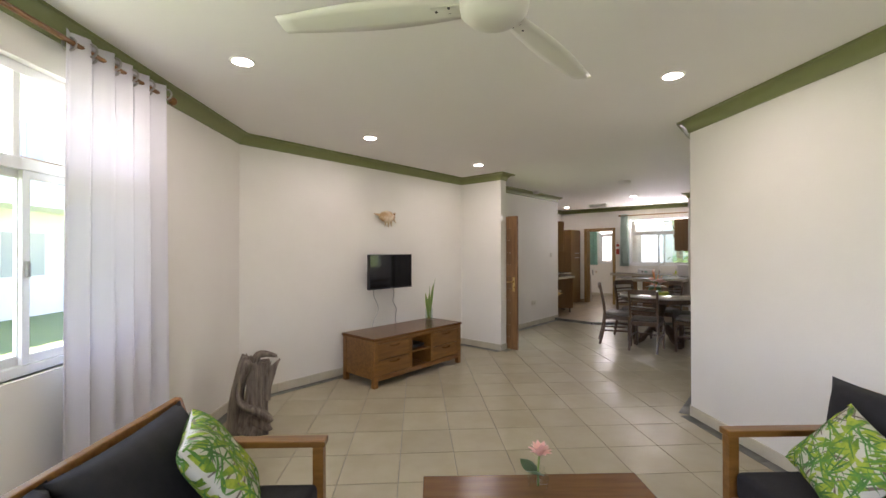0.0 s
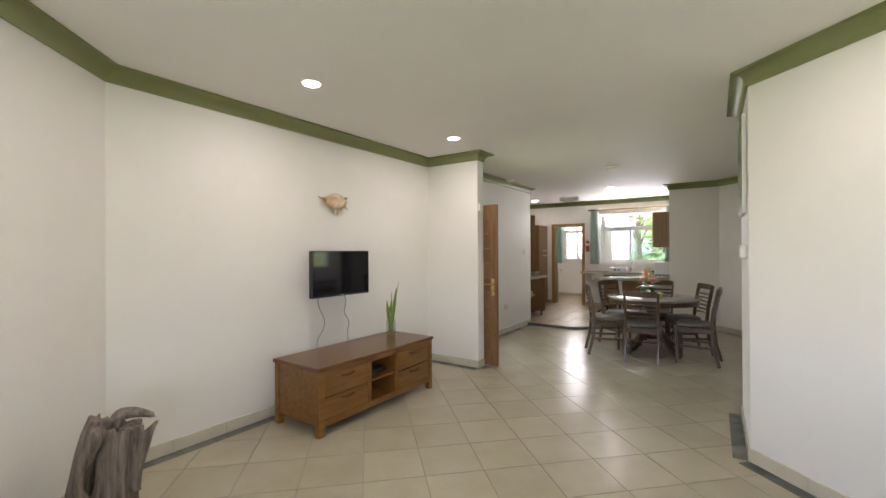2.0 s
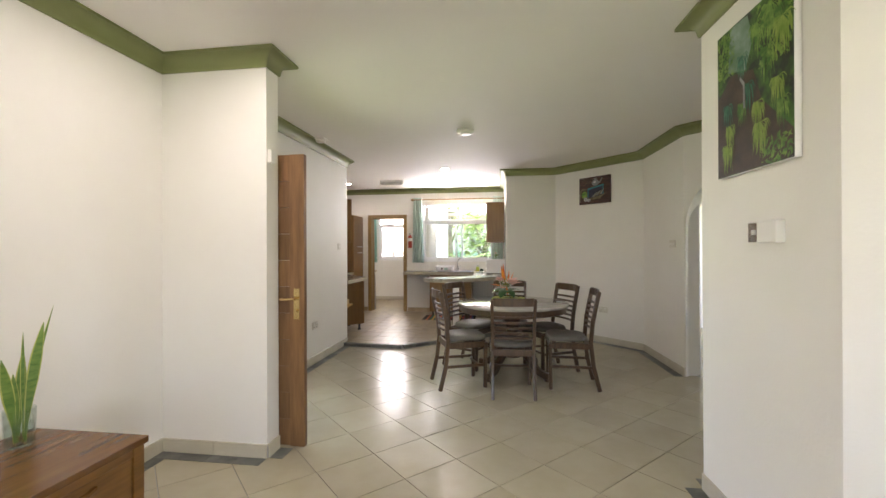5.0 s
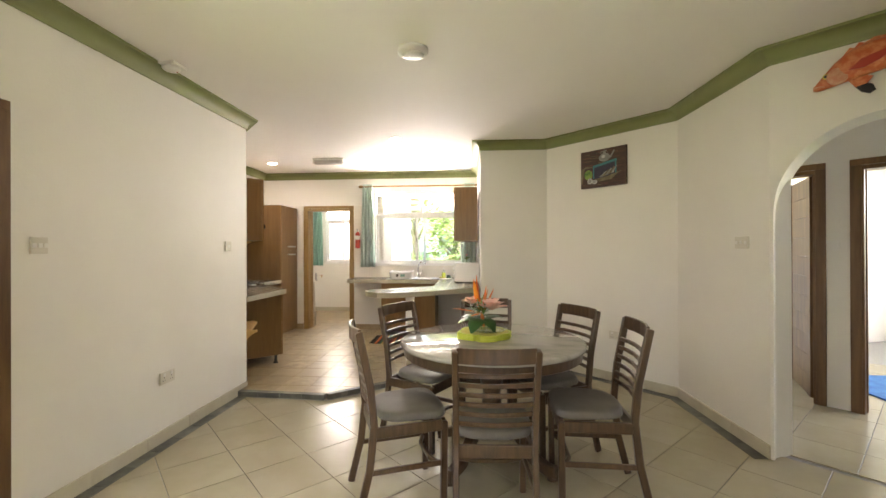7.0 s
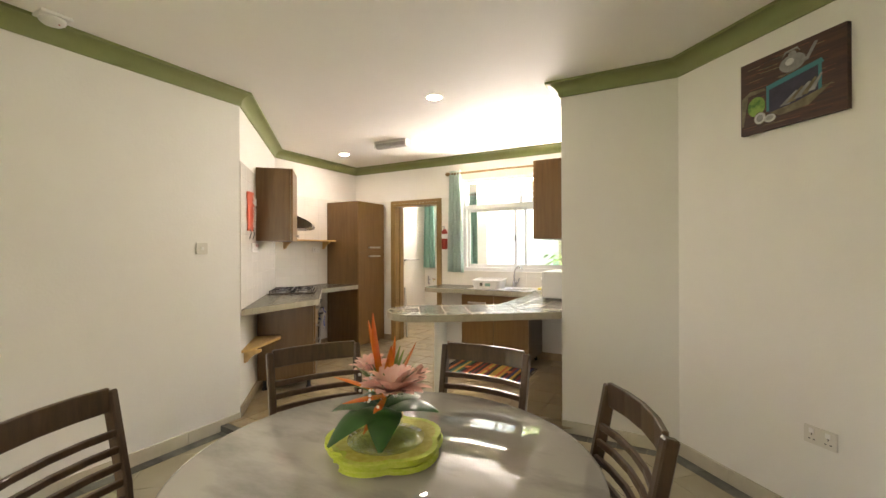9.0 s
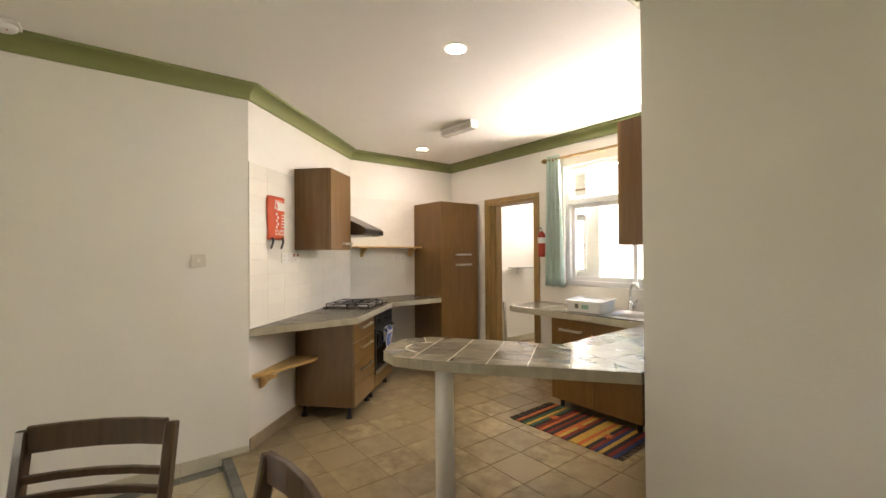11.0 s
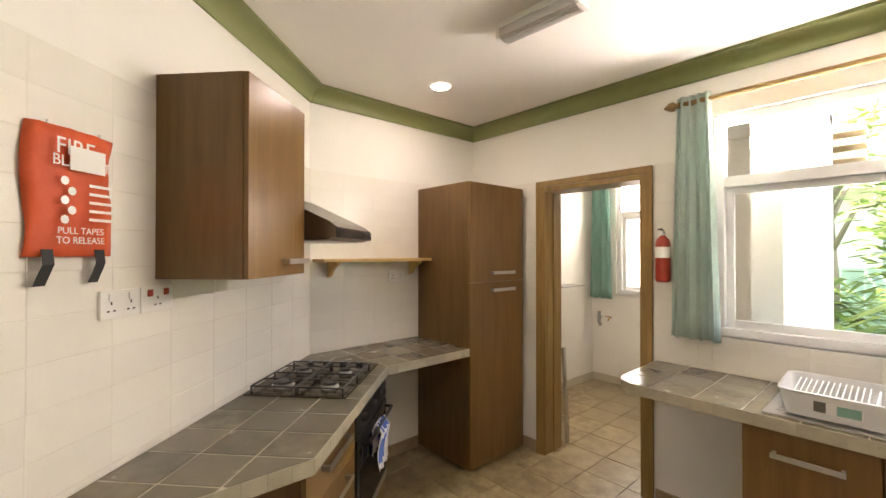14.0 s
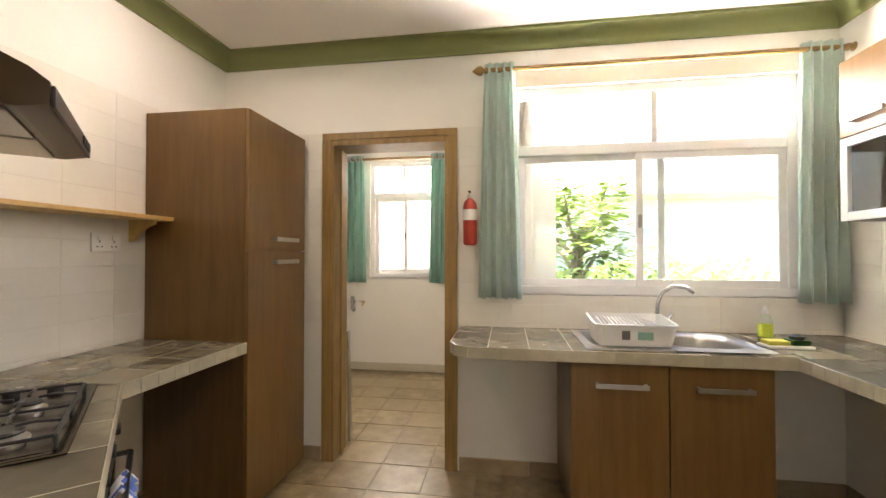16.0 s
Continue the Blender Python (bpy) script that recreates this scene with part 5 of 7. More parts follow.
def plate(name, m, w, h, label, category, holes=0, rockers=0, mat=None, red=False):
    """A wall plate; m: centre on the wall, x along, -y into the room."""
    e = thing(name, m, label, category)
    part("plate", box(-w / 2, -0.012, -h / 2, w / 2, 0, h / 2, 0.003), mat or CPLAST, e)
    n = max(rockers, 1)
    for k in range(rockers):
        x = -w / 2 + w * (k + 0.5) / n
        zc = h * 0.25 if holes else 0
        part("rocker", box(x - 0.011, -0.017, zc - 0.012, x + 0.011, -0.012, zc + 0.012, 0.002), RED if red else WPLAST, e)
    for k in range(holes):
        x = -w / 2 + w * (k + 0.5) / holes
        for dx, dz, ww, hh in ((0, 0.012, 0.005, 0.010), (-0.011, -0.012, 0.009, 0.005), (0.011, -0.012, 0.009, 0.005)):
            part("socket_hole", box(x + dx - ww / 2, -0.0127, dz - hh / 2 - 0.008, x + dx + ww / 2, -0.0119, dz + hh / 2 - 0.008), BLACK, e)
    return e


plate("wall_socket", DM @ Matrix.Translation((0.505, -0.008, 1.42)), 0.146, 0.088, "white double wall socket on the tiles", "socket", 2, 2, WPLAST)
plate("cooker_switch", DM @ Matrix.Translation((0.655, -0.008, 1.42)), 0.146, 0.088, "white cooker switch with red rockers", "switch", 1, 2, WPLAST, True)
wwm = wall_frame(K2, KC)
plate("wall_socket", wwm @ Matrix.Translation((0.70, -0.008, 1.40)), 0.146, 0.088, "white double wall socket under the pine shelf", "socket", 2, 2, WPLAST)
em = wall_frame(JI2, K1)
plate("light_switch", em @ Matrix.Translation((2.935, 0, 1.41)), 0.088, 0.088, "cream single light switch on a white wall", "switch", 0, 1)
plate("light_switch", em @ Matrix.Translation((1.22, 0, 1.40)), 0.088, 0.088, "cream light switch beside the entrance door", "switch", 0, 3)
plate("wall_socket", em @ Matrix.Translation((2.15, 0, 0.425)), 0.146, 0.088, "cream double wall socket above the skirting", "socket", 2, 2)
pm = wall_frame(R2, R3)
plate("wall_socket", pm @ Matrix.Translation((0.875, 0, 0.45)), 0.146, 0.088, "cream double wall socket above the skirting", "socket", 2, 2)
plate("light_switch", wall_frame(R3, AR) @ Matrix.Translation((0.92, 0, 1.415)), 0.146, 0.088, "cream double light switch beside the arch", "switch", 0, 3)
plate("light_switch", cm @ Matrix.Translation((2.25, 0, 1.40)), 0.088, 0.088, "white light switch between the doors", "switch", 0, 1, WPLAST)

# fire extinguisher
fe = thing("fire_extinguisher", km @ Matrix.Translation((1.685, -0.075, 1.40)), "small red fire extinguisher with a white label on the wall", "fire extinguisher")
part("cylinder", lathe([(0.03, 0), (0.04, 0.008), (0.042, 0.02), (0.042, 0.235), (0.035, 0.262), (0.018, 0.278), (0.014, 0.285)], 20), RED, fe, smooth=True)
part("label", lathe([(0.0426, 0.15), (0.0426, 0.215)], 20, cap=False), PAPER, fe, "white printed label")
part("valve", lathe([(0.014, 0.285), (0.016, 0.3), (0.01, 0.315)], 12), STEEL, fe)
part("lever", beam([(0, 0.0, 0.315), (0, -0.03, 0.325), (0, -0.06, 0.318)], 0.014, 0.006), BLACK, fe)
part("bracket", box(-0.012, 0.042, 0.06, 0.012, 0.066, 0.2, 0.003), STEEL, fe)

# rug
rg = thing("rug", pose(-2.78, 11.37, 0.0042, 0, 0, 2), "woven rug with red, yellow, green and black stripes and fringes", "rug")
RUGC = [material("rug_yarn_%s" % n, c, 0.95, second=tuple(min(1, v * 1.5 + 0.01) for v in c), scale=60, bump=0.6, bump_scale=160) for n, c in
        (("black", (0.02, 0.016, 0.014)), ("maroon", (0.16, 0.02, 0.015)), ("ochre", (0.42, 0.26, 0.05)), ("green", (0.03, 0.09, 0.05)), ("orange", (0.42, 0.11, 0.03)), ("navy", (0.02, 0.03, 0.09)))]
pat = [0, 4, 0, 3, 2, 3, 0, 1, 4, 0, 1, 0, 4, 2, 1, 0, 2, 2, 4, 2, 0, 1, 5, 2, 0, 1, 5]
x = -0.47
for k, c in enumerate(pat):
    w = 0.94 / len(pat)
    part("stripe", box(x, -0.29, 0, x + w - 0.0005, 0.29, 0.007 + 0.001 * (k % 2), 0.002, seg=1), RUGC[c], rg)
    x += w
for s in (-1, 1):
    bm = bmesh.new()
    for k in range(38):
        y = -0.285 + 0.57 * k / 37
        beam([(s * 0.47, y, 0.004), (s * 0.49, y + random.uniform(-0.004, 0.004), 0.004), (s * 0.515, y + random.uniform(-0.01, 0.01), 0.003)], 0.006, 0.003, bm, (0, 1, 0))
    part("fringe", bm, RUGC[0], rg)
for k in range(3):
    part("motif", prism([(0.05 * math.cos(a) * (1 if j % 2 else 0.5) + 0.25 * (k - 1), 0.06 * math.sin(a) * (1 if j % 2 else 0.5)) for j, a in enumerate([2 * math.pi * j / 16 for j in range(16)])], 0.0085, 0.0095), RUGC[4], rg)

# ---- lamps and ceiling fittings ----


def downlight(x, y, lit=True, watts=1.0):
    e = thing("downlight", pose(x, y, H), "round recessed ceiling downlight, switched on" if lit else "round recessed ceiling downlight, switched off", "ceiling light", "downlights")
    part("rim", lathe([(0.075, -0.0005), (0.075, -0.004), (0.066, -0.008), (0.058, -0.006), (0.058, -0.001)], 28), WPLAST, e, smooth=True)
    part("diffuser", lathe([(0.057, -0.003), (0.057, -0.0065), (0.02, -0.0075)], 28), LAMPD if lit else OFFD, e, "glowing diffuser" if lit else "frosted diffuser")
    if lit:
        lamp = new("downlight_beam", bpy.data.lights.new("downlight_beam", "AREA"))
        lamp.data.shape, lamp.data.size, lamp.data.energy, lamp.data.color = "DISK", 0.11, watts, (1.0, 0.94, 0.86)
        lamp.matrix_world = pose(x, y, H - 0.012)
    return e


for x, y in ((-2.40, 1.40), (-3.22, 3.08), (-3.20, 4.98), (-0.41, 3.46), (-4.824, 11.236), (-2.675, 9.985)):
    downlight(x, y, watts=0.3 if y > 11 else (0.45 if y > 6 else 0.7))
downlight(-2.69, 11.75, False)
cl = thing("ceiling_light", pose(-2.146, 7.788, H), "round white surface-mounted ceiling light, off", "ceiling light")
part("rim", lathe([(0.10, 0), (0.10, -0.022), (0.09, -0.034), (0.075, -0.036)], 32), WPLAST, cl, smooth=True)
part("diffuser", lathe([(0.075, -0.0355), (0.05, -0.042), (0.01, -0.044)], 32), OFFD, cl, "frosted diffuser", smooth=True)
sd = thing("smoke_detector", pose(-3.90, 7.87, H), "white smoke detector on the ceiling", "smoke detector")
part("base", box(-0.07, -0.07, -0.018, 0.07, 0.07, 0, 0.006), WPLAST, sd)
part("cover", lathe([(0.06, -0.018), (0.058, -0.035), (0.045, -0.045), (0.01, -0.047)], 24), WPLAST, sd, smooth=True)
part("indicator", lathe([(0.005, -0.046), (0.004, -0.05)], 8, (0.03, 0.02)), RED, sd)
tb = thing("tube_light", pose(-3.85, 10.99, H, 0, 0, 3), "short white tube light with a ribbed clear cover, off", "ceiling light")
part("base", box(-0.22, -0.05, -0.03, 0.22, 0.05, 0, 0.004), WPLAST, tb)
COVER = material("ribbed_clear_plastic", (0.72, 0.70, 0.68), 0.25, transmit=0.25)
bm = bmesh.new()
ring_ = [(-0.046, -0.03)] + [(-0.045 + 0.09 * k / 12, -0.07 - 0.012 * math.sin(math.pi * k / 12) - 0.003 * (k % 2)) for k in range(13)] + [(0.046, -0.03)]
v2 = [[bm.verts.new((x, y, z)) for y, z in ring_] for x in (-0.2, 0.2)]
for k in range(len(ring_) - 1):
    bm.faces.new((v2[0][k], v2[1][k], v2[1][k + 1], v2[0][k + 1]))
bm.faces.new(v2[0])
bm.faces.new(v2[1][::-1])
part("cover", bm, COVER, tb, "ribbed clear cover")
for s in (-1, 1):
    part("end_cap", box(s * 0.2, -0.048, -0.078, s * 0.22, 0.048, -0.0305, 0.004), WPLAST, tb)

# ---- dining table and chairs ----
tb2 = thing("dining_table", standing(pose(-1.63, 7.92, 0), 0.762), "round grey marble dining table on a dark wooden pedestal", "table")
part("tabletop", lathe([(0.0, 0.728), (0.60, 0.728), (0.618, 0.734), (0.622, 0.745), (0.618, 0.757), (0.606, 0.762), (0.0, 0.762)], 96, cap=False), MARBLE, tb2, smooth=True)
part("underframe", lathe([(0.585, 0.668), (0.595, 0.675), (0.595, 0.727)], 64), DARKW, tb2)
part("pedestal", lathe([(0.10, 0.18), (0.115, 0.20), (0.11, 0.26), (0.07, 0.32), (0.06, 0.42), (0.085, 0.52), (0.10, 0.58), (0.12, 0.62), (0.2, 0.668)], 24), DARKW, tb2, smooth=True)
for k in range(4):
    a = radians(45 + 90 * k + 8)
    d = Vector((math.cos(a), math.sin(a), 0))
    pts = [d * r + Vector((0, 0, z)) for r, z in ((0.05, 0.27), (0.14, 0.25), (0.24, 0.17), (0.33, 0.075), (0.43, 0.045), (0.48, 0.05))]
    part("foot", beam(pts, 0.065, 0.07, across=(-d.y, d.x, 0)), DARKW, tb2)
    part("foot_pad", lathe([(0.035, 0), (0.035, 0.03)], 12, (d.x * 0.45, d.y * 0.45)), DARKW, tb2)


def dining_chair():
    """Chair facing +y with its back at y = 0."""
    e = thing("dining_chair", pose(0, 0, 0), "dark-stained ladder-back dining chair with a grey padded seat", "chair", "chairs round the dining table")
    for s in (-1, 1):
        part("back_leg", beam([(s * 0.195, -0.055, 0.0), (s * 0.195, 0.005, 0.22), (s * 0.193, 0.03, 0.43), (s * 0.195, 0.01, 0.62), (s * 0.20, -0.05, 0.89)], 0.03, 0.04), DARKW, e)
        part("front_leg", beam([(s * 0.195, 0.415, 0.0), (s * 0.20, 0.42, 0.42)], 0.034, 0.036), DARKW, e)
        part("side_stretcher", beam([(s * 0.195, 0.015, 0.21), (s * 0.197, 0.41, 0.21)], 0.018, 0.026), DARKW, e)
        part("side_rail", beam([(s * 0.197, 0.04, 0.40), (s * 0.20, 0.405, 0.40)], 0.022, 0.055), DARKW, e)
    part("front_rail", box(-0.185, 0.41, 0.37, 0.185, 0.43, 0.43, 0.004), DARKW, e)
    part("back_rail", box(-0.18, 0.02, 0.37, 0.18, 0.042, 0.43, 0.004), DARKW, e)
    part("front_stretcher", beam([(-0.185, 0.395, 0.20), (-0.1, 0.36, 0.20), (0.1, 0.36, 0.20), (0.185, 0.395, 0.20)], 0.022, 0.022, across=(0, 0, 1)), DARKW, e)
    bm = bmesh.new()
    out = [(-0.19, 0.045), (0.19, 0.045), (0.205, 0.2), (0.225, 0.36), (0.2, 0.435), (0.1, 0.45), (-0.1, 0.45), (-0.2, 0.435), (-0.225, 0.36), (-0.205, 0.2)]
    lps = []
    for z, k in ((0.43, 0.97), (0.445, 1.0), (0.47, 0.985), (0.482, 0.92), (0.487, 0.6)):
        lps.append([bm.verts.new((x * k, 0.245 + (y - 0.245) * k, z)) for x, y in out])
    for a, c in zip(lps, lps[1:]):
        for i in range(len(out)):
            bm.faces.new((a[i], a[(i + 1) % len(out)], c[(i + 1) % len(out)], c[i]))
    bm.faces.new(lps[0][::-1])
    bm.faces.new(lps[-1])
    st = part("seat", bm, SEATF, e, "grey padded seat", smooth=True)
    sm = st.modifiers.new("round", "SUBSURF")
    sm.levels = sm.render_levels = 2

    def rail(z, h, y):
        pts = [(-0.19, y, z), (-0.1, y - 0.022, z), (0, y - 0.03, z), (0.1, y - 0.022, z), (0.19, y, z)]
        return beam(pts, h, 0.016, across=(0, 0, 1))

    part("top_rail", rail(0.865, 0.072, -0.043), DARKW, e)
    for k in range(6):
        z = 0.535 + 0.047 * k
        y = 0.026 - 0.06 * max(0, (z - 0.56) / 0.3) ** 1.2
        part("slat", rail(z, 0.021, y), DARKW, e)
    return e


SEATS = [(-1.64, 7.03, 3), (-2.42, 7.37, -68), (-0.80, 7.56, 88), (-0.98, 8.21, 117), (-2.35, 8.31, -119), (-1.645, 8.66, 180)]
chair = dining_chair()
for k, (x, y, a) in enumerate(SEATS):
    off = Matrix.Translation((0, 0.045, 0))
    m = standing(pose(x, y, 0.0005, 0, 0, a) @ off, 0.89)
    if k == 0:
        chair.matrix_world = m
    else:
        copy_thing(chair, m)

# place mats and the flower arrangement
for k in range(6):
    pmx = thing("place_mat", pose(-1.685 + 0.004 * (k % 3), 7.965 - 0.003 * k, 0.7625 + 0.0075 * k, 0, 0, 20 + 4 * (k % 2)), "scalloped yellow woven place mat with a lime edge, stacked", "place mat", "stack of place mats")
    pts = []
    for j in range(60):
        a = 2 * math.pi * j / 60
        r = 0.165 + 0.022 * abs(math.sin(2.5 * a)) - (0.02 if abs(a - 4.0) < 0.12 else 0)
        pts.append((r * math.cos(a), r * math.sin(a)))
    part("edge", prism(pts, 0, 0.007), LIME, pmx, "lime green woven edge")
    part("centre", prism([(x * 0.9, y * 0.9) for x, y in pts], 0.0071, 0.0074), YELLOWM, pmx, "yellow woven centre")
ct = thing("glass_dish", pose(-1.65, 7.92, 0.8077), "round clear glass dish on the place mats", "dish")
part("dish", lathe([(0.03, 0), (0.085, 0.002), (0.115, 0.012), (0.117, 0.015), (0.086, 0.006), (0.03, 0.004)], 32), VASE, ct, smooth=True)
for k in range(4):
    part("ridge", lathe([(0.045 + 0.018 * k, 0.005 + 0.0012 * k), (0.047 + 0.018 * k, 0.0075 + 0.0012 * k), (0.049 + 0.018 * k, 0.0055 + 0.0012 * k)], 32, cap=False), VASE, ct, smooth=True)


def leaf_blade(points, widths, bm=None, across=None, fold=0.25):
    """A leaf along points, folded along its midrib."""
    b = bm if bm is not None else bmesh.new()
    pts = [Vector(p) for p in points]
    ac = Vector(across) if across else (pts[-1] - pts[0]).cross(Vector((0, 0, 1)))
    ac = ac.normalized() if ac.length > 1e-5 else Vector((1, 0, 0))
    rws = []
    for i, (p, w) in enumerate(zip(pts, widths)):
        d = (pts[min(i + 1, len(pts) - 1)] - pts[max(i - 1, 0)]).normalized()
        n = d.cross(ac).normalized()
        rws.append([b.verts.new(p - ac * w + n * w * fold), b.verts.new(p), b.verts.new(p + ac * w + n * w * fold)])
    for a, c in zip(rws, rws[1:]):
        for k in (0, 1):
            f = b.faces.new((a[k], a[k + 1], c[k + 1], c[k]))
            f.smooth = True
    return b


def arch_leaf(root, heading, length, rise, droop, width, n=8, lean=0.0):
    d = Vector((math.cos(heading), math.sin(heading), 0))
    pts, ws = [], []
    for i in range(n + 1):
        k = i / n
        pts.append(Vector(root) + d * length * k + Vector((0, 0, rise * k - droop * k * k)))
        ws.append(max(0.001, width * math.sin(math.pi * min(0.995, 0.12 + 0.86 * k)) ** 0.8))
    return pts, ws


fl = thing("flower_arrangement", pose(-1.695, 7.985, 0.8128), "tropical flowers with pink petals and orange bracts in a glass", "flowers")
part("glass", lathe([(0.038, 0), (0.04, 0.005), (0.042, 0.10)], 20, cap=False), VASE, fl, smooth=True)
part("string", lathe([(0.0435, 0.035), (0.0435, 0.05)], 20, cap=False), PINE, fl, "straw-coloured binding")
rnd = random.Random(5)
for h, ln, rs, dr_, w in ((250, 0.17, 0.10, 0.15, 0.05), (205, 0.15, 0.10, 0.11, 0.045), (300, 0.14, 0.10, 0.15, 0.045), (150, 0.14, 0.10, 0.10, 0.05), (20, 0.14, 0.10, 0.10, 0.045), (80, 0.13, 0.10, 0.1, 0.045)):
    p, ws = arch_leaf((0, 0, 0.055), radians(h), ln, rs, dr_, w)
    part("leaf", leaf_blade(p, ws), DLEAF, fl, "broad dark green leaf")
for h, ln, rs, w, mt in ((200, 0.035, 0.25, 0.020, FLAME), (215, 0.055, 0.23, 0.022, FLAME), (10, 0.035, 0.19, 0.014, FLAME), (330, 0.05, 0.17, 0.012, FLAME), (190, 0.17, 0.06, 0.012, FLAME),
                         (240, 0.13, 0.03, 0.014, FLAME), (20, 0.07, 0.17, 0.012, FLAME), (275, 0.10, -0.03, 0.012, FLAME)):
    p, ws = arch_leaf((0.01 * math.cos(h), 0.01 * math.sin(h), 0.09), radians(h), ln, rs, 0.03, w * 1.0)
    part("bract", leaf_blade(p, ws, fold=0.6), mt, fl, "pointed orange-red bract")


def bloom(parent, centre, r, mat, n, rnd, name="petal", lift=0.7):
    for k in range(n):
        a = 2 * math.pi * k / n * 2.4 + rnd.uniform(-0.2, 0.2)
        q = 0.45 + 0.55 * (k / n)
        p, ws = arch_leaf(centre, a, r * q, r * lift * (1.5 - q), r * 0.2 * q, r * 0.22)
        part(name, leaf_blade(p, ws, fold=-0.35), mat, parent)


bloom(fl, (0.055, -0.045, 0.115), 0.105, PINK, 30, rnd)
bloom(fl, (-0.06, 0.01, 0.14), 0.075, PINK, 22, rnd)
bloom(fl, (0.06, 0.05, 0.13), 0.055, PINK, 10, rnd)
bm = bmesh.new()
for k in range(70):
    a, r = rnd.uniform(0, 6.28), rnd.uniform(0.015, 0.075)
    b = bmesh.new()
    bmesh.ops.create_icosphere(b, subdivisions=1, radius=0.0045)
    bmesh.ops.translate(b, vec=(r * math.cos(a), r * math.sin(a), 0.10 + rnd.uniform(-0.02, 0.06)), verts=b.verts)
    merge(bm, b)
tagged(part("baby_breath", bm, PAPER, fl, "tiny white blossoms"), kind="stuff")
bm = bmesh.new()
for k in range(26):
    a = rnd.uniform(0, 6.28)
    p, ws = arch_leaf((0, 0, 0.08), a, rnd.uniform(0.05, 0.11), rnd.uniform(0.06, 0.16), 0.03, 0.006)
    leaf_blade(p, ws, bm)
tagged(part("greenery", bm, LEAF, fl, "fine green sprigs"), kind="stuff")

fl.scale = (1.22, 1.22, 1.22)

# ---- pictures and wall ornaments ----


def canvas(name, m, w, h, mat, label, edge, edge_label):
    e = thing(name, m, label, "picture")
    part("stretcher", box(0, -0.03, 0, w, -0.002, h, 0.002), edge, e, edge_label)
    c = part("painting", box(0.002, -0.0315, 0.002, w - 0.002, -0.0302, h - 0.002), mat, e)
    return e, c


JUNGLE = material("jungle_paint", (0.012, 0.02, 0.008), 0.55, second=(0.06, 0.17, 0.02), scale=9, detail=8, mix=(0.42, 0.62), bump=0.2)
JUNG2 = material("jungle_light_paint", (0.05, 0.16, 0.02), 0.55, second=(0.22, 0.36, 0.06), scale=20, mix=(0.4, 0.6))
SKYP = material("pale_paint", (0.30, 0.38, 0.34), 0.55, second=(0.12, 0.22, 0.12), scale=8)
BROWNP = material("brown_painted_boards", (0.036, 0.013, 0.008), 0.5, second=(0.075, 0.03, 0.016), scale=5, stretch=(1, 1, 12), detail=6)
TEALP = material("teal_paint", (0.03, 0.18, 0.20), 0.5)
GREYP = material("grey_paint", (0.18, 0.18, 0.17), 0.5, second=(0.32, 0.32, 0.30), scale=12)
pe, pc = canvas("picture", wall_frame(P2, P1) @ Matrix.Translation((0.235, 0, 1.72)), 0.56, 0.74, JUNGLE, "canvas painting of green palms round a small waterfall", PAPER, "white canvas edge")


def fan_palm(parent, cx, cz, r, n, mat, y, rnd):
    """A painted palm: narrow leaves that hang from its crown."""
    bm = bmesh.new()
    for k in range(n):
        a = radians(92 + 176 * k / (n - 1) + rnd.uniform(-5, 5))
        l = r * rnd.uniform(0.8, 1.15) * (1.25 if abs(a - math.pi) < 0.8 else 1.0)
        dx, dz = math.sin(a) * 0.62, math.cos(a)
        m1 = (cx + dx * l * 0.55, cz + dz * l * 0.4 + 0.04 * r)
        e1 = (cx + dx * l * 0.85, cz + dz * l - 0.22 * r)
        w = 0.05 * r
        v = [bm.verts.new((x_, y, z_)) for x_, z_ in ((cx, cz), (m1[0] - w, m1[1] + w * 0.5), e1, (m1[0] + w, m1[1] - w * 0.5))]
        bm.faces.new(v)
    return part("painted_palm", bm, mat, parent)


r4 = random.Random(9)
part("painted_sky", prism([(0.10, 0.52), (0.24, 0.48), (0.30, 0.60), (0.26, 0.73), (0.12, 0.735)], 0, 0.0004), SKYP, pc, m=pose(0, -0.0318, 0, 90))
JUNG3 = material("light_green_paint", (0.17, 0.29, 0.03), 0.55, second=(0.34, 0.45, 0.09), scale=40, stretch=(1, 1, 0.3))
JUNG4 = material("blue_green_paint", (0.02, 0.10, 0.055), 0.55, second=(0.06, 0.22, 0.12), scale=30)
DIRTP = material("dark_brown_paint", (0.03, 0.018, 0.012), 0.55, second=(0.07, 0.045, 0.025), scale=14, detail=6)
part("painted_ground", prism([(0.004, 0.004), (0.556, 0.004), (0.556, 0.12), (0.36, 0.30), (0.30, 0.46), (0.12, 0.50), (0.004, 0.40)], 0, 0.0003), DIRTP, pc, m=pose(0, -0.0315, 0, 90))
bm = bmesh.new()
for k in range(420):
    u_ = r4.random()
    x, z = (r4.uniform(0.01, 0.15), r4.uniform(0.50, 0.73)) if u_ < 0.45 else ((r4.uniform(0.33, 0.55), r4.uniform(0.44, 0.735)) if u_ < 0.8 else (r4.uniform(0.36, 0.55), r4.uniform(0.01, 0.12)))
    a, l = r4.uniform(0, 3.14), r4.uniform(0.008, 0.022)
    c_, s_ = math.cos(a) * l, math.sin(a) * l
    bm.faces.new([bm.verts.new((min(0.556, max(0.004, x + p)), -0.0322, min(0.736, max(0.004, z + q)))) for p, q in ((c_, s_), (-s_ * 0.4, c_ * 0.4), (-c_, -s_), (s_ * 0.4, -c_ * 0.4))])
part("painted_foliage", bm, JUNG2, pc)
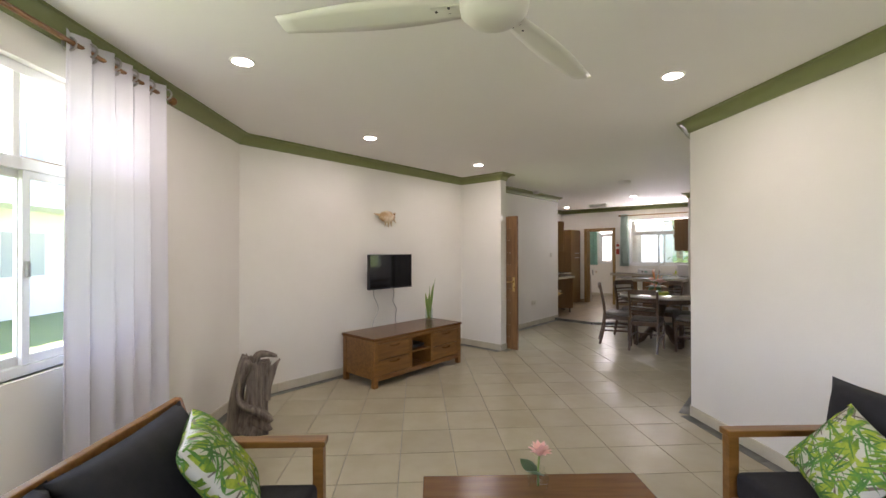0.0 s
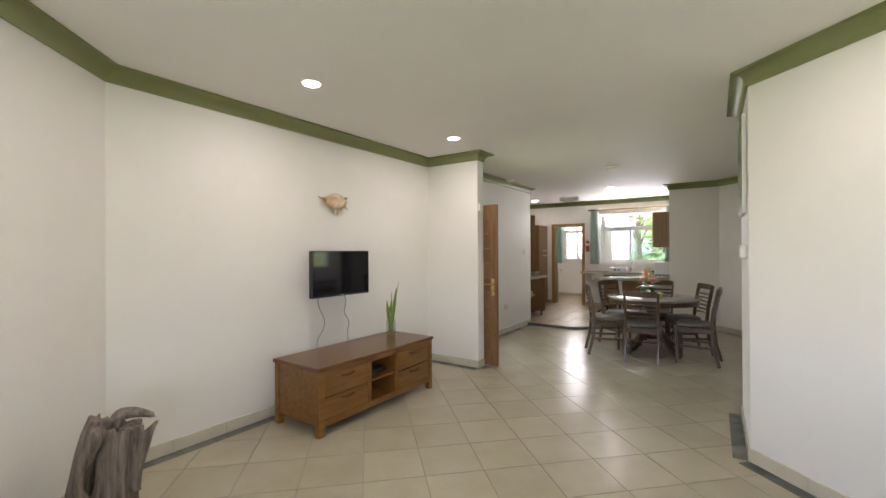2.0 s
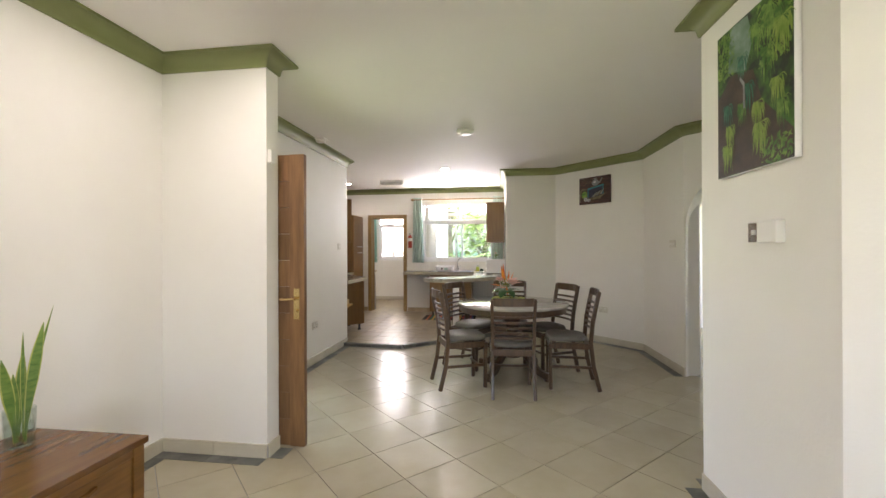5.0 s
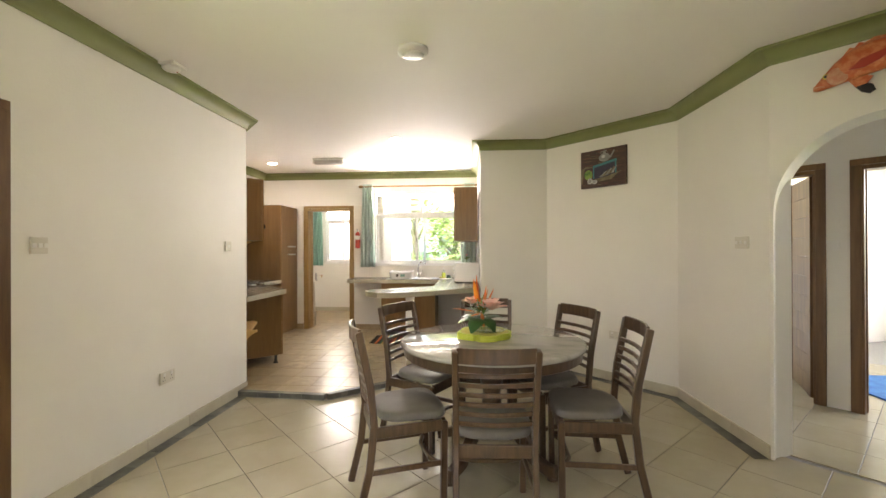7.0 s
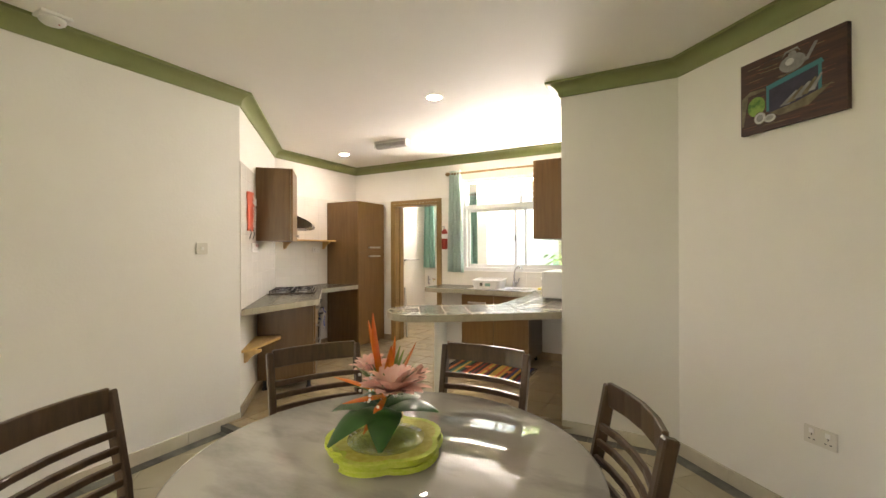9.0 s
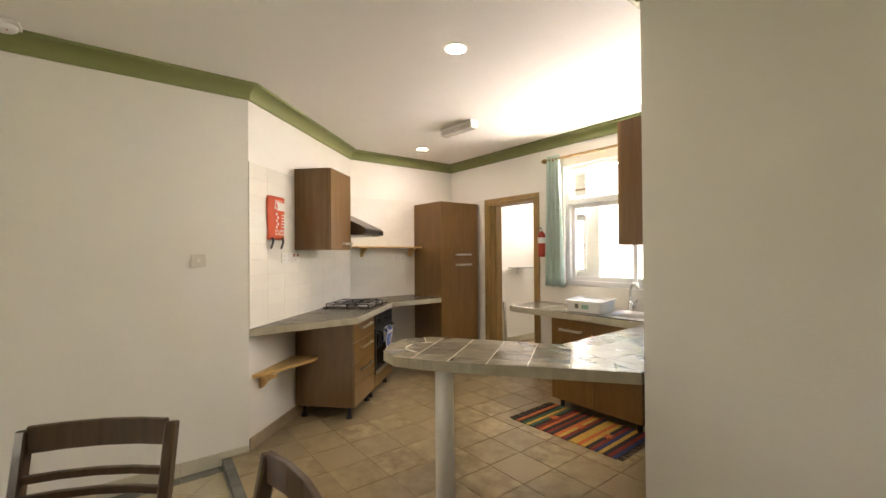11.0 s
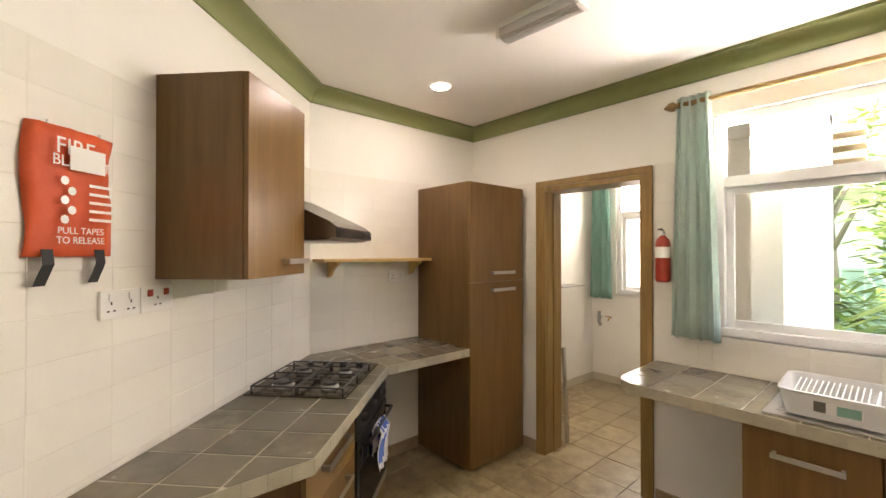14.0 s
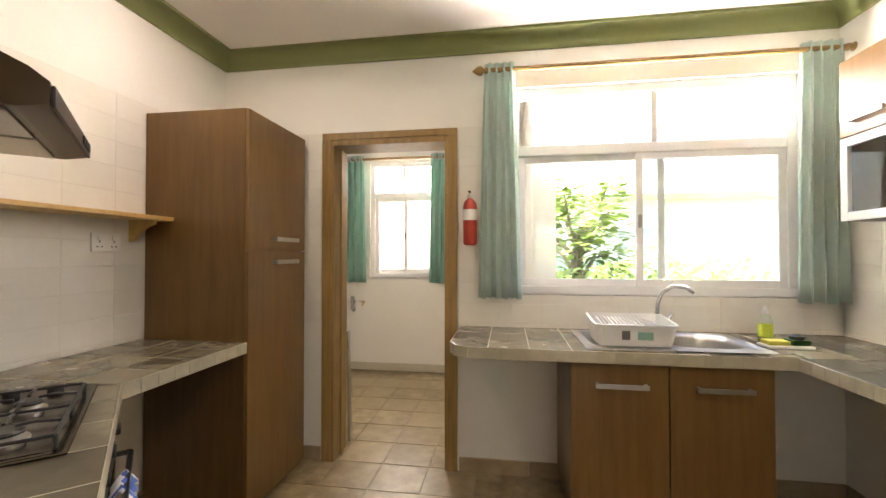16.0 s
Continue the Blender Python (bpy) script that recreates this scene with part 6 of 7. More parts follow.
for k, (x, z, r) in enumerate(((0.22, 0.56, 0.09), (0.43, 0.70, 0.15), (0.33, 0.66, 0.11), (0.50, 0.60, 0.13), (0.40, 0.52, 0.11), (0.27, 0.41, 0.10), (0.10, 0.36, 0.09), (0.47, 0.36, 0.10), (0.22, 0.33, 0.08), (0.34, 0.30, 0.10), (0.12, 0.25, 0.09), (0.50, 0.26, 0.09), (0.36, 0.20, 0.12), (0.10, 0.155, 0.10))):
    fan_palm(pc, x, z, r, 19, (JUNG4, JUNG2, JUNG3)[(0, 1, 1, 2, 1, 0, 0, 2, 1, 2, 2, 1, 2, 2)[k]], -0.0328 - 0.0003 * k, r4)
part("painted_waterfall", prism([(0.235, 0.30), (0.25, 0.30), (0.245, 0.42), (0.21, 0.46), (0.205, 0.445), (0.232, 0.41)], 0, 0.0004), GREYP, pc, m=pose(0, -0.0375, 0, 90))
pe, pc = canvas("picture", pm @ Matrix.Translation((0.485, 0, 2.05)), 0.525, 0.41, BROWNP, "dark still-life painting with a kettle, a chest and coconuts", BROWNP, "dark brown canvas edge")
Y0 = -0.0322


def flat(poly, mat, y, name="painted_shape"):
    return part(name, prism(poly, 0, 0.0003), mat, pc, m=pose(0, y, 0, 90))


def blob(cx, cz, rx, rz, n=18):
    return [(cx + rx * math.cos(2 * math.pi * k / n), cz + rz * math.sin(2 * math.pi * k / n)) for k in range(n)]


DEEPP = material("deep_violet_paint", (0.012, 0.011, 0.03), 0.5, second=(0.03, 0.025, 0.05), scale=14)
REDP = material("reddish_brown_paint", (0.11, 0.035, 0.018), 0.5, second=(0.16, 0.06, 0.03), scale=30, stretch=(1, 1, 6))
WHITEP = material("grey_white_paint", (0.42, 0.42, 0.40), 0.5, second=(0.60, 0.60, 0.57), scale=25)
OLIVEP = material("olive_brown_paint", (0.10, 0.08, 0.04), 0.5, second=(0.20, 0.165, 0.09), scale=22)
r5 = random.Random(12)
for mt_, cnt_, dy_ in ((REDP, 70, 0.0), (OLIVEP, 26, 0.0001), (BLACK, 40, 0.0002)):
    bm = bmesh.new()
    for k in range(cnt_):
        x, z, l, h_ = r5.uniform(0.01, 0.40), r5.uniform(0.02, 0.395), r5.uniform(0.03, 0.12), r5.uniform(0.0015, 0.004)
        sl_ = r5.uniform(-0.06, 0.02)
        bm.faces.new([bm.verts.new((min(0.52, x_), Y0 + 0.0004 - dy_, z_)) for x_, z_ in ((x, z), (x + l, z + sl_ * l - h_ * 0.3), (x + l * 0.96, z + sl_ * l + h_), (x + l * 0.1, z + h_))])
    tagged(part("brushwork", bm, mt_, pc), kind="stuff")
flat([(0.16, 0.24), (0.42, 0.26), (0.42, 0.12), (0.16, 0.09)], DEEPP, Y0)
flat([(0.15, 0.24), (0.42, 0.285), (0.43, 0.26), (0.16, 0.215)], TEALP, Y0 - 0.0005)
flat([(0.15, 0.24), (0.165, 0.24), (0.165, 0.10), (0.15, 0.10)], TEALP, Y0 - 0.0006)
flat([(0.405, 0.27), (0.42, 0.27), (0.42, 0.13), (0.405, 0.13)], TEALP, Y0 - 0.0007)
flat(blob(0.285, 0.315, 0.065, 0.045), GREYP, Y0 - 0.0009)
flat([(0.34, 0.30), (0.36, 0.30), (0.405, 0.375), (0.39, 0.38)], GREYP, Y0 - 0.0011)
flat(blob(0.285, 0.362, 0.02, 0.014), GREYP, Y0 - 0.0012)
flat([(0.17, 0.09), (0.22, 0.06), (0.36, 0.07), (0.47, 0.15), (0.42, 0.135), (0.30, 0.105)], OLIVEP, Y0 - 0.0014)
for k in range(5):
    flat([(0.22 + 0.035 * k, 0.105 + 0.008 * k), (0.30 + 0.03 * k, 0.165 + 0.012 * k), (0.325 + 0.025 * k, 0.16 + 0.012 * k), (0.27 + 0.03 * k, 0.105 + 0.008 * k)], (GREYP, OLIVEP)[k % 2], Y0 - 0.0016 - 0.0001 * k)
flat(blob(0.272, 0.325, 0.022, 0.018), WHITEP, Y0 - 0.0010)
flat([(0.235, 0.355), (0.25, 0.385), (0.31, 0.39), (0.325, 0.36), (0.31, 0.38), (0.255, 0.376)], GREYP, Y0 - 0.0012)
flat(blob(0.095, 0.145, 0.05, 0.055), JUNG2, Y0 - 0.0018)
flat(blob(0.115, 0.075, 0.035, 0.035), OLIVEP, Y0 - 0.0023)
flat(blob(0.115, 0.075, 0.031, 0.031), WHITEP, Y0 - 0.0026)
flat(blob(0.115, 0.075, 0.019, 0.02), GREYP, Y0 - 0.0029)
flat(blob(0.17, 0.06, 0.032, 0.022), WHITEP, Y0 - 0.0032)
flat(blob(0.17, 0.062, 0.02, 0.012), GREYP, Y0 - 0.0035)
flat([(0.01, 0.21), (0.06, 0.24), (0.14, 0.235), (0.15, 0.22), (0.05, 0.215), (0.02, 0.05), (0.01, 0.05)], OLIVEP, Y0 - 0.0024)

# wall plates on the pier
tm = wall_frame(P2, P1)
plate("key_card_switch", tm @ Matrix.Translation((0.50, -0.001, 1.43)), 0.088, 0.09, "chrome and white key switch on a white wall", "switch", 0, 1, CHROME)
th = thing("control_box", tm @ Matrix.Translation((0.565, 0, 1.38)), "white plastic control box on a white wall", "control box")
part("case", box(0, -0.04, 0, 0.13, 0, 0.10, 0.006), WPLAST, th)
ab = thing("alarm_sensor", pose(-3.325, 5.72, 2.0), "small white plastic sensor on the wall's edge", "sensor")
part("case", box(0, 0.01, -0.045, 0.03, 0.08, 0.045, 0.006), WPLAST, ab)

# painted fish over the arch
fs = thing("fish_ornament", am @ Matrix.Translation((0.23, -0.012, 2.28)), "carved red fish ornament with painted scales over the arch", "wall ornament")
FISH = material("red_fish_paint", (0.50, 0.10, 0.03), 0.35, second=(0.62, 0.22, 0.09), scale=26, mix=(0.4, 0.6), bump=0.5, bump_scale=45)
FISHB = material("pale_fish_belly", (0.62, 0.36, 0.22), 0.35, second=(0.55, 0.22, 0.12), scale=18, mix=(0.4, 0.6))
bm = bmesh.new()
st_ = [(0.0, 0.084, 0.012, 0.01), (0.015, 0.088, 0.024, 0.013), (0.05, 0.11, 0.045, 0.018), (0.10, 0.142, 0.07, 0.025), (0.17, 0.175, 0.09, 0.03), (0.27, 0.197, 0.096, 0.032), (0.38, 0.205, 0.086, 0.028), (0.48, 0.202, 0.055, 0.02), (0.54, 0.20, 0.038, 0.012)]
lps = []
for x, z, h, t in st_:
    lps.append([bm.verts.new((x, -t + t * math.cos(2 * math.pi * k / 14), z + h * math.sin(2 * math.pi * k / 14))) for k in range(14)])
for a, c in zip(lps, lps[1:]):
    for k in range(14):
        f = bm.faces.new((a[k], a[(k + 1) % 14], c[(k + 1) % 14], c[k]))
        f.smooth = True
bm.faces.new(lps[0])
bm.faces.new(lps[-1][::-1])
part("body", bm, FISH, fs)
part("cheek", lathe([(0.052, 0), (0.046, 0.006), (0.004, 0.010)], 22), FISHB, fs, "pale cheek", m=pose(0.115, -0.046, 0.125, 90))
part("mouth", tube([(0.002, -0.021, 0.086), (0.03, -0.032, 0.088), (0.055, -0.037, 0.078)], [0.004, 0.003, 0.002], 6), FISHB, fs)
part("eye", lathe([(0.011, 0), (0.008, 0.006), (0.003, 0.008)], 14), BLACK, fs, m=pose(0.062, -0.040, 0.138, 90))
part("eye_ring", lathe([(0.016, 0), (0.014, 0.003), (0.010, 0.004)], 16), YELLOWM, fs, "yellow eye ring", m=pose(0.062, -0.0385, 0.138, 90))
part("back_fin", prism([(0.13, 0.235), (0.165, 0.285), (0.185, 0.275), (0.205, 0.302), (0.23, 0.292), (0.27, 0.312), (0.34, 0.305), (0.42, 0.295), (0.47, 0.25), (0.38, 0.27), (0.27, 0.275)], 0, 0.008), FISH, fs, m=pose(0, -0.012, 0, 90))
part("side_fin", prism([(0.165, 0.14), (0.22, 0.19), (0.32, 0.215), (0.345, 0.20), (0.30, 0.165), (0.23, 0.135)], 0, 0.006), RED, fs, m=pose(0, -0.058, 0, 90))
part("belly_fin", prism([(0.185, 0.045), (0.215, 0.005), (0.25, -0.012), (0.275, 0.005), (0.262, 0.04), (0.235, 0.055)], 0, 0.008), BLACK, fs, "black fin tip", m=pose(0, -0.02, 0, 90))
part("fin_root", prism([(0.15, 0.10), (0.19, 0.04), (0.24, 0.05), (0.265, 0.085), (0.22, 0.11)], 0, 0.007), FISH, fs, m=pose(0, -0.0215, 0, 90))
part("tail_fin", prism([(0.53, 0.235), (0.63, 0.30), (0.61, 0.20), (0.63, 0.10), (0.53, 0.165)], 0, 0.008), FISH, fs, m=pose(0, -0.014, 0, 90))

# spider shell on the wall
sl = thing("sea_shell", pose(-4.10, 4.05, 1.965, 0, 0, 0) @ Matrix.Diagonal((1, 1.15, 1.35, 1)), "cream spider conch shell hung on the wall", "shell")
bm = bmesh.new()
lps = []
for k in range(11):
    u = k / 10
    y = -0.12 + 0.24 * u
    r = 0.012 + 0.062 * math.sin(math.pi * min(1, 0.08 + 0.92 * u)) ** 0.8
    lps.append([bm.verts.new((0.03 + 0.5 * r * math.cos(a) + 0.01, y, r * 0.8 * math.sin(a) * (1 + 0.1 * math.sin(5 * a + k)))) for a in [2 * math.pi * j / 14 for j in range(14)]])
for a, c in zip(lps, lps[1:]):
    for k in range(14):
        f = bm.faces.new((a[k], a[(k + 1) % 14], c[(k + 1) % 14], c[k]))
        f.smooth = True
bm.faces.new(lps[0])
bm.faces.new(lps[-1][::-1])
part("body", bm, SHELLM, sl)
for y, z, dy, dz in ((-0.12, 0.01, -0.08, 0.015), (-0.02, -0.04, -0.012, -0.055), (0.02, -0.045, 0.0, -0.06), (0.06, -0.04, 0.012, -0.055), (0.10, -0.02, 0.04, -0.035), (0.11, 0.03, 0.03, 0.015)):
    part("spine", tube([(0.035, y, z), (0.035, y + dy * 0.6, z + dz * 0.6), (0.03, y + dy, z + dz)], [0.014, 0.009, 0.003], 8), SHELLM, sl, smooth=True)

# ---- television corner ----
tv = thing("television", pose(-3.905, 3.617, 1.0), "black flat-screen television on a wall arm", "television")
part("case", box(-0.05, 0, 0, -0.003, 0.742, 0.452, 0.005), RUBBER, tv)
part("bezel", box(-0.004, 0.0, 0.0, 0.0, 0.742, 0.452, 0.002), BLACK, tv)
part("screen", box(0.0001, 0.012, 0.02, 0.0012, 0.73, 0.442), SCREEN, tv)
part("wall_arm", box(-0.205, 0.30, 0.16, -0.05, 0.44, 0.30, 0.004), RUBBER, tv)
part("badge", box(0.0012, 0.35, 0.006, 0.002, 0.39, 0.014), STEEL, tv)


def eased(pts, n=6):
    """A smooth line through a few points."""
    out = []
    for k in range(len(pts) - 1):
        p = [pts[max(0, min(len(pts) - 1, k + j))] for j in (-1, 0, 1, 2)]
        for i in range(n + (k == len(pts) - 2)):
            t = i / n
            out.append(tuple(0.5 * (2 * b + (c - a) * t + (2 * a - 5 * b + 4 * c - d) * t * t + (3 * b - a - 3 * c + d) * t ** 3) for a, b, c, d in zip(*p)))
    return out


for y0, pts in ((3.78, ((0, -0.02), (0.02, -0.14), (0.07, -0.26), (0.05, -0.36), (0.0, -0.44), (-0.01, -0.53))), (4.12, ((0, -0.02), (0.03, -0.12), (0.0, -0.22), (0.05, -0.33), (0.04, -0.43), (0.06, -0.53)))):
    part("cable", tube([(-0.12 + 0.012 * math.sin(z * 14), y0 - 3.617 + y, 0.03 + z) for y, z in eased(pts)], 0.005, 6), CABLE, tv, "thin grey hanging cable", smooth=True)

cab = thing("tv_cabinet", standing(pose(-3.95, 3.25, 0), 0.515), "low reddish-brown teak cabinet with four drawers and open shelves", "cabinet")
W, L, T = 0.59, 1.52, 0.515
part("top", box(-0.012, -0.012, T - 0.028, W + 0.012, L + 0.012, T, 0.004), TEAK_TOP, cab)
for x in (0, W - 0.055):
    for y in (0, L - 0.055):
        part("leg", box(x, y, 0, x + 0.055, y + 0.055, T - 0.0285, 0.003), TEAK, cab)
for y in (0.01, L - 0.03):
    part("side_panel", box(0.056, y, 0.085, W - 0.056, y + 0.02, T - 0.029, 0.002), TEAK, cab)
part("back_panel", box(0.01, 0.056, 0.085, 0.025, L - 0.056, T - 0.029), TEAK, cab)
part("bottom", box(0.026, 0.031, 0.085, W - 0.012, L - 0.031, 0.105, 0.001), TEAK, cab)
part("bottom_rail", box(W - 0.03, 0.056, 0.07, W - 0.004, L - 0.056, 0.118, 0.002), TEAK, cab)
part("top_rail", box(W - 0.03, 0.056, T - 0.066, W - 0.004, L - 0.056, T - 0.029, 0.002), TEAK, cab)
for y in (0.555, 0.925):
    part("partition", box(0.026, y, 0.106, W - 0.004, y + 0.04, T - 0.0295, 0.002), TEAK, cab)
part("shelf", box(0.026, 0.596, 0.275, W - 0.02, 0.924, 0.293, 0.002), TEAK, cab)
for y0, y1 in ((0.06, 0.55), (0.97, L - 0.06)):
    for z0, z1 in ((0.122, 0.278), (0.286, 0.446)):
        dw = part("drawer_front", box(W - 0.026, y0, z0, W - 0.006, y1, z1, 0.003), TEAK, cab)
        ym = (y0 + y1) / 2
        part("pull", beam([(W - 0.004, ym - 0.075, z1 - 0.03), (W + 0.006, ym - 0.03, z1 - 0.037), (W + 0.006, ym + 0.03, z1 - 0.037), (W - 0.004, ym + 0.075, z1 - 0.03)], 0.014, 0.02, across=(0, 0, 1)), TEAK_TOP, dw)
dv = thing("dvd_player", pose(-3.72, 3.90, 0.2745), "flat black disc player on the open shelf", "disc player")
part("case", box(0, 0, 0.006, 0.26, 0.25, 0.045, 0.004), BLACK, dv)
part("tray", box(0.2602, 0.04, 0.02, 0.2615, 0.15, 0.034), RUBBER, dv)
for x in (0.02, 0.23):
    for y in (0.03, 0.22):
        part("foot", lathe([(0.01, 0), (0.01, 0.006)], 8, (x, y)), RUBBER, dv)

vs_ = thing("vase", pose(-3.80, 4.60, T + 0.0005), "clear glass vase with upright green leaves in water", "vase")
part("glass", lathe([(0.044, 0), (0.05, 0.004), (0.054, 0.165), (0.052, 0.165), (0.047, 0.012)], 28, cap=False), VASE, vs_, smooth=True)
part("water", lathe([(0.045, 0.006), (0.049, 0.10)], 28), VASE, vs_, smooth=True)
SANS = material("mottled_green_leaf", (0.06, 0.15, 0.02), 0.4, second=(0.17, 0.27, 0.05), scale=14, detail=6, stretch=(1, 1, 4))
SANSY = material("yellow_leaf_margin", (0.42, 0.44, 0.10), 0.45, second=(0.50, 0.50, 0.16), scale=10)
for k, (dy, ht, w, rt) in enumerate(((0.085, 0.50, 0.017, 0.012), (-0.055, 0.37, 0.016, -0.012), (0.015, 0.39, 0.015, 0.0), (0.01, 0.47, 0.006, 0.004), (-0.02, 0.30, 0.012, -0.004), (0.125, 0.57, 0.005, 0.014))):
    pl_, wl = [], []
    for i in range(13):
        q = i / 12
        pl_.append((0.012 * math.cos(2.1 * k) * (1 - q), rt + dy * q ** 1.3, 0.02 + ht * q))
        wl.append(1.35 * w * max(0.05, (0.28 + 0.72 * min(1, max(0, (q - 0.15) / 0.35))) * min(1.0, (1 - q) / 0.3) ** 0.7))
    lf = part("leaf", leaf_blade([(x - 0.0012, y, z) for x, y, z in pl_], wl, across=(0.3, 1, 0), fold=0.2), SANSY, vs_, "yellow leaf margin")
    part("blade", leaf_blade(pl_, [v * 0.78 for v in wl], across=(0.3, 1, 0), fold=0.2), SANS, lf, "mottled green leaf blade")
for k in range(7):
    part("root", tube([(0.01 * math.cos(k), 0.012 * math.sin(k), 0.05), (0.018 * math.cos(k * 1.9), 0.018 * math.sin(k * 1.9), 0.03), (0.026 * math.cos(k * 2.6), 0.026 * math.sin(k * 2.6), 0.01)], 0.0018, 5), FRAMEW, vs_, "thin brown root")

# driftwood


def gnarled(points, radii, flutes, twist, seed, seg=30, flat=1.0):
    """A weathered limb along points, grooved lengthwise and twisted, with a ragged end."""
    b = bmesh.new()
    line = eased(points, 7)
    rads = [v[0] for v in eased([(r_,) for r_ in radii], 7)]
    rings, side = [], None
    for i, p in enumerate(line):
        p = Vector(p)
        d = (Vector(line[min(i + 1, len(line) - 1)]) - Vector(line[max(i - 1, 0)])).normalized()
        if side is None:
            side = d.cross(Vector((0, 1, 0))).normalized()
        side = (side - d * side.dot(d)).normalized()
        up = d.cross(side)
        u = i / (len(line) - 1)
        ring = []
        for k in range(seg):
            a = 2 * math.pi * k / seg
            w = a + twist * u
            n1 = noise.noise(Vector((1.4 * math.cos(w) + seed, 1.4 * math.sin(w), 1.6 * u)))
            groove = 0.10 * math.sin(flutes * w) + 0.05 * math.sin((2 * flutes + 1) * w + seed)
            r_ = max(0.003, rads[i]) * (1 + 0.35 * n1 + groove)
            rag = d * (0.03 * noise.noise(Vector((5 * math.cos(a), 5 * math.sin(a), seed))) if i > len(line) - 3 else 0.0)
            ring.append(b.verts.new(p + side * math.cos(a) * r_ + up * math.sin(a) * r_ * flat + rag))
        rings.append(ring)
    for r0, r1 in zip(rings, rings[1:]):
        for k in range(seg):
            f = b.faces.new((r0[k], r0[(k + 1) % seg], r1[(k + 1) % seg], r1[k]))
            f.smooth = True
    b.faces.new(rings[0][::-1])
    b.faces.new(rings[-1])
    return b


dw_ = thing("driftwood", standing(pose(-3.29, 1.865, 0, 0, 0, 38), 0.62), "weathered grey-brown twisted driftwood stump standing on the floor", "driftwood")
part("trunk", gnarled([(0.0, 0.0, 0.0), (0.01, 0.02, 0.12), (0.03, 0.03, 0.28), (0.045, 0.03, 0.42), (0.06, 0.03, 0.55)], [0.15, 0.115, 0.085, 0.085, 0.075], 5, 1.0, 1.3, 40), DRIFT, dw_)
part("limb", gnarled([(-0.10, -0.03, 0.0), (-0.115, -0.03, 0.16), (-0.108, -0.03, 0.33), (-0.06, -0.03, 0.50), (-0.03, -0.02, 0.60)], [0.075, 0.064, 0.052, 0.054, 0.05], 3, 0.6, 4.1), DRIFT, dw_)
part("crossing_limb", gnarled([(-0.05, -0.04, 0.56), (0.0, -0.085, 0.545), (-0.055, -0.10, 0.42), (-0.07, -0.11, 0.31), (0.0, -0.12, 0.235), (0.11, -0.11, 0.20), (0.185, -0.09, 0.145), (0.205, -0.08, 0.12)], [0.032, 0.03, 0.024, 0.024, 0.028, 0.034, 0.032, 0.018], 3, 0.8, 7.7, 20), DRIFT, dw_)
part("knob", gnarled([(0.0, 0.05, 0.54), (0.02, 0.05, 0.595), (0.09, 0.06, 0.605), (0.18, 0.06, 0.59)], [0.035, 0.032, 0.024, 0.012], 4, 0.3, 2.9, 24), DRIFT, dw_)
part("prong", gnarled([(0.10, 0.01, 0.26), (0.13, 0.0, 0.38), (0.175, 0.0, 0.49), (0.235, 0.0, 0.575)], [0.05, 0.045, 0.03, 0.006], 3, 0.4, 5.3, 20, 0.6), DRIFT, dw_)
part("root", gnarled([(0.03, -0.07, 0.16), (0.08, -0.08, 0.12), (0.15, -0.07, 0.07), (0.19, -0.05, 0.05)], [0.045, 0.045, 0.03, 0.012], 3, 0.5, 9.1, 20), DRIFT, dw_)

# ---- sofas, coffee table, fan ----
UV = Matrix(((U.x, V.x, 0, 0), (U.y, V.y, 0, 0), (0, 0, 1, 0), (0, 0, 0, 1)))


def pillow_mesh(w, h, t, n=14, pinch=0.07):
    """A stuffed cushion, upright, centred at its base, facing y."""
    bm = bmesh.new()
    for side in (-1, 1):
        g = []
        for r in range(n + 1):
            row = []
            for i in range(n + 1):
                u, v = 2 * i / n - 1, 2 * r / n - 1
                k = (1 - u ** 4) * (1 - v ** 4)
                row.append(bm.verts.new((w / 2 * u * (1 - pinch * (1 - v * v)), side * t / 2 * max(0, k) ** 0.55, h / 2 + h / 2 * v * (1 - pinch * (1 - u * u)))))
            g.append(row)
        for a, c in zip(g, g[1:]):
            for i in range(n):
                f = bm.faces.new((a[i], a[i + 1], c[i + 1], c[i]))
                f.smooth = True
    bmesh.ops.remove_doubles(bm, verts=bm.verts, dist=0.0005)
    return bm


PRINT = [material("cushion_cotton", (0.66, 0.63, 0.52), 0.85, second=(0.70, 0.67, 0.57), scale=8, bump=0.2, bump_scale=200),
         material("cushion_leaf_print", (0.13, 0.26, 0.02), 0.85, second=(0.42, 0.50, 0.05), scale=16, mix=(0.4, 0.6), bump=0.2, bump_scale=200),
         material("cushion_dark_print", (0.05, 0.16, 0.03), 0.85, second=(0.12, 0.30, 0.04), scale=20, mix=(0.4, 0.6), bump=0.2, bump_scale=200),
         material("cushion_brown_print", (0.14, 0.11, 0.08), 0.85, second=(0.25, 0.20, 0.16), scale=20, bump=0.2, bump_scale=200)]


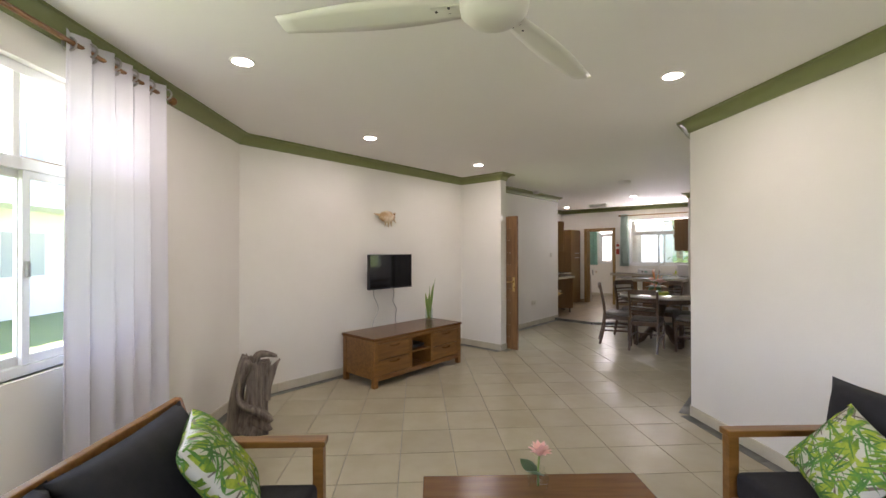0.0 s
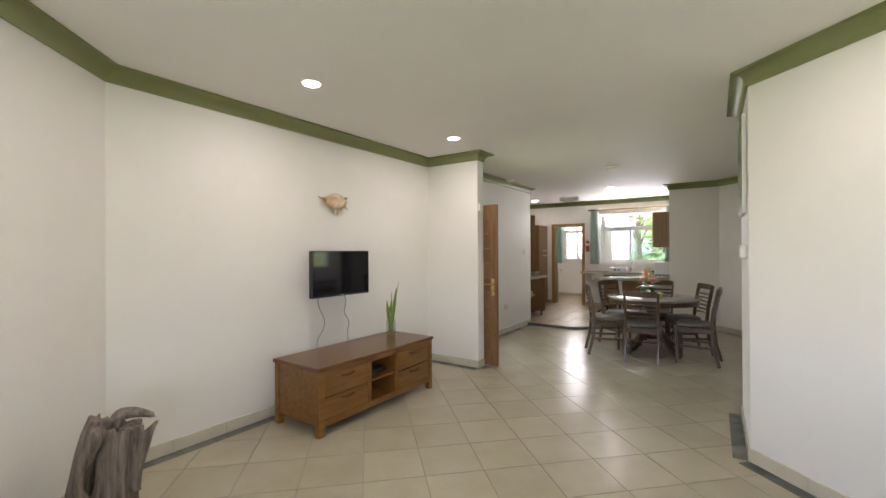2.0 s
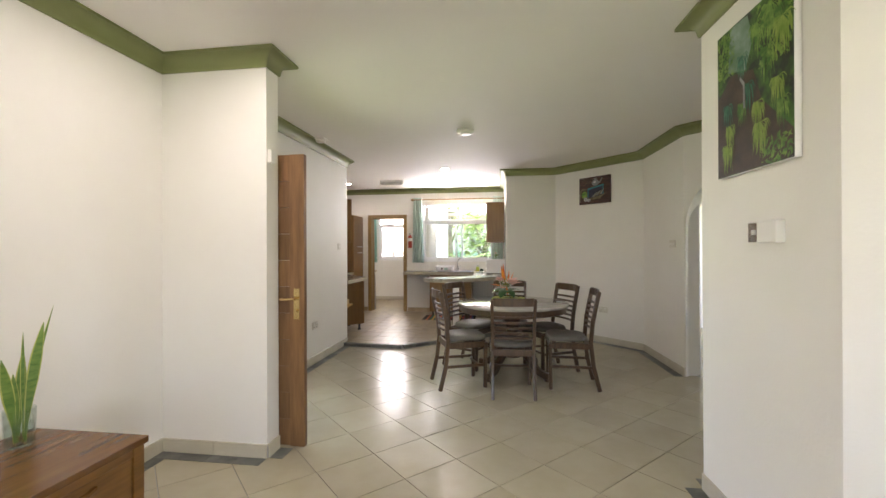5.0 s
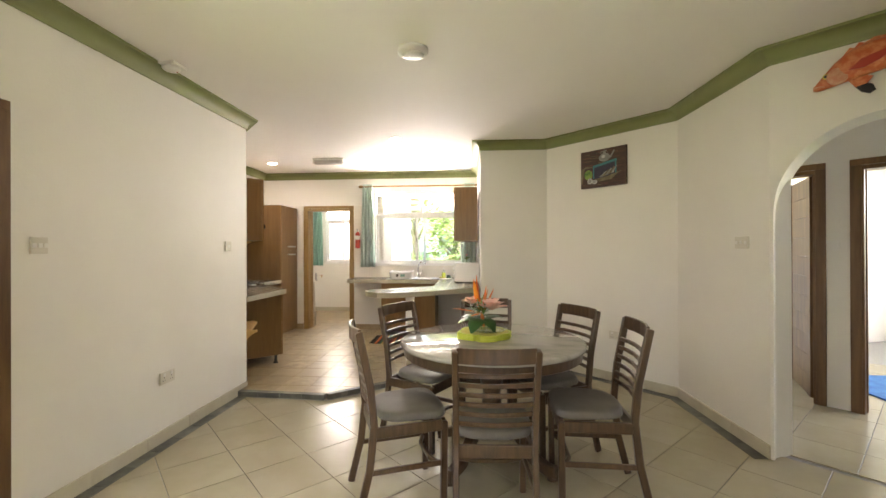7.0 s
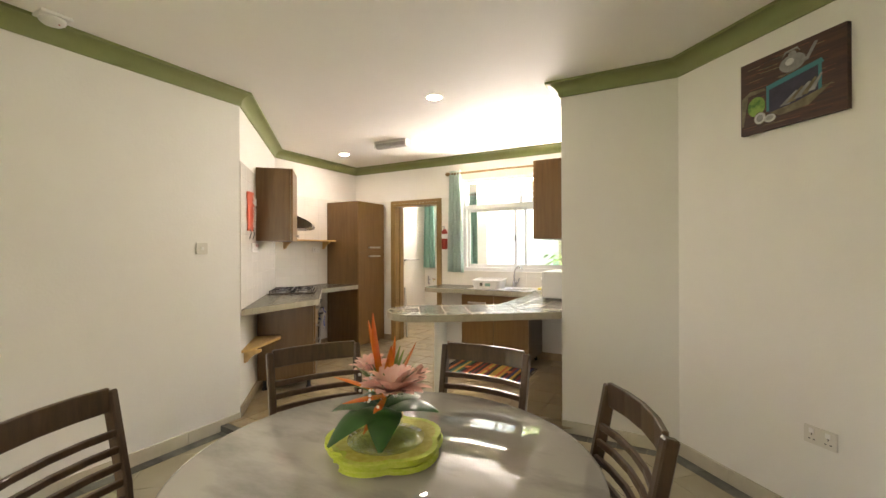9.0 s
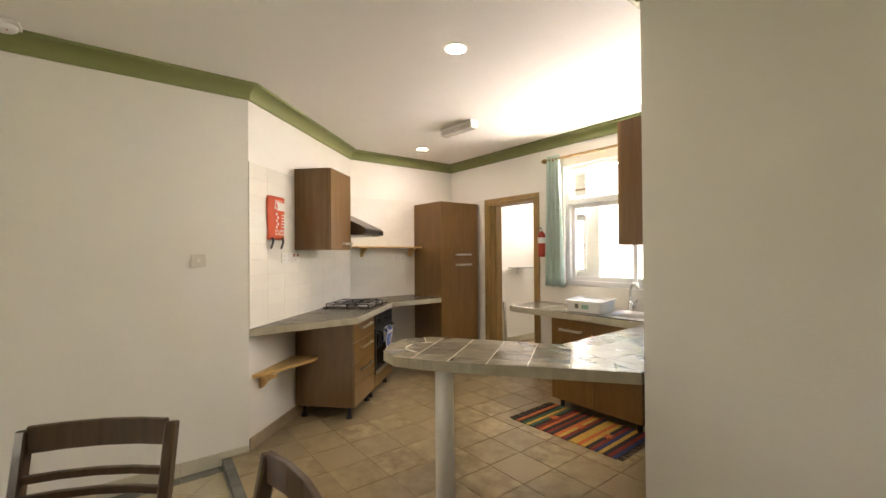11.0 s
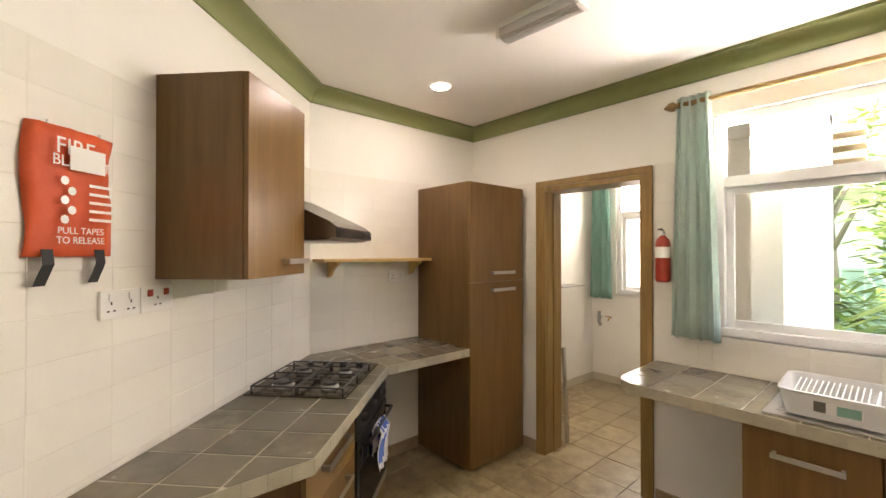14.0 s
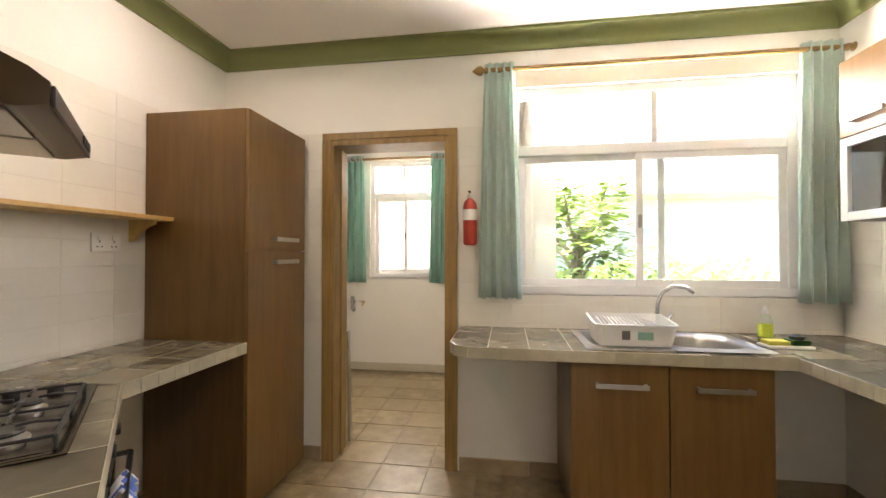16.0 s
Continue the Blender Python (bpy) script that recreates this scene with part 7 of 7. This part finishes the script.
def leaf_cushion(m, seed):
    """A white cushion printed with green leaves, each leaf a patch that follows the cloth."""
    e = thing("cushion", m, "white cushion printed with green tropical leaves on the sofa", "cushion", "printed cushions")
    part("cover", pillow_mesh(0.44, 0.44, 0.15), PRINT[0], e)
    rnd = random.Random(seed)

    def on(u, v, side):
        k = max(0, (1 - u ** 4) * (1 - v ** 4))
        return (0.22 * u * (1 - 0.07 * (1 - v * v)), side * (0.075 * k ** 0.55 + 0.0015), 0.22 + 0.22 * v * (1 - 0.07 * (1 - u * u)))

    for side in (-1, 1):
        for group_, (mt, cnt) in enumerate(((PRINT[3], 50), (PRINT[1], 105), (PRINT[2], 115))):
            bm = bmesh.new()
            for k in range(cnt):
                cu, cv2, a = rnd.uniform(-1, 1), rnd.uniform(-1, 1), rnd.uniform(0, 6.28)
                ln = rnd.uniform(0.22, 0.42) if group_ == 1 else rnd.uniform(0.3, 0.5)
                wd = ln * (0.36 if group_ == 1 else 0.11)
                prev = None
                for j in range(7):
                    q = j / 6
                    w = wd * math.sin(math.pi * min(0.98, max(0.03, q))) ** 0.8
                    px, pz = cu + math.cos(a) * ln * (q - 0.5) * 1.3, cv2 + math.sin(a) * ln * (q - 0.5) * 1.3
                    pr = []
                    for s in (-1, 1):
                        uu = max(-0.998, min(0.998, px - math.sin(a) * w * s * 0.5))
                        vv = max(-0.998, min(0.998, pz + math.cos(a) * w * s * 0.5))
                        x_, y_, z_ = on(uu, vv, side)
                        pr.append(bm.verts.new((x_, y_ + side * 0.0008 * group_, z_)))
                    if prev:
                        bm.faces.new((prev[0], prev[1], pr[1], pr[0]))
                    prev = pr
            part("leaf_print", bm, mt, e)
    return e


def sofa(m, length, label, back=0.40, lean=24, by=0.165):
    """A wooden-framed sofa: x along its back, y forwards, back rail at y = 0."""
    e = thing("sofa", m, label, "sofa")
    for x in (0, length - 0.05):
        part("arm", box(x - 0.01, 0.05, 0.595, x + 0.06, 0.66, 0.625, 0.006), TEAK, e)
        part("front_post", box(x, 0.60, 0, x + 0.05, 0.65, 0.5945, 0.004), TEAK, e)
        part("rear_post", beam([(x + 0.025, 0.12, 0), (x + 0.025, 0.10, 0.40), (x + 0.025, -0.045, 0.80)], 0.05, 0.05), TEAK, e)
        part("side_rail", box(x + 0.008, 0.13, 0.25, x + 0.042, 0.60, 0.31, 0.003), TEAK, e)
    part("top_rail", box(-0.005, -0.062, 0.72, length + 0.005, -0.028, 0.805, 0.006), TEAK, e)
    part("lower_rail", box(0.05, 0.055, 0.40, length - 0.05, 0.08, 0.46, 0.003), TEAK, e)
    part("front_rail", box(0.05, 0.61, 0.25, length - 0.05, 0.64, 0.32, 0.003), TEAK, e)
    for k in range(7):
        x = 0.12 + (length - 0.24) * k / 6
        part("back_slat", beam([(x, 0.068, 0.46), (x, -0.035, 0.725)], 0.05, 0.014), TEAK, e)
    part("seat_board", box(0.045, 0.10, 0.29, length - 0.045, 0.61, 0.315), TEAK, e)
    n = max(1, round((length - 0.1) / 0.62))
    w = (length - 0.1) / n
    for k in range(n):
        c = thing("seat_cushion", m @ Matrix.Translation((0.05 + w * k, 0.10, 0.316)), "charcoal grey sofa seat cushion", "cushion", "sofa cushions")
        part("cover", box(0.006, 0, 0, w - 0.006, 0.53, 0.13, 0.035, seg=4), UPHOL, c, smooth=True)
        c = thing("back_cushion", m @ Matrix.Translation((0.05 + w * (k + 0.5), by, 0.44)) @ pose(0, 0, 0, lean), "charcoal grey sofa back cushion", "cushion", "sofa cushions")
        part("cover", pillow_mesh(w + 0.02, back, 0.17), UPHOL, c)
    return e


# frame of the seating: u along the long walls, v across the room
SL = standing(UV @ Matrix(((1, 0, 0, -1.99), (0, 1, 0, -0.755), (0, 0, 1, 0), (0, 0, 0, 1))), 0.80)
sofa(SL, 1.45, "teak-framed sofa with charcoal cushions beside the window")
leaf_cushion(SL @ pose(0.20, 0.40, 0.43, 34, 0, 24), 3)
SR = standing(UV @ Matrix(((-1, 0, 0, -0.65), (0, -1, 0, 2.50), (0, 0, 1, 0), (0, 0, 0, 1))), 0.80)
sofa(SR, 1.38, "teak-framed sofa with charcoal cushions against the wall", 0.44, 12, 0.215)
# the second cushion stands on one corner
c1 = Vector((-0.125, -0.155, 0.26)).normalized()
c2 = -c1.cross(Vector((0.0, 0.86, 0.51))).normalized()
c2 = c2 if c2.x < 0 else -c2
c3 = c1.cross(c2)
co_ = Vector((1.115, 0.275, 0.815)) - c1 * 0.345 + c2 * 0.175
leaf_cushion(SR @ Matrix(((c2.x, c3.x, c1.x, co_.x), (c2.y, c3.y, c1.y, co_.y), (c2.z, c3.z, c1.z, co_.z), (0, 0, 0, 1))) @ Matrix.Scale(0.82, 4), 8)
tbl = thing("coffee_table", standing(UV @ Matrix.Translation((-1.98, 0.36, 0)), 0.42), "low teak coffee table with a reddish top", "coffee table")
part("top", box(0, 0, 0.385, 0.62, 1.02, 0.42, 0.005), TEAK_TOP, tbl)
for x in (0.03, 0.53):
    for y in (0.03, 0.93):
        part("leg", box(x, y, 0, x + 0.06, y + 0.06, 0.3845, 0.004), TEAK, tbl)
for y in (0.045, 0.955):
    part("apron", box(0.09, y, 0.31, 0.53, y + 0.02, 0.3845, 0.003), TEAK, tbl)
for x in (0.045, 0.555):
    part("apron", box(x, 0.09, 0.31, x + 0.02, 0.93, 0.3845, 0.003), TEAK, tbl)
fv = thing("flower_vase", UV @ Matrix.Translation((-1.86, 0.88, 0.4205)) @ Matrix.Scale(1.25, 4), "single pink flower with two leaves in a small glass", "flowers")
part("glass", lathe([(0.03, 0), (0.036, 0.01), (0.038, 0.04), (0.022, 0.065), (0.026, 0.075)], 20, cap=False), VASE, fv, smooth=True)
part("stem", tube([(0, 0, 0.01), (0.004, 0, 0.07), (0.0, 0.005, 0.12)], 0.004, 6), LEAF, fv)
for h in (230, 330):
    p, ws = arch_leaf((0, 0, 0.055), radians(h), 0.07, 0.06, 0.03, 0.034)
    part("leaf", leaf_blade(p, ws), DLEAF, fv)
bloom(fv, (0, 0.005, 0.115), 0.05, PINK, 20, random.Random(2), lift=1.1)

fan = thing("ceiling_fan", pose(-0.58, 1.55, -0.045), "white three-blade ceiling fan at rest", "ceiling fan")
part("canopy", lathe([(0.06, H + 0.045), (0.06, H + 0.02), (0.03, H - 0.02), (0.012, H - 0.04)], 24), FANW, fan, smooth=True)
part("rod", tube([(0, 0, H - 0.05), (0, 0, 2.50)], 0.012, 10), FANW, fan)
part("motor", lathe([(0.03, 2.52), (0.10, 2.505), (0.125, 2.48), (0.13, 2.455), (0.125, 2.43), (0.10, 2.405), (0.05, 2.39), (0.0, 2.388)], 36, cap=False), FANW, fan, smooth=True)
for k in range(3):
    a = 92 + 120 * k
    bm = bmesh.new()
    g = []
    for i in range(13):
        u = i / 12
        x = 0.13 + 0.73 * u
        w = 0.055 + 0.022 * math.sin(math.pi * min(1, u * 1.1)) if u < 0.94 else 0.05
        tw_ = radians(13 - 5 * u)
        g.append([bm.verts.new((x, s * w * math.cos(tw_), 2.465 + s * w * math.sin(tw_) - 0.006 * (1 - s * s))) for s in (-1, -0.5, 0, 0.5, 1)])
    for p_, q_ in zip(g, g[1:]):
        for i in range(4):
            f = bm.faces.new((p_[i], p_[i + 1], q_[i + 1], q_[i]))
            f.smooth = True
    bl = part("blade", bm, FANW, fan, m=pose(0, 0, 0, 0, 0, a))
    md = bl.modifiers.new("thick", "SOLIDIFY")
    md.thickness = 0.006
    arm_ = part("blade_iron", box(0.10, -0.03, 2.455, 0.24, 0.03, 2.459, 0.0015), FANW, bl)
    for x, y in ((0.17, -0.018), (0.17, 0.018), (0.22, 0.0)):
        part("screw", lathe([(0.005, 2.450), (0.005, 2.455)], 8, (x, y)), BLACK, bl)

sv = thing("bud_vase", pose(-1.86, 11.24, 1.1775), "small glass with a pink flower on the microwave", "flowers")
part("glass", lathe([(0.022, 0), (0.026, 0.01), (0.018, 0.06), (0.022, 0.07)], 16, cap=False), VASE, sv, smooth=True)
part("stem", tube([(0, 0, 0.005), (0, 0, 0.10)], 0.003, 6), LEAF, sv)
for h in (200, 320, 80):
    p, ws = arch_leaf((0, 0, 0.05), radians(h), 0.07, 0.07, 0.03, 0.025)
    part("leaf", leaf_blade(p, ws), LEAF, sv)
bloom(sv, (0, 0, 0.10), 0.035, PINK, 10, random.Random(4), lift=1.0)

# ---- utility room and bedroom things ----
ul = thing("wall_bracket_shelf", pose(-5.42, 13.55, 1.2), "thin grey shelf on a wall bracket in the utility room", "shelf")
part("board", box(0.0, -0.22, 0.0, 0.2, 0.22, 0.012, 0.003), CABLE, ul)
part("bracket", box(0.0, -0.01, -0.08, 0.02, 0.01, 0.0, 0.003), STEEL, ul)
part("fitting", box(0.0, -0.05, -0.09, 0.03, 0.02, -0.03, 0.006), WPLAST, ul)
ut = thing("waste_pipe", pose(-5.31, 14.29, 0.70), "grey waste pipe stub on the utility room wall", "pipe")
part("pipe", tube([(0, -0.03, 0.16), (0, -0.03, 0.02), (0.02, -0.04, 0.0), (0.03, -0.06, 0.015)], 0.02, 10), CABLE, ut, smooth=True)
part("clip", box(-0.03, -0.03, 0.08, 0.03, 0.0, 0.1, 0.002), CABLE, ut)
ta = thing("wall_tap", pose(-5.17, 14.29, 0.79), "small brass wall tap with a red lever", "tap")
part("body", tube([(0, 0, 0), (0, -0.06, 0), (0, -0.08, -0.03)], 0.01, 8), BRASS, ta, smooth=True)
part("lever", box(-0.06, -0.045, 0.012, 0.01, -0.03, 0.02, 0.003), RED, ta)
lad = thing("folded_ladder", pose(-4.60, 12.42, 0), "folded aluminium ladder leaning behind the door frame", "ladder")
for dx in (0.0, 0.06):
    part("rail", beam([(-0.1 + dx, 0.05, 0.0), (-0.1 + dx, 0.0, 0.8)], 0.02, 0.04), STEEL, lad)
for z in (0.2, 0.45, 0.7):
    part("rung", box(-0.1, 0.015 + 0.04 * (0.8 - z), z, -0.04, 0.035 + 0.04 * (0.8 - z), z + 0.02, 0.003), STEEL, lad)
bed = thing("bed", pose(3.3, 8.3, FL, 0, 0, 0), "low wooden bed with white sheets in a bright bedroom", "bed")
part("frame", box(0, 0, 0.2, 1.5, 1.9, 0.34, 0.01), TEAK, bed)
part("mattress", box(0.04, 0.04, 0.341, 1.46, 1.86, 0.55, 0.05, seg=3), PAPER, bed, "white sheet")
for x in (0, 1.44):
    for y in (0, 1.84):
        part("leg", box(x, y, 0, x + 0.06, y + 0.06, 0.1995, 0.004), TEAK, bed)
part("foot_rail", box(-0.03, 0, 0.5, -0.001, 1.9, 0.58, 0.005), TEAK, bed)
for k in range(12):
    part("slat", box(-0.02, 0.06 + 0.15 * k, 0.3401, -0.004, 0.10 + 0.15 * k, 0.4995, 0.002), TEAK, bed)
br = thing("bedroom_rug", pose(2.6, 8.9, FL), "bright blue rug on the bedroom floor", "rug")
part("pile", box(-0.55, -1.1, 0.0005, 0.55, 1.1, 0.014, 0.004), BLUE, br)

# ---- outside ----


def house(m, w, d, h, label, wall_mat, floors=2, cols=4, roof=True):
    """A plain rendered house with windows in its front (the -y side)."""
    e = thing("house", m, label, "house")
    part("wall", box(0, 0, 0, w, d, h), wall_mat, e)
    if roof:
        part("roof", prism([(-0.5, -0.7), (w + 0.5, -0.7), (w + 0.5, d + 0.5), (-0.5, d + 0.5)], h, h + 0.22), wall_mat, e)
    fh = h / floors
    for f in range(floors):
        for c in range(cols):
            x = w * (c + 0.5) / cols
            z = fh * f + fh * 0.35
            wd = part("window", box(x - 0.62, -0.03, z, x + 0.62, 0.0, z + 1.2, 0.005), ALU, e, "white window frame")
            for s in (-1, 1):
                part("pane", box(x + s * 0.3 - 0.26, -0.045, z + 0.06, x + s * 0.3 + 0.26, -0.031, z + 1.14), SKYGLASS, wd)
        if f:
            bal = part("balcony", box(0.3, -1.2, fh * f - 0.12, w - 0.3, -0.001, fh * f, 0.01), wall_mat, e)
            part("rail", box(0.3, -1.2, fh * f + 0.9, w - 0.3, -1.15, fh * f + 0.96, 0.01), TEAK, bal)
            for k in range(16):
                x = 0.35 + (w - 0.75) * k / 15
                part("baluster", box(x, -1.19, fh * f + 0.001, x + 0.04, -1.16, fh * f + 0.9), ALU, bal)
    return e


def palm_bush(x, y, size, seed, mat=None, label="bright green garden palm with arching fronds"):
    e = thing("garden_plant", pose(x, y, -0.15), label, "plant", "garden plants")
    rnd = random.Random(seed)
    bm = bmesh.new()
    for k in range(22):
        a = rnd.uniform(0, 6.28)
        ln, rs = size * rnd.uniform(0.5, 0.9), size * rnd.uniform(0.7, 1.4)
        p, _ = arch_leaf((0, 0, 0.05), a, ln, rs, rs * 0.5, 0.02, 10)
        d = Vector((math.cos(a), math.sin(a), 0))
        sd_ = Vector((-d.y, d.x, 0))
        for i in range(2, 11):
            for s in (-1, 1):
                l2 = size * 0.28 * math.sin(math.pi * (0.15 + 0.8 * i / 11))
                q = [p[i], p[i] + (sd_ * s * 0.6 + d * 0.35) * l2 * 0.6 + Vector((0, 0, 0.02)), p[i] + (sd_ * s + d * 0.6) * l2 - Vector((0, 0, l2 * 0.3))]
                leaf_blade(q, [0.004 * size + 0.006, 0.014 * size + 0.006, 0.002], bm)
    tagged(part("crown", bm, mat or GARDEN, e), kind="stuff")
    part("stem", tube([(0, 0, 0), (0.02, 0, 0.25 * size)], [0.06 * size, 0.04 * size], 8), BARK, e)
    return e


def tree(x, y, h, r, seed):
    e = thing("tree", pose(x, y, -0.15), "leafy green garden tree with an open crown", "tree")
    rnd = random.Random(seed)
    part("trunk", tube([(0, 0, 0), (0.08, 0.03, h * 0.25), (0.02, 0.1, h * 0.5), (0.1, 0.05, h * 0.72)], [0.16, 0.12, 0.10, 0.05], 10), BARK, e, smooth=True)
    bm = bmesh.new()
    for k in range(9):
        a = 2.4 * k
        tip = Vector((r * 0.75 * math.cos(a), r * 0.75 * math.sin(a), h * (0.55 + 0.05 * k)))
        part("limb", tube([(0.04, 0.05, h * (0.35 + 0.04 * k)), tuple(tip * 0.5 + Vector((0, 0, h * 0.25))), tuple(tip)], [0.05, 0.035, 0.015], 6), BARK, e, smooth=True)
        for c in range(80):
            q = tip + Vector((rnd.gauss(0, r * 0.28), rnd.gauss(0, r * 0.28), rnd.gauss(0, r * 0.22)))
            b = rnd.uniform(0, 6.28)
            p, ws = arch_leaf(q, b, 0.22, rnd.uniform(-0.06, 0.08), 0.05, 0.06, 3)
            leaf_blade(p, ws, bm)
    tagged(part("crown", bm, GARDEN, e), kind="stuff")
    return e


house(pose(-6.5, 21.5, -0.15), 13, 6, 6.2, "white two-storey house with balcony and brown trim across the garden", STUCCO, 2, 5)
wing = thing("porch_wing", pose(-7.6, 14.9, -0.15), "beige rendered porch corner with a louvred top", "porch")
part("wall", box(0, 0, 0, 3.9, 3.0, 3.1), STUCCO, wing)
part("post", box(3.92, -0.2, 0, 4.2, 0.1, 2.7), BEIGE, wing)
for k in range(4):
    part("louvre", box(3.5, -0.35, 2.45 + 0.12 * k, 4.6, 0.0, 2.51 + 0.12 * k), BEIGE, wing)
fen = thing("garden_fence", pose(-6, 19.6, -0.15), "green painted garden fence of upright boards", "fence")
for k in range(40):
    part("board", box(0.3 * k, 0, 0.05, 0.3 * k + 0.285, 0.03, 1.45, 0.004), FENCE, fen)
for k in range(7):
    part("post", box(2 * k, 0.031, 0, 2 * k + 0.09, 0.12, 1.5, 0.004), FENCE, fen)
for k, (x, y, s) in enumerate(((-3.7, 15.8, 0.95), (-2.6, 16.4, 1.0), (-1.5, 15.9, 0.85), (-0.6, 16.8, 1.1), (-4.8, 16.6, 0.9), (0.4, 15.6, 0.9), (-5.2, 18.2, 1.2), (-2.0, 18.4, 1.3), (0.8, 18.3, 1.2), (-6.2, 16.2, 0.9))):
    palm_bush(x, y, s, 20 + k)
palm_bush(-3.2, 17.6, 1.9, 31, PALMG)
palm_bush(-1.1, 17.9, 1.7, 35, PALMG)
palm_bush(1.4, 18.2, 1.9, 32, PALMG)
tree(-6.8, 18.8, 4.4, 1.6, 33)
tree(-2.35, 17.0, 2.75, 0.75, 41)
tree(-3.75, 18.9, 4.6, 1.0, 44)
palm_bush(-0.75, 16.7, 2.3, 45)
palm_bush(-1.7, 16.9, 2.0, 46)
palm_bush(-2.9, 16.0, 2.2, 47)
palm_bush(-1.25, 15.7, 2.0, 48)
house(pose(-6.4, 1.3, -0.15, 0, 0, -47) @ pose(-9, -6.0, 0, 0, 0, 180) @ pose(-12, 0, 0), 12, 6, 5.6, "white rendered house beside the living room", STUCCO, 2, 5)
for k, (x, y, s) in enumerate(((-4.3, 0.4, 0.8), (-3.6, -0.4, 0.9), (-4.9, 1.0, 0.8), (-2.9, -1.4, 0.9), (-2.0, -2.2, 0.8))):
    palm_bush(x, y, s, 60 + k)
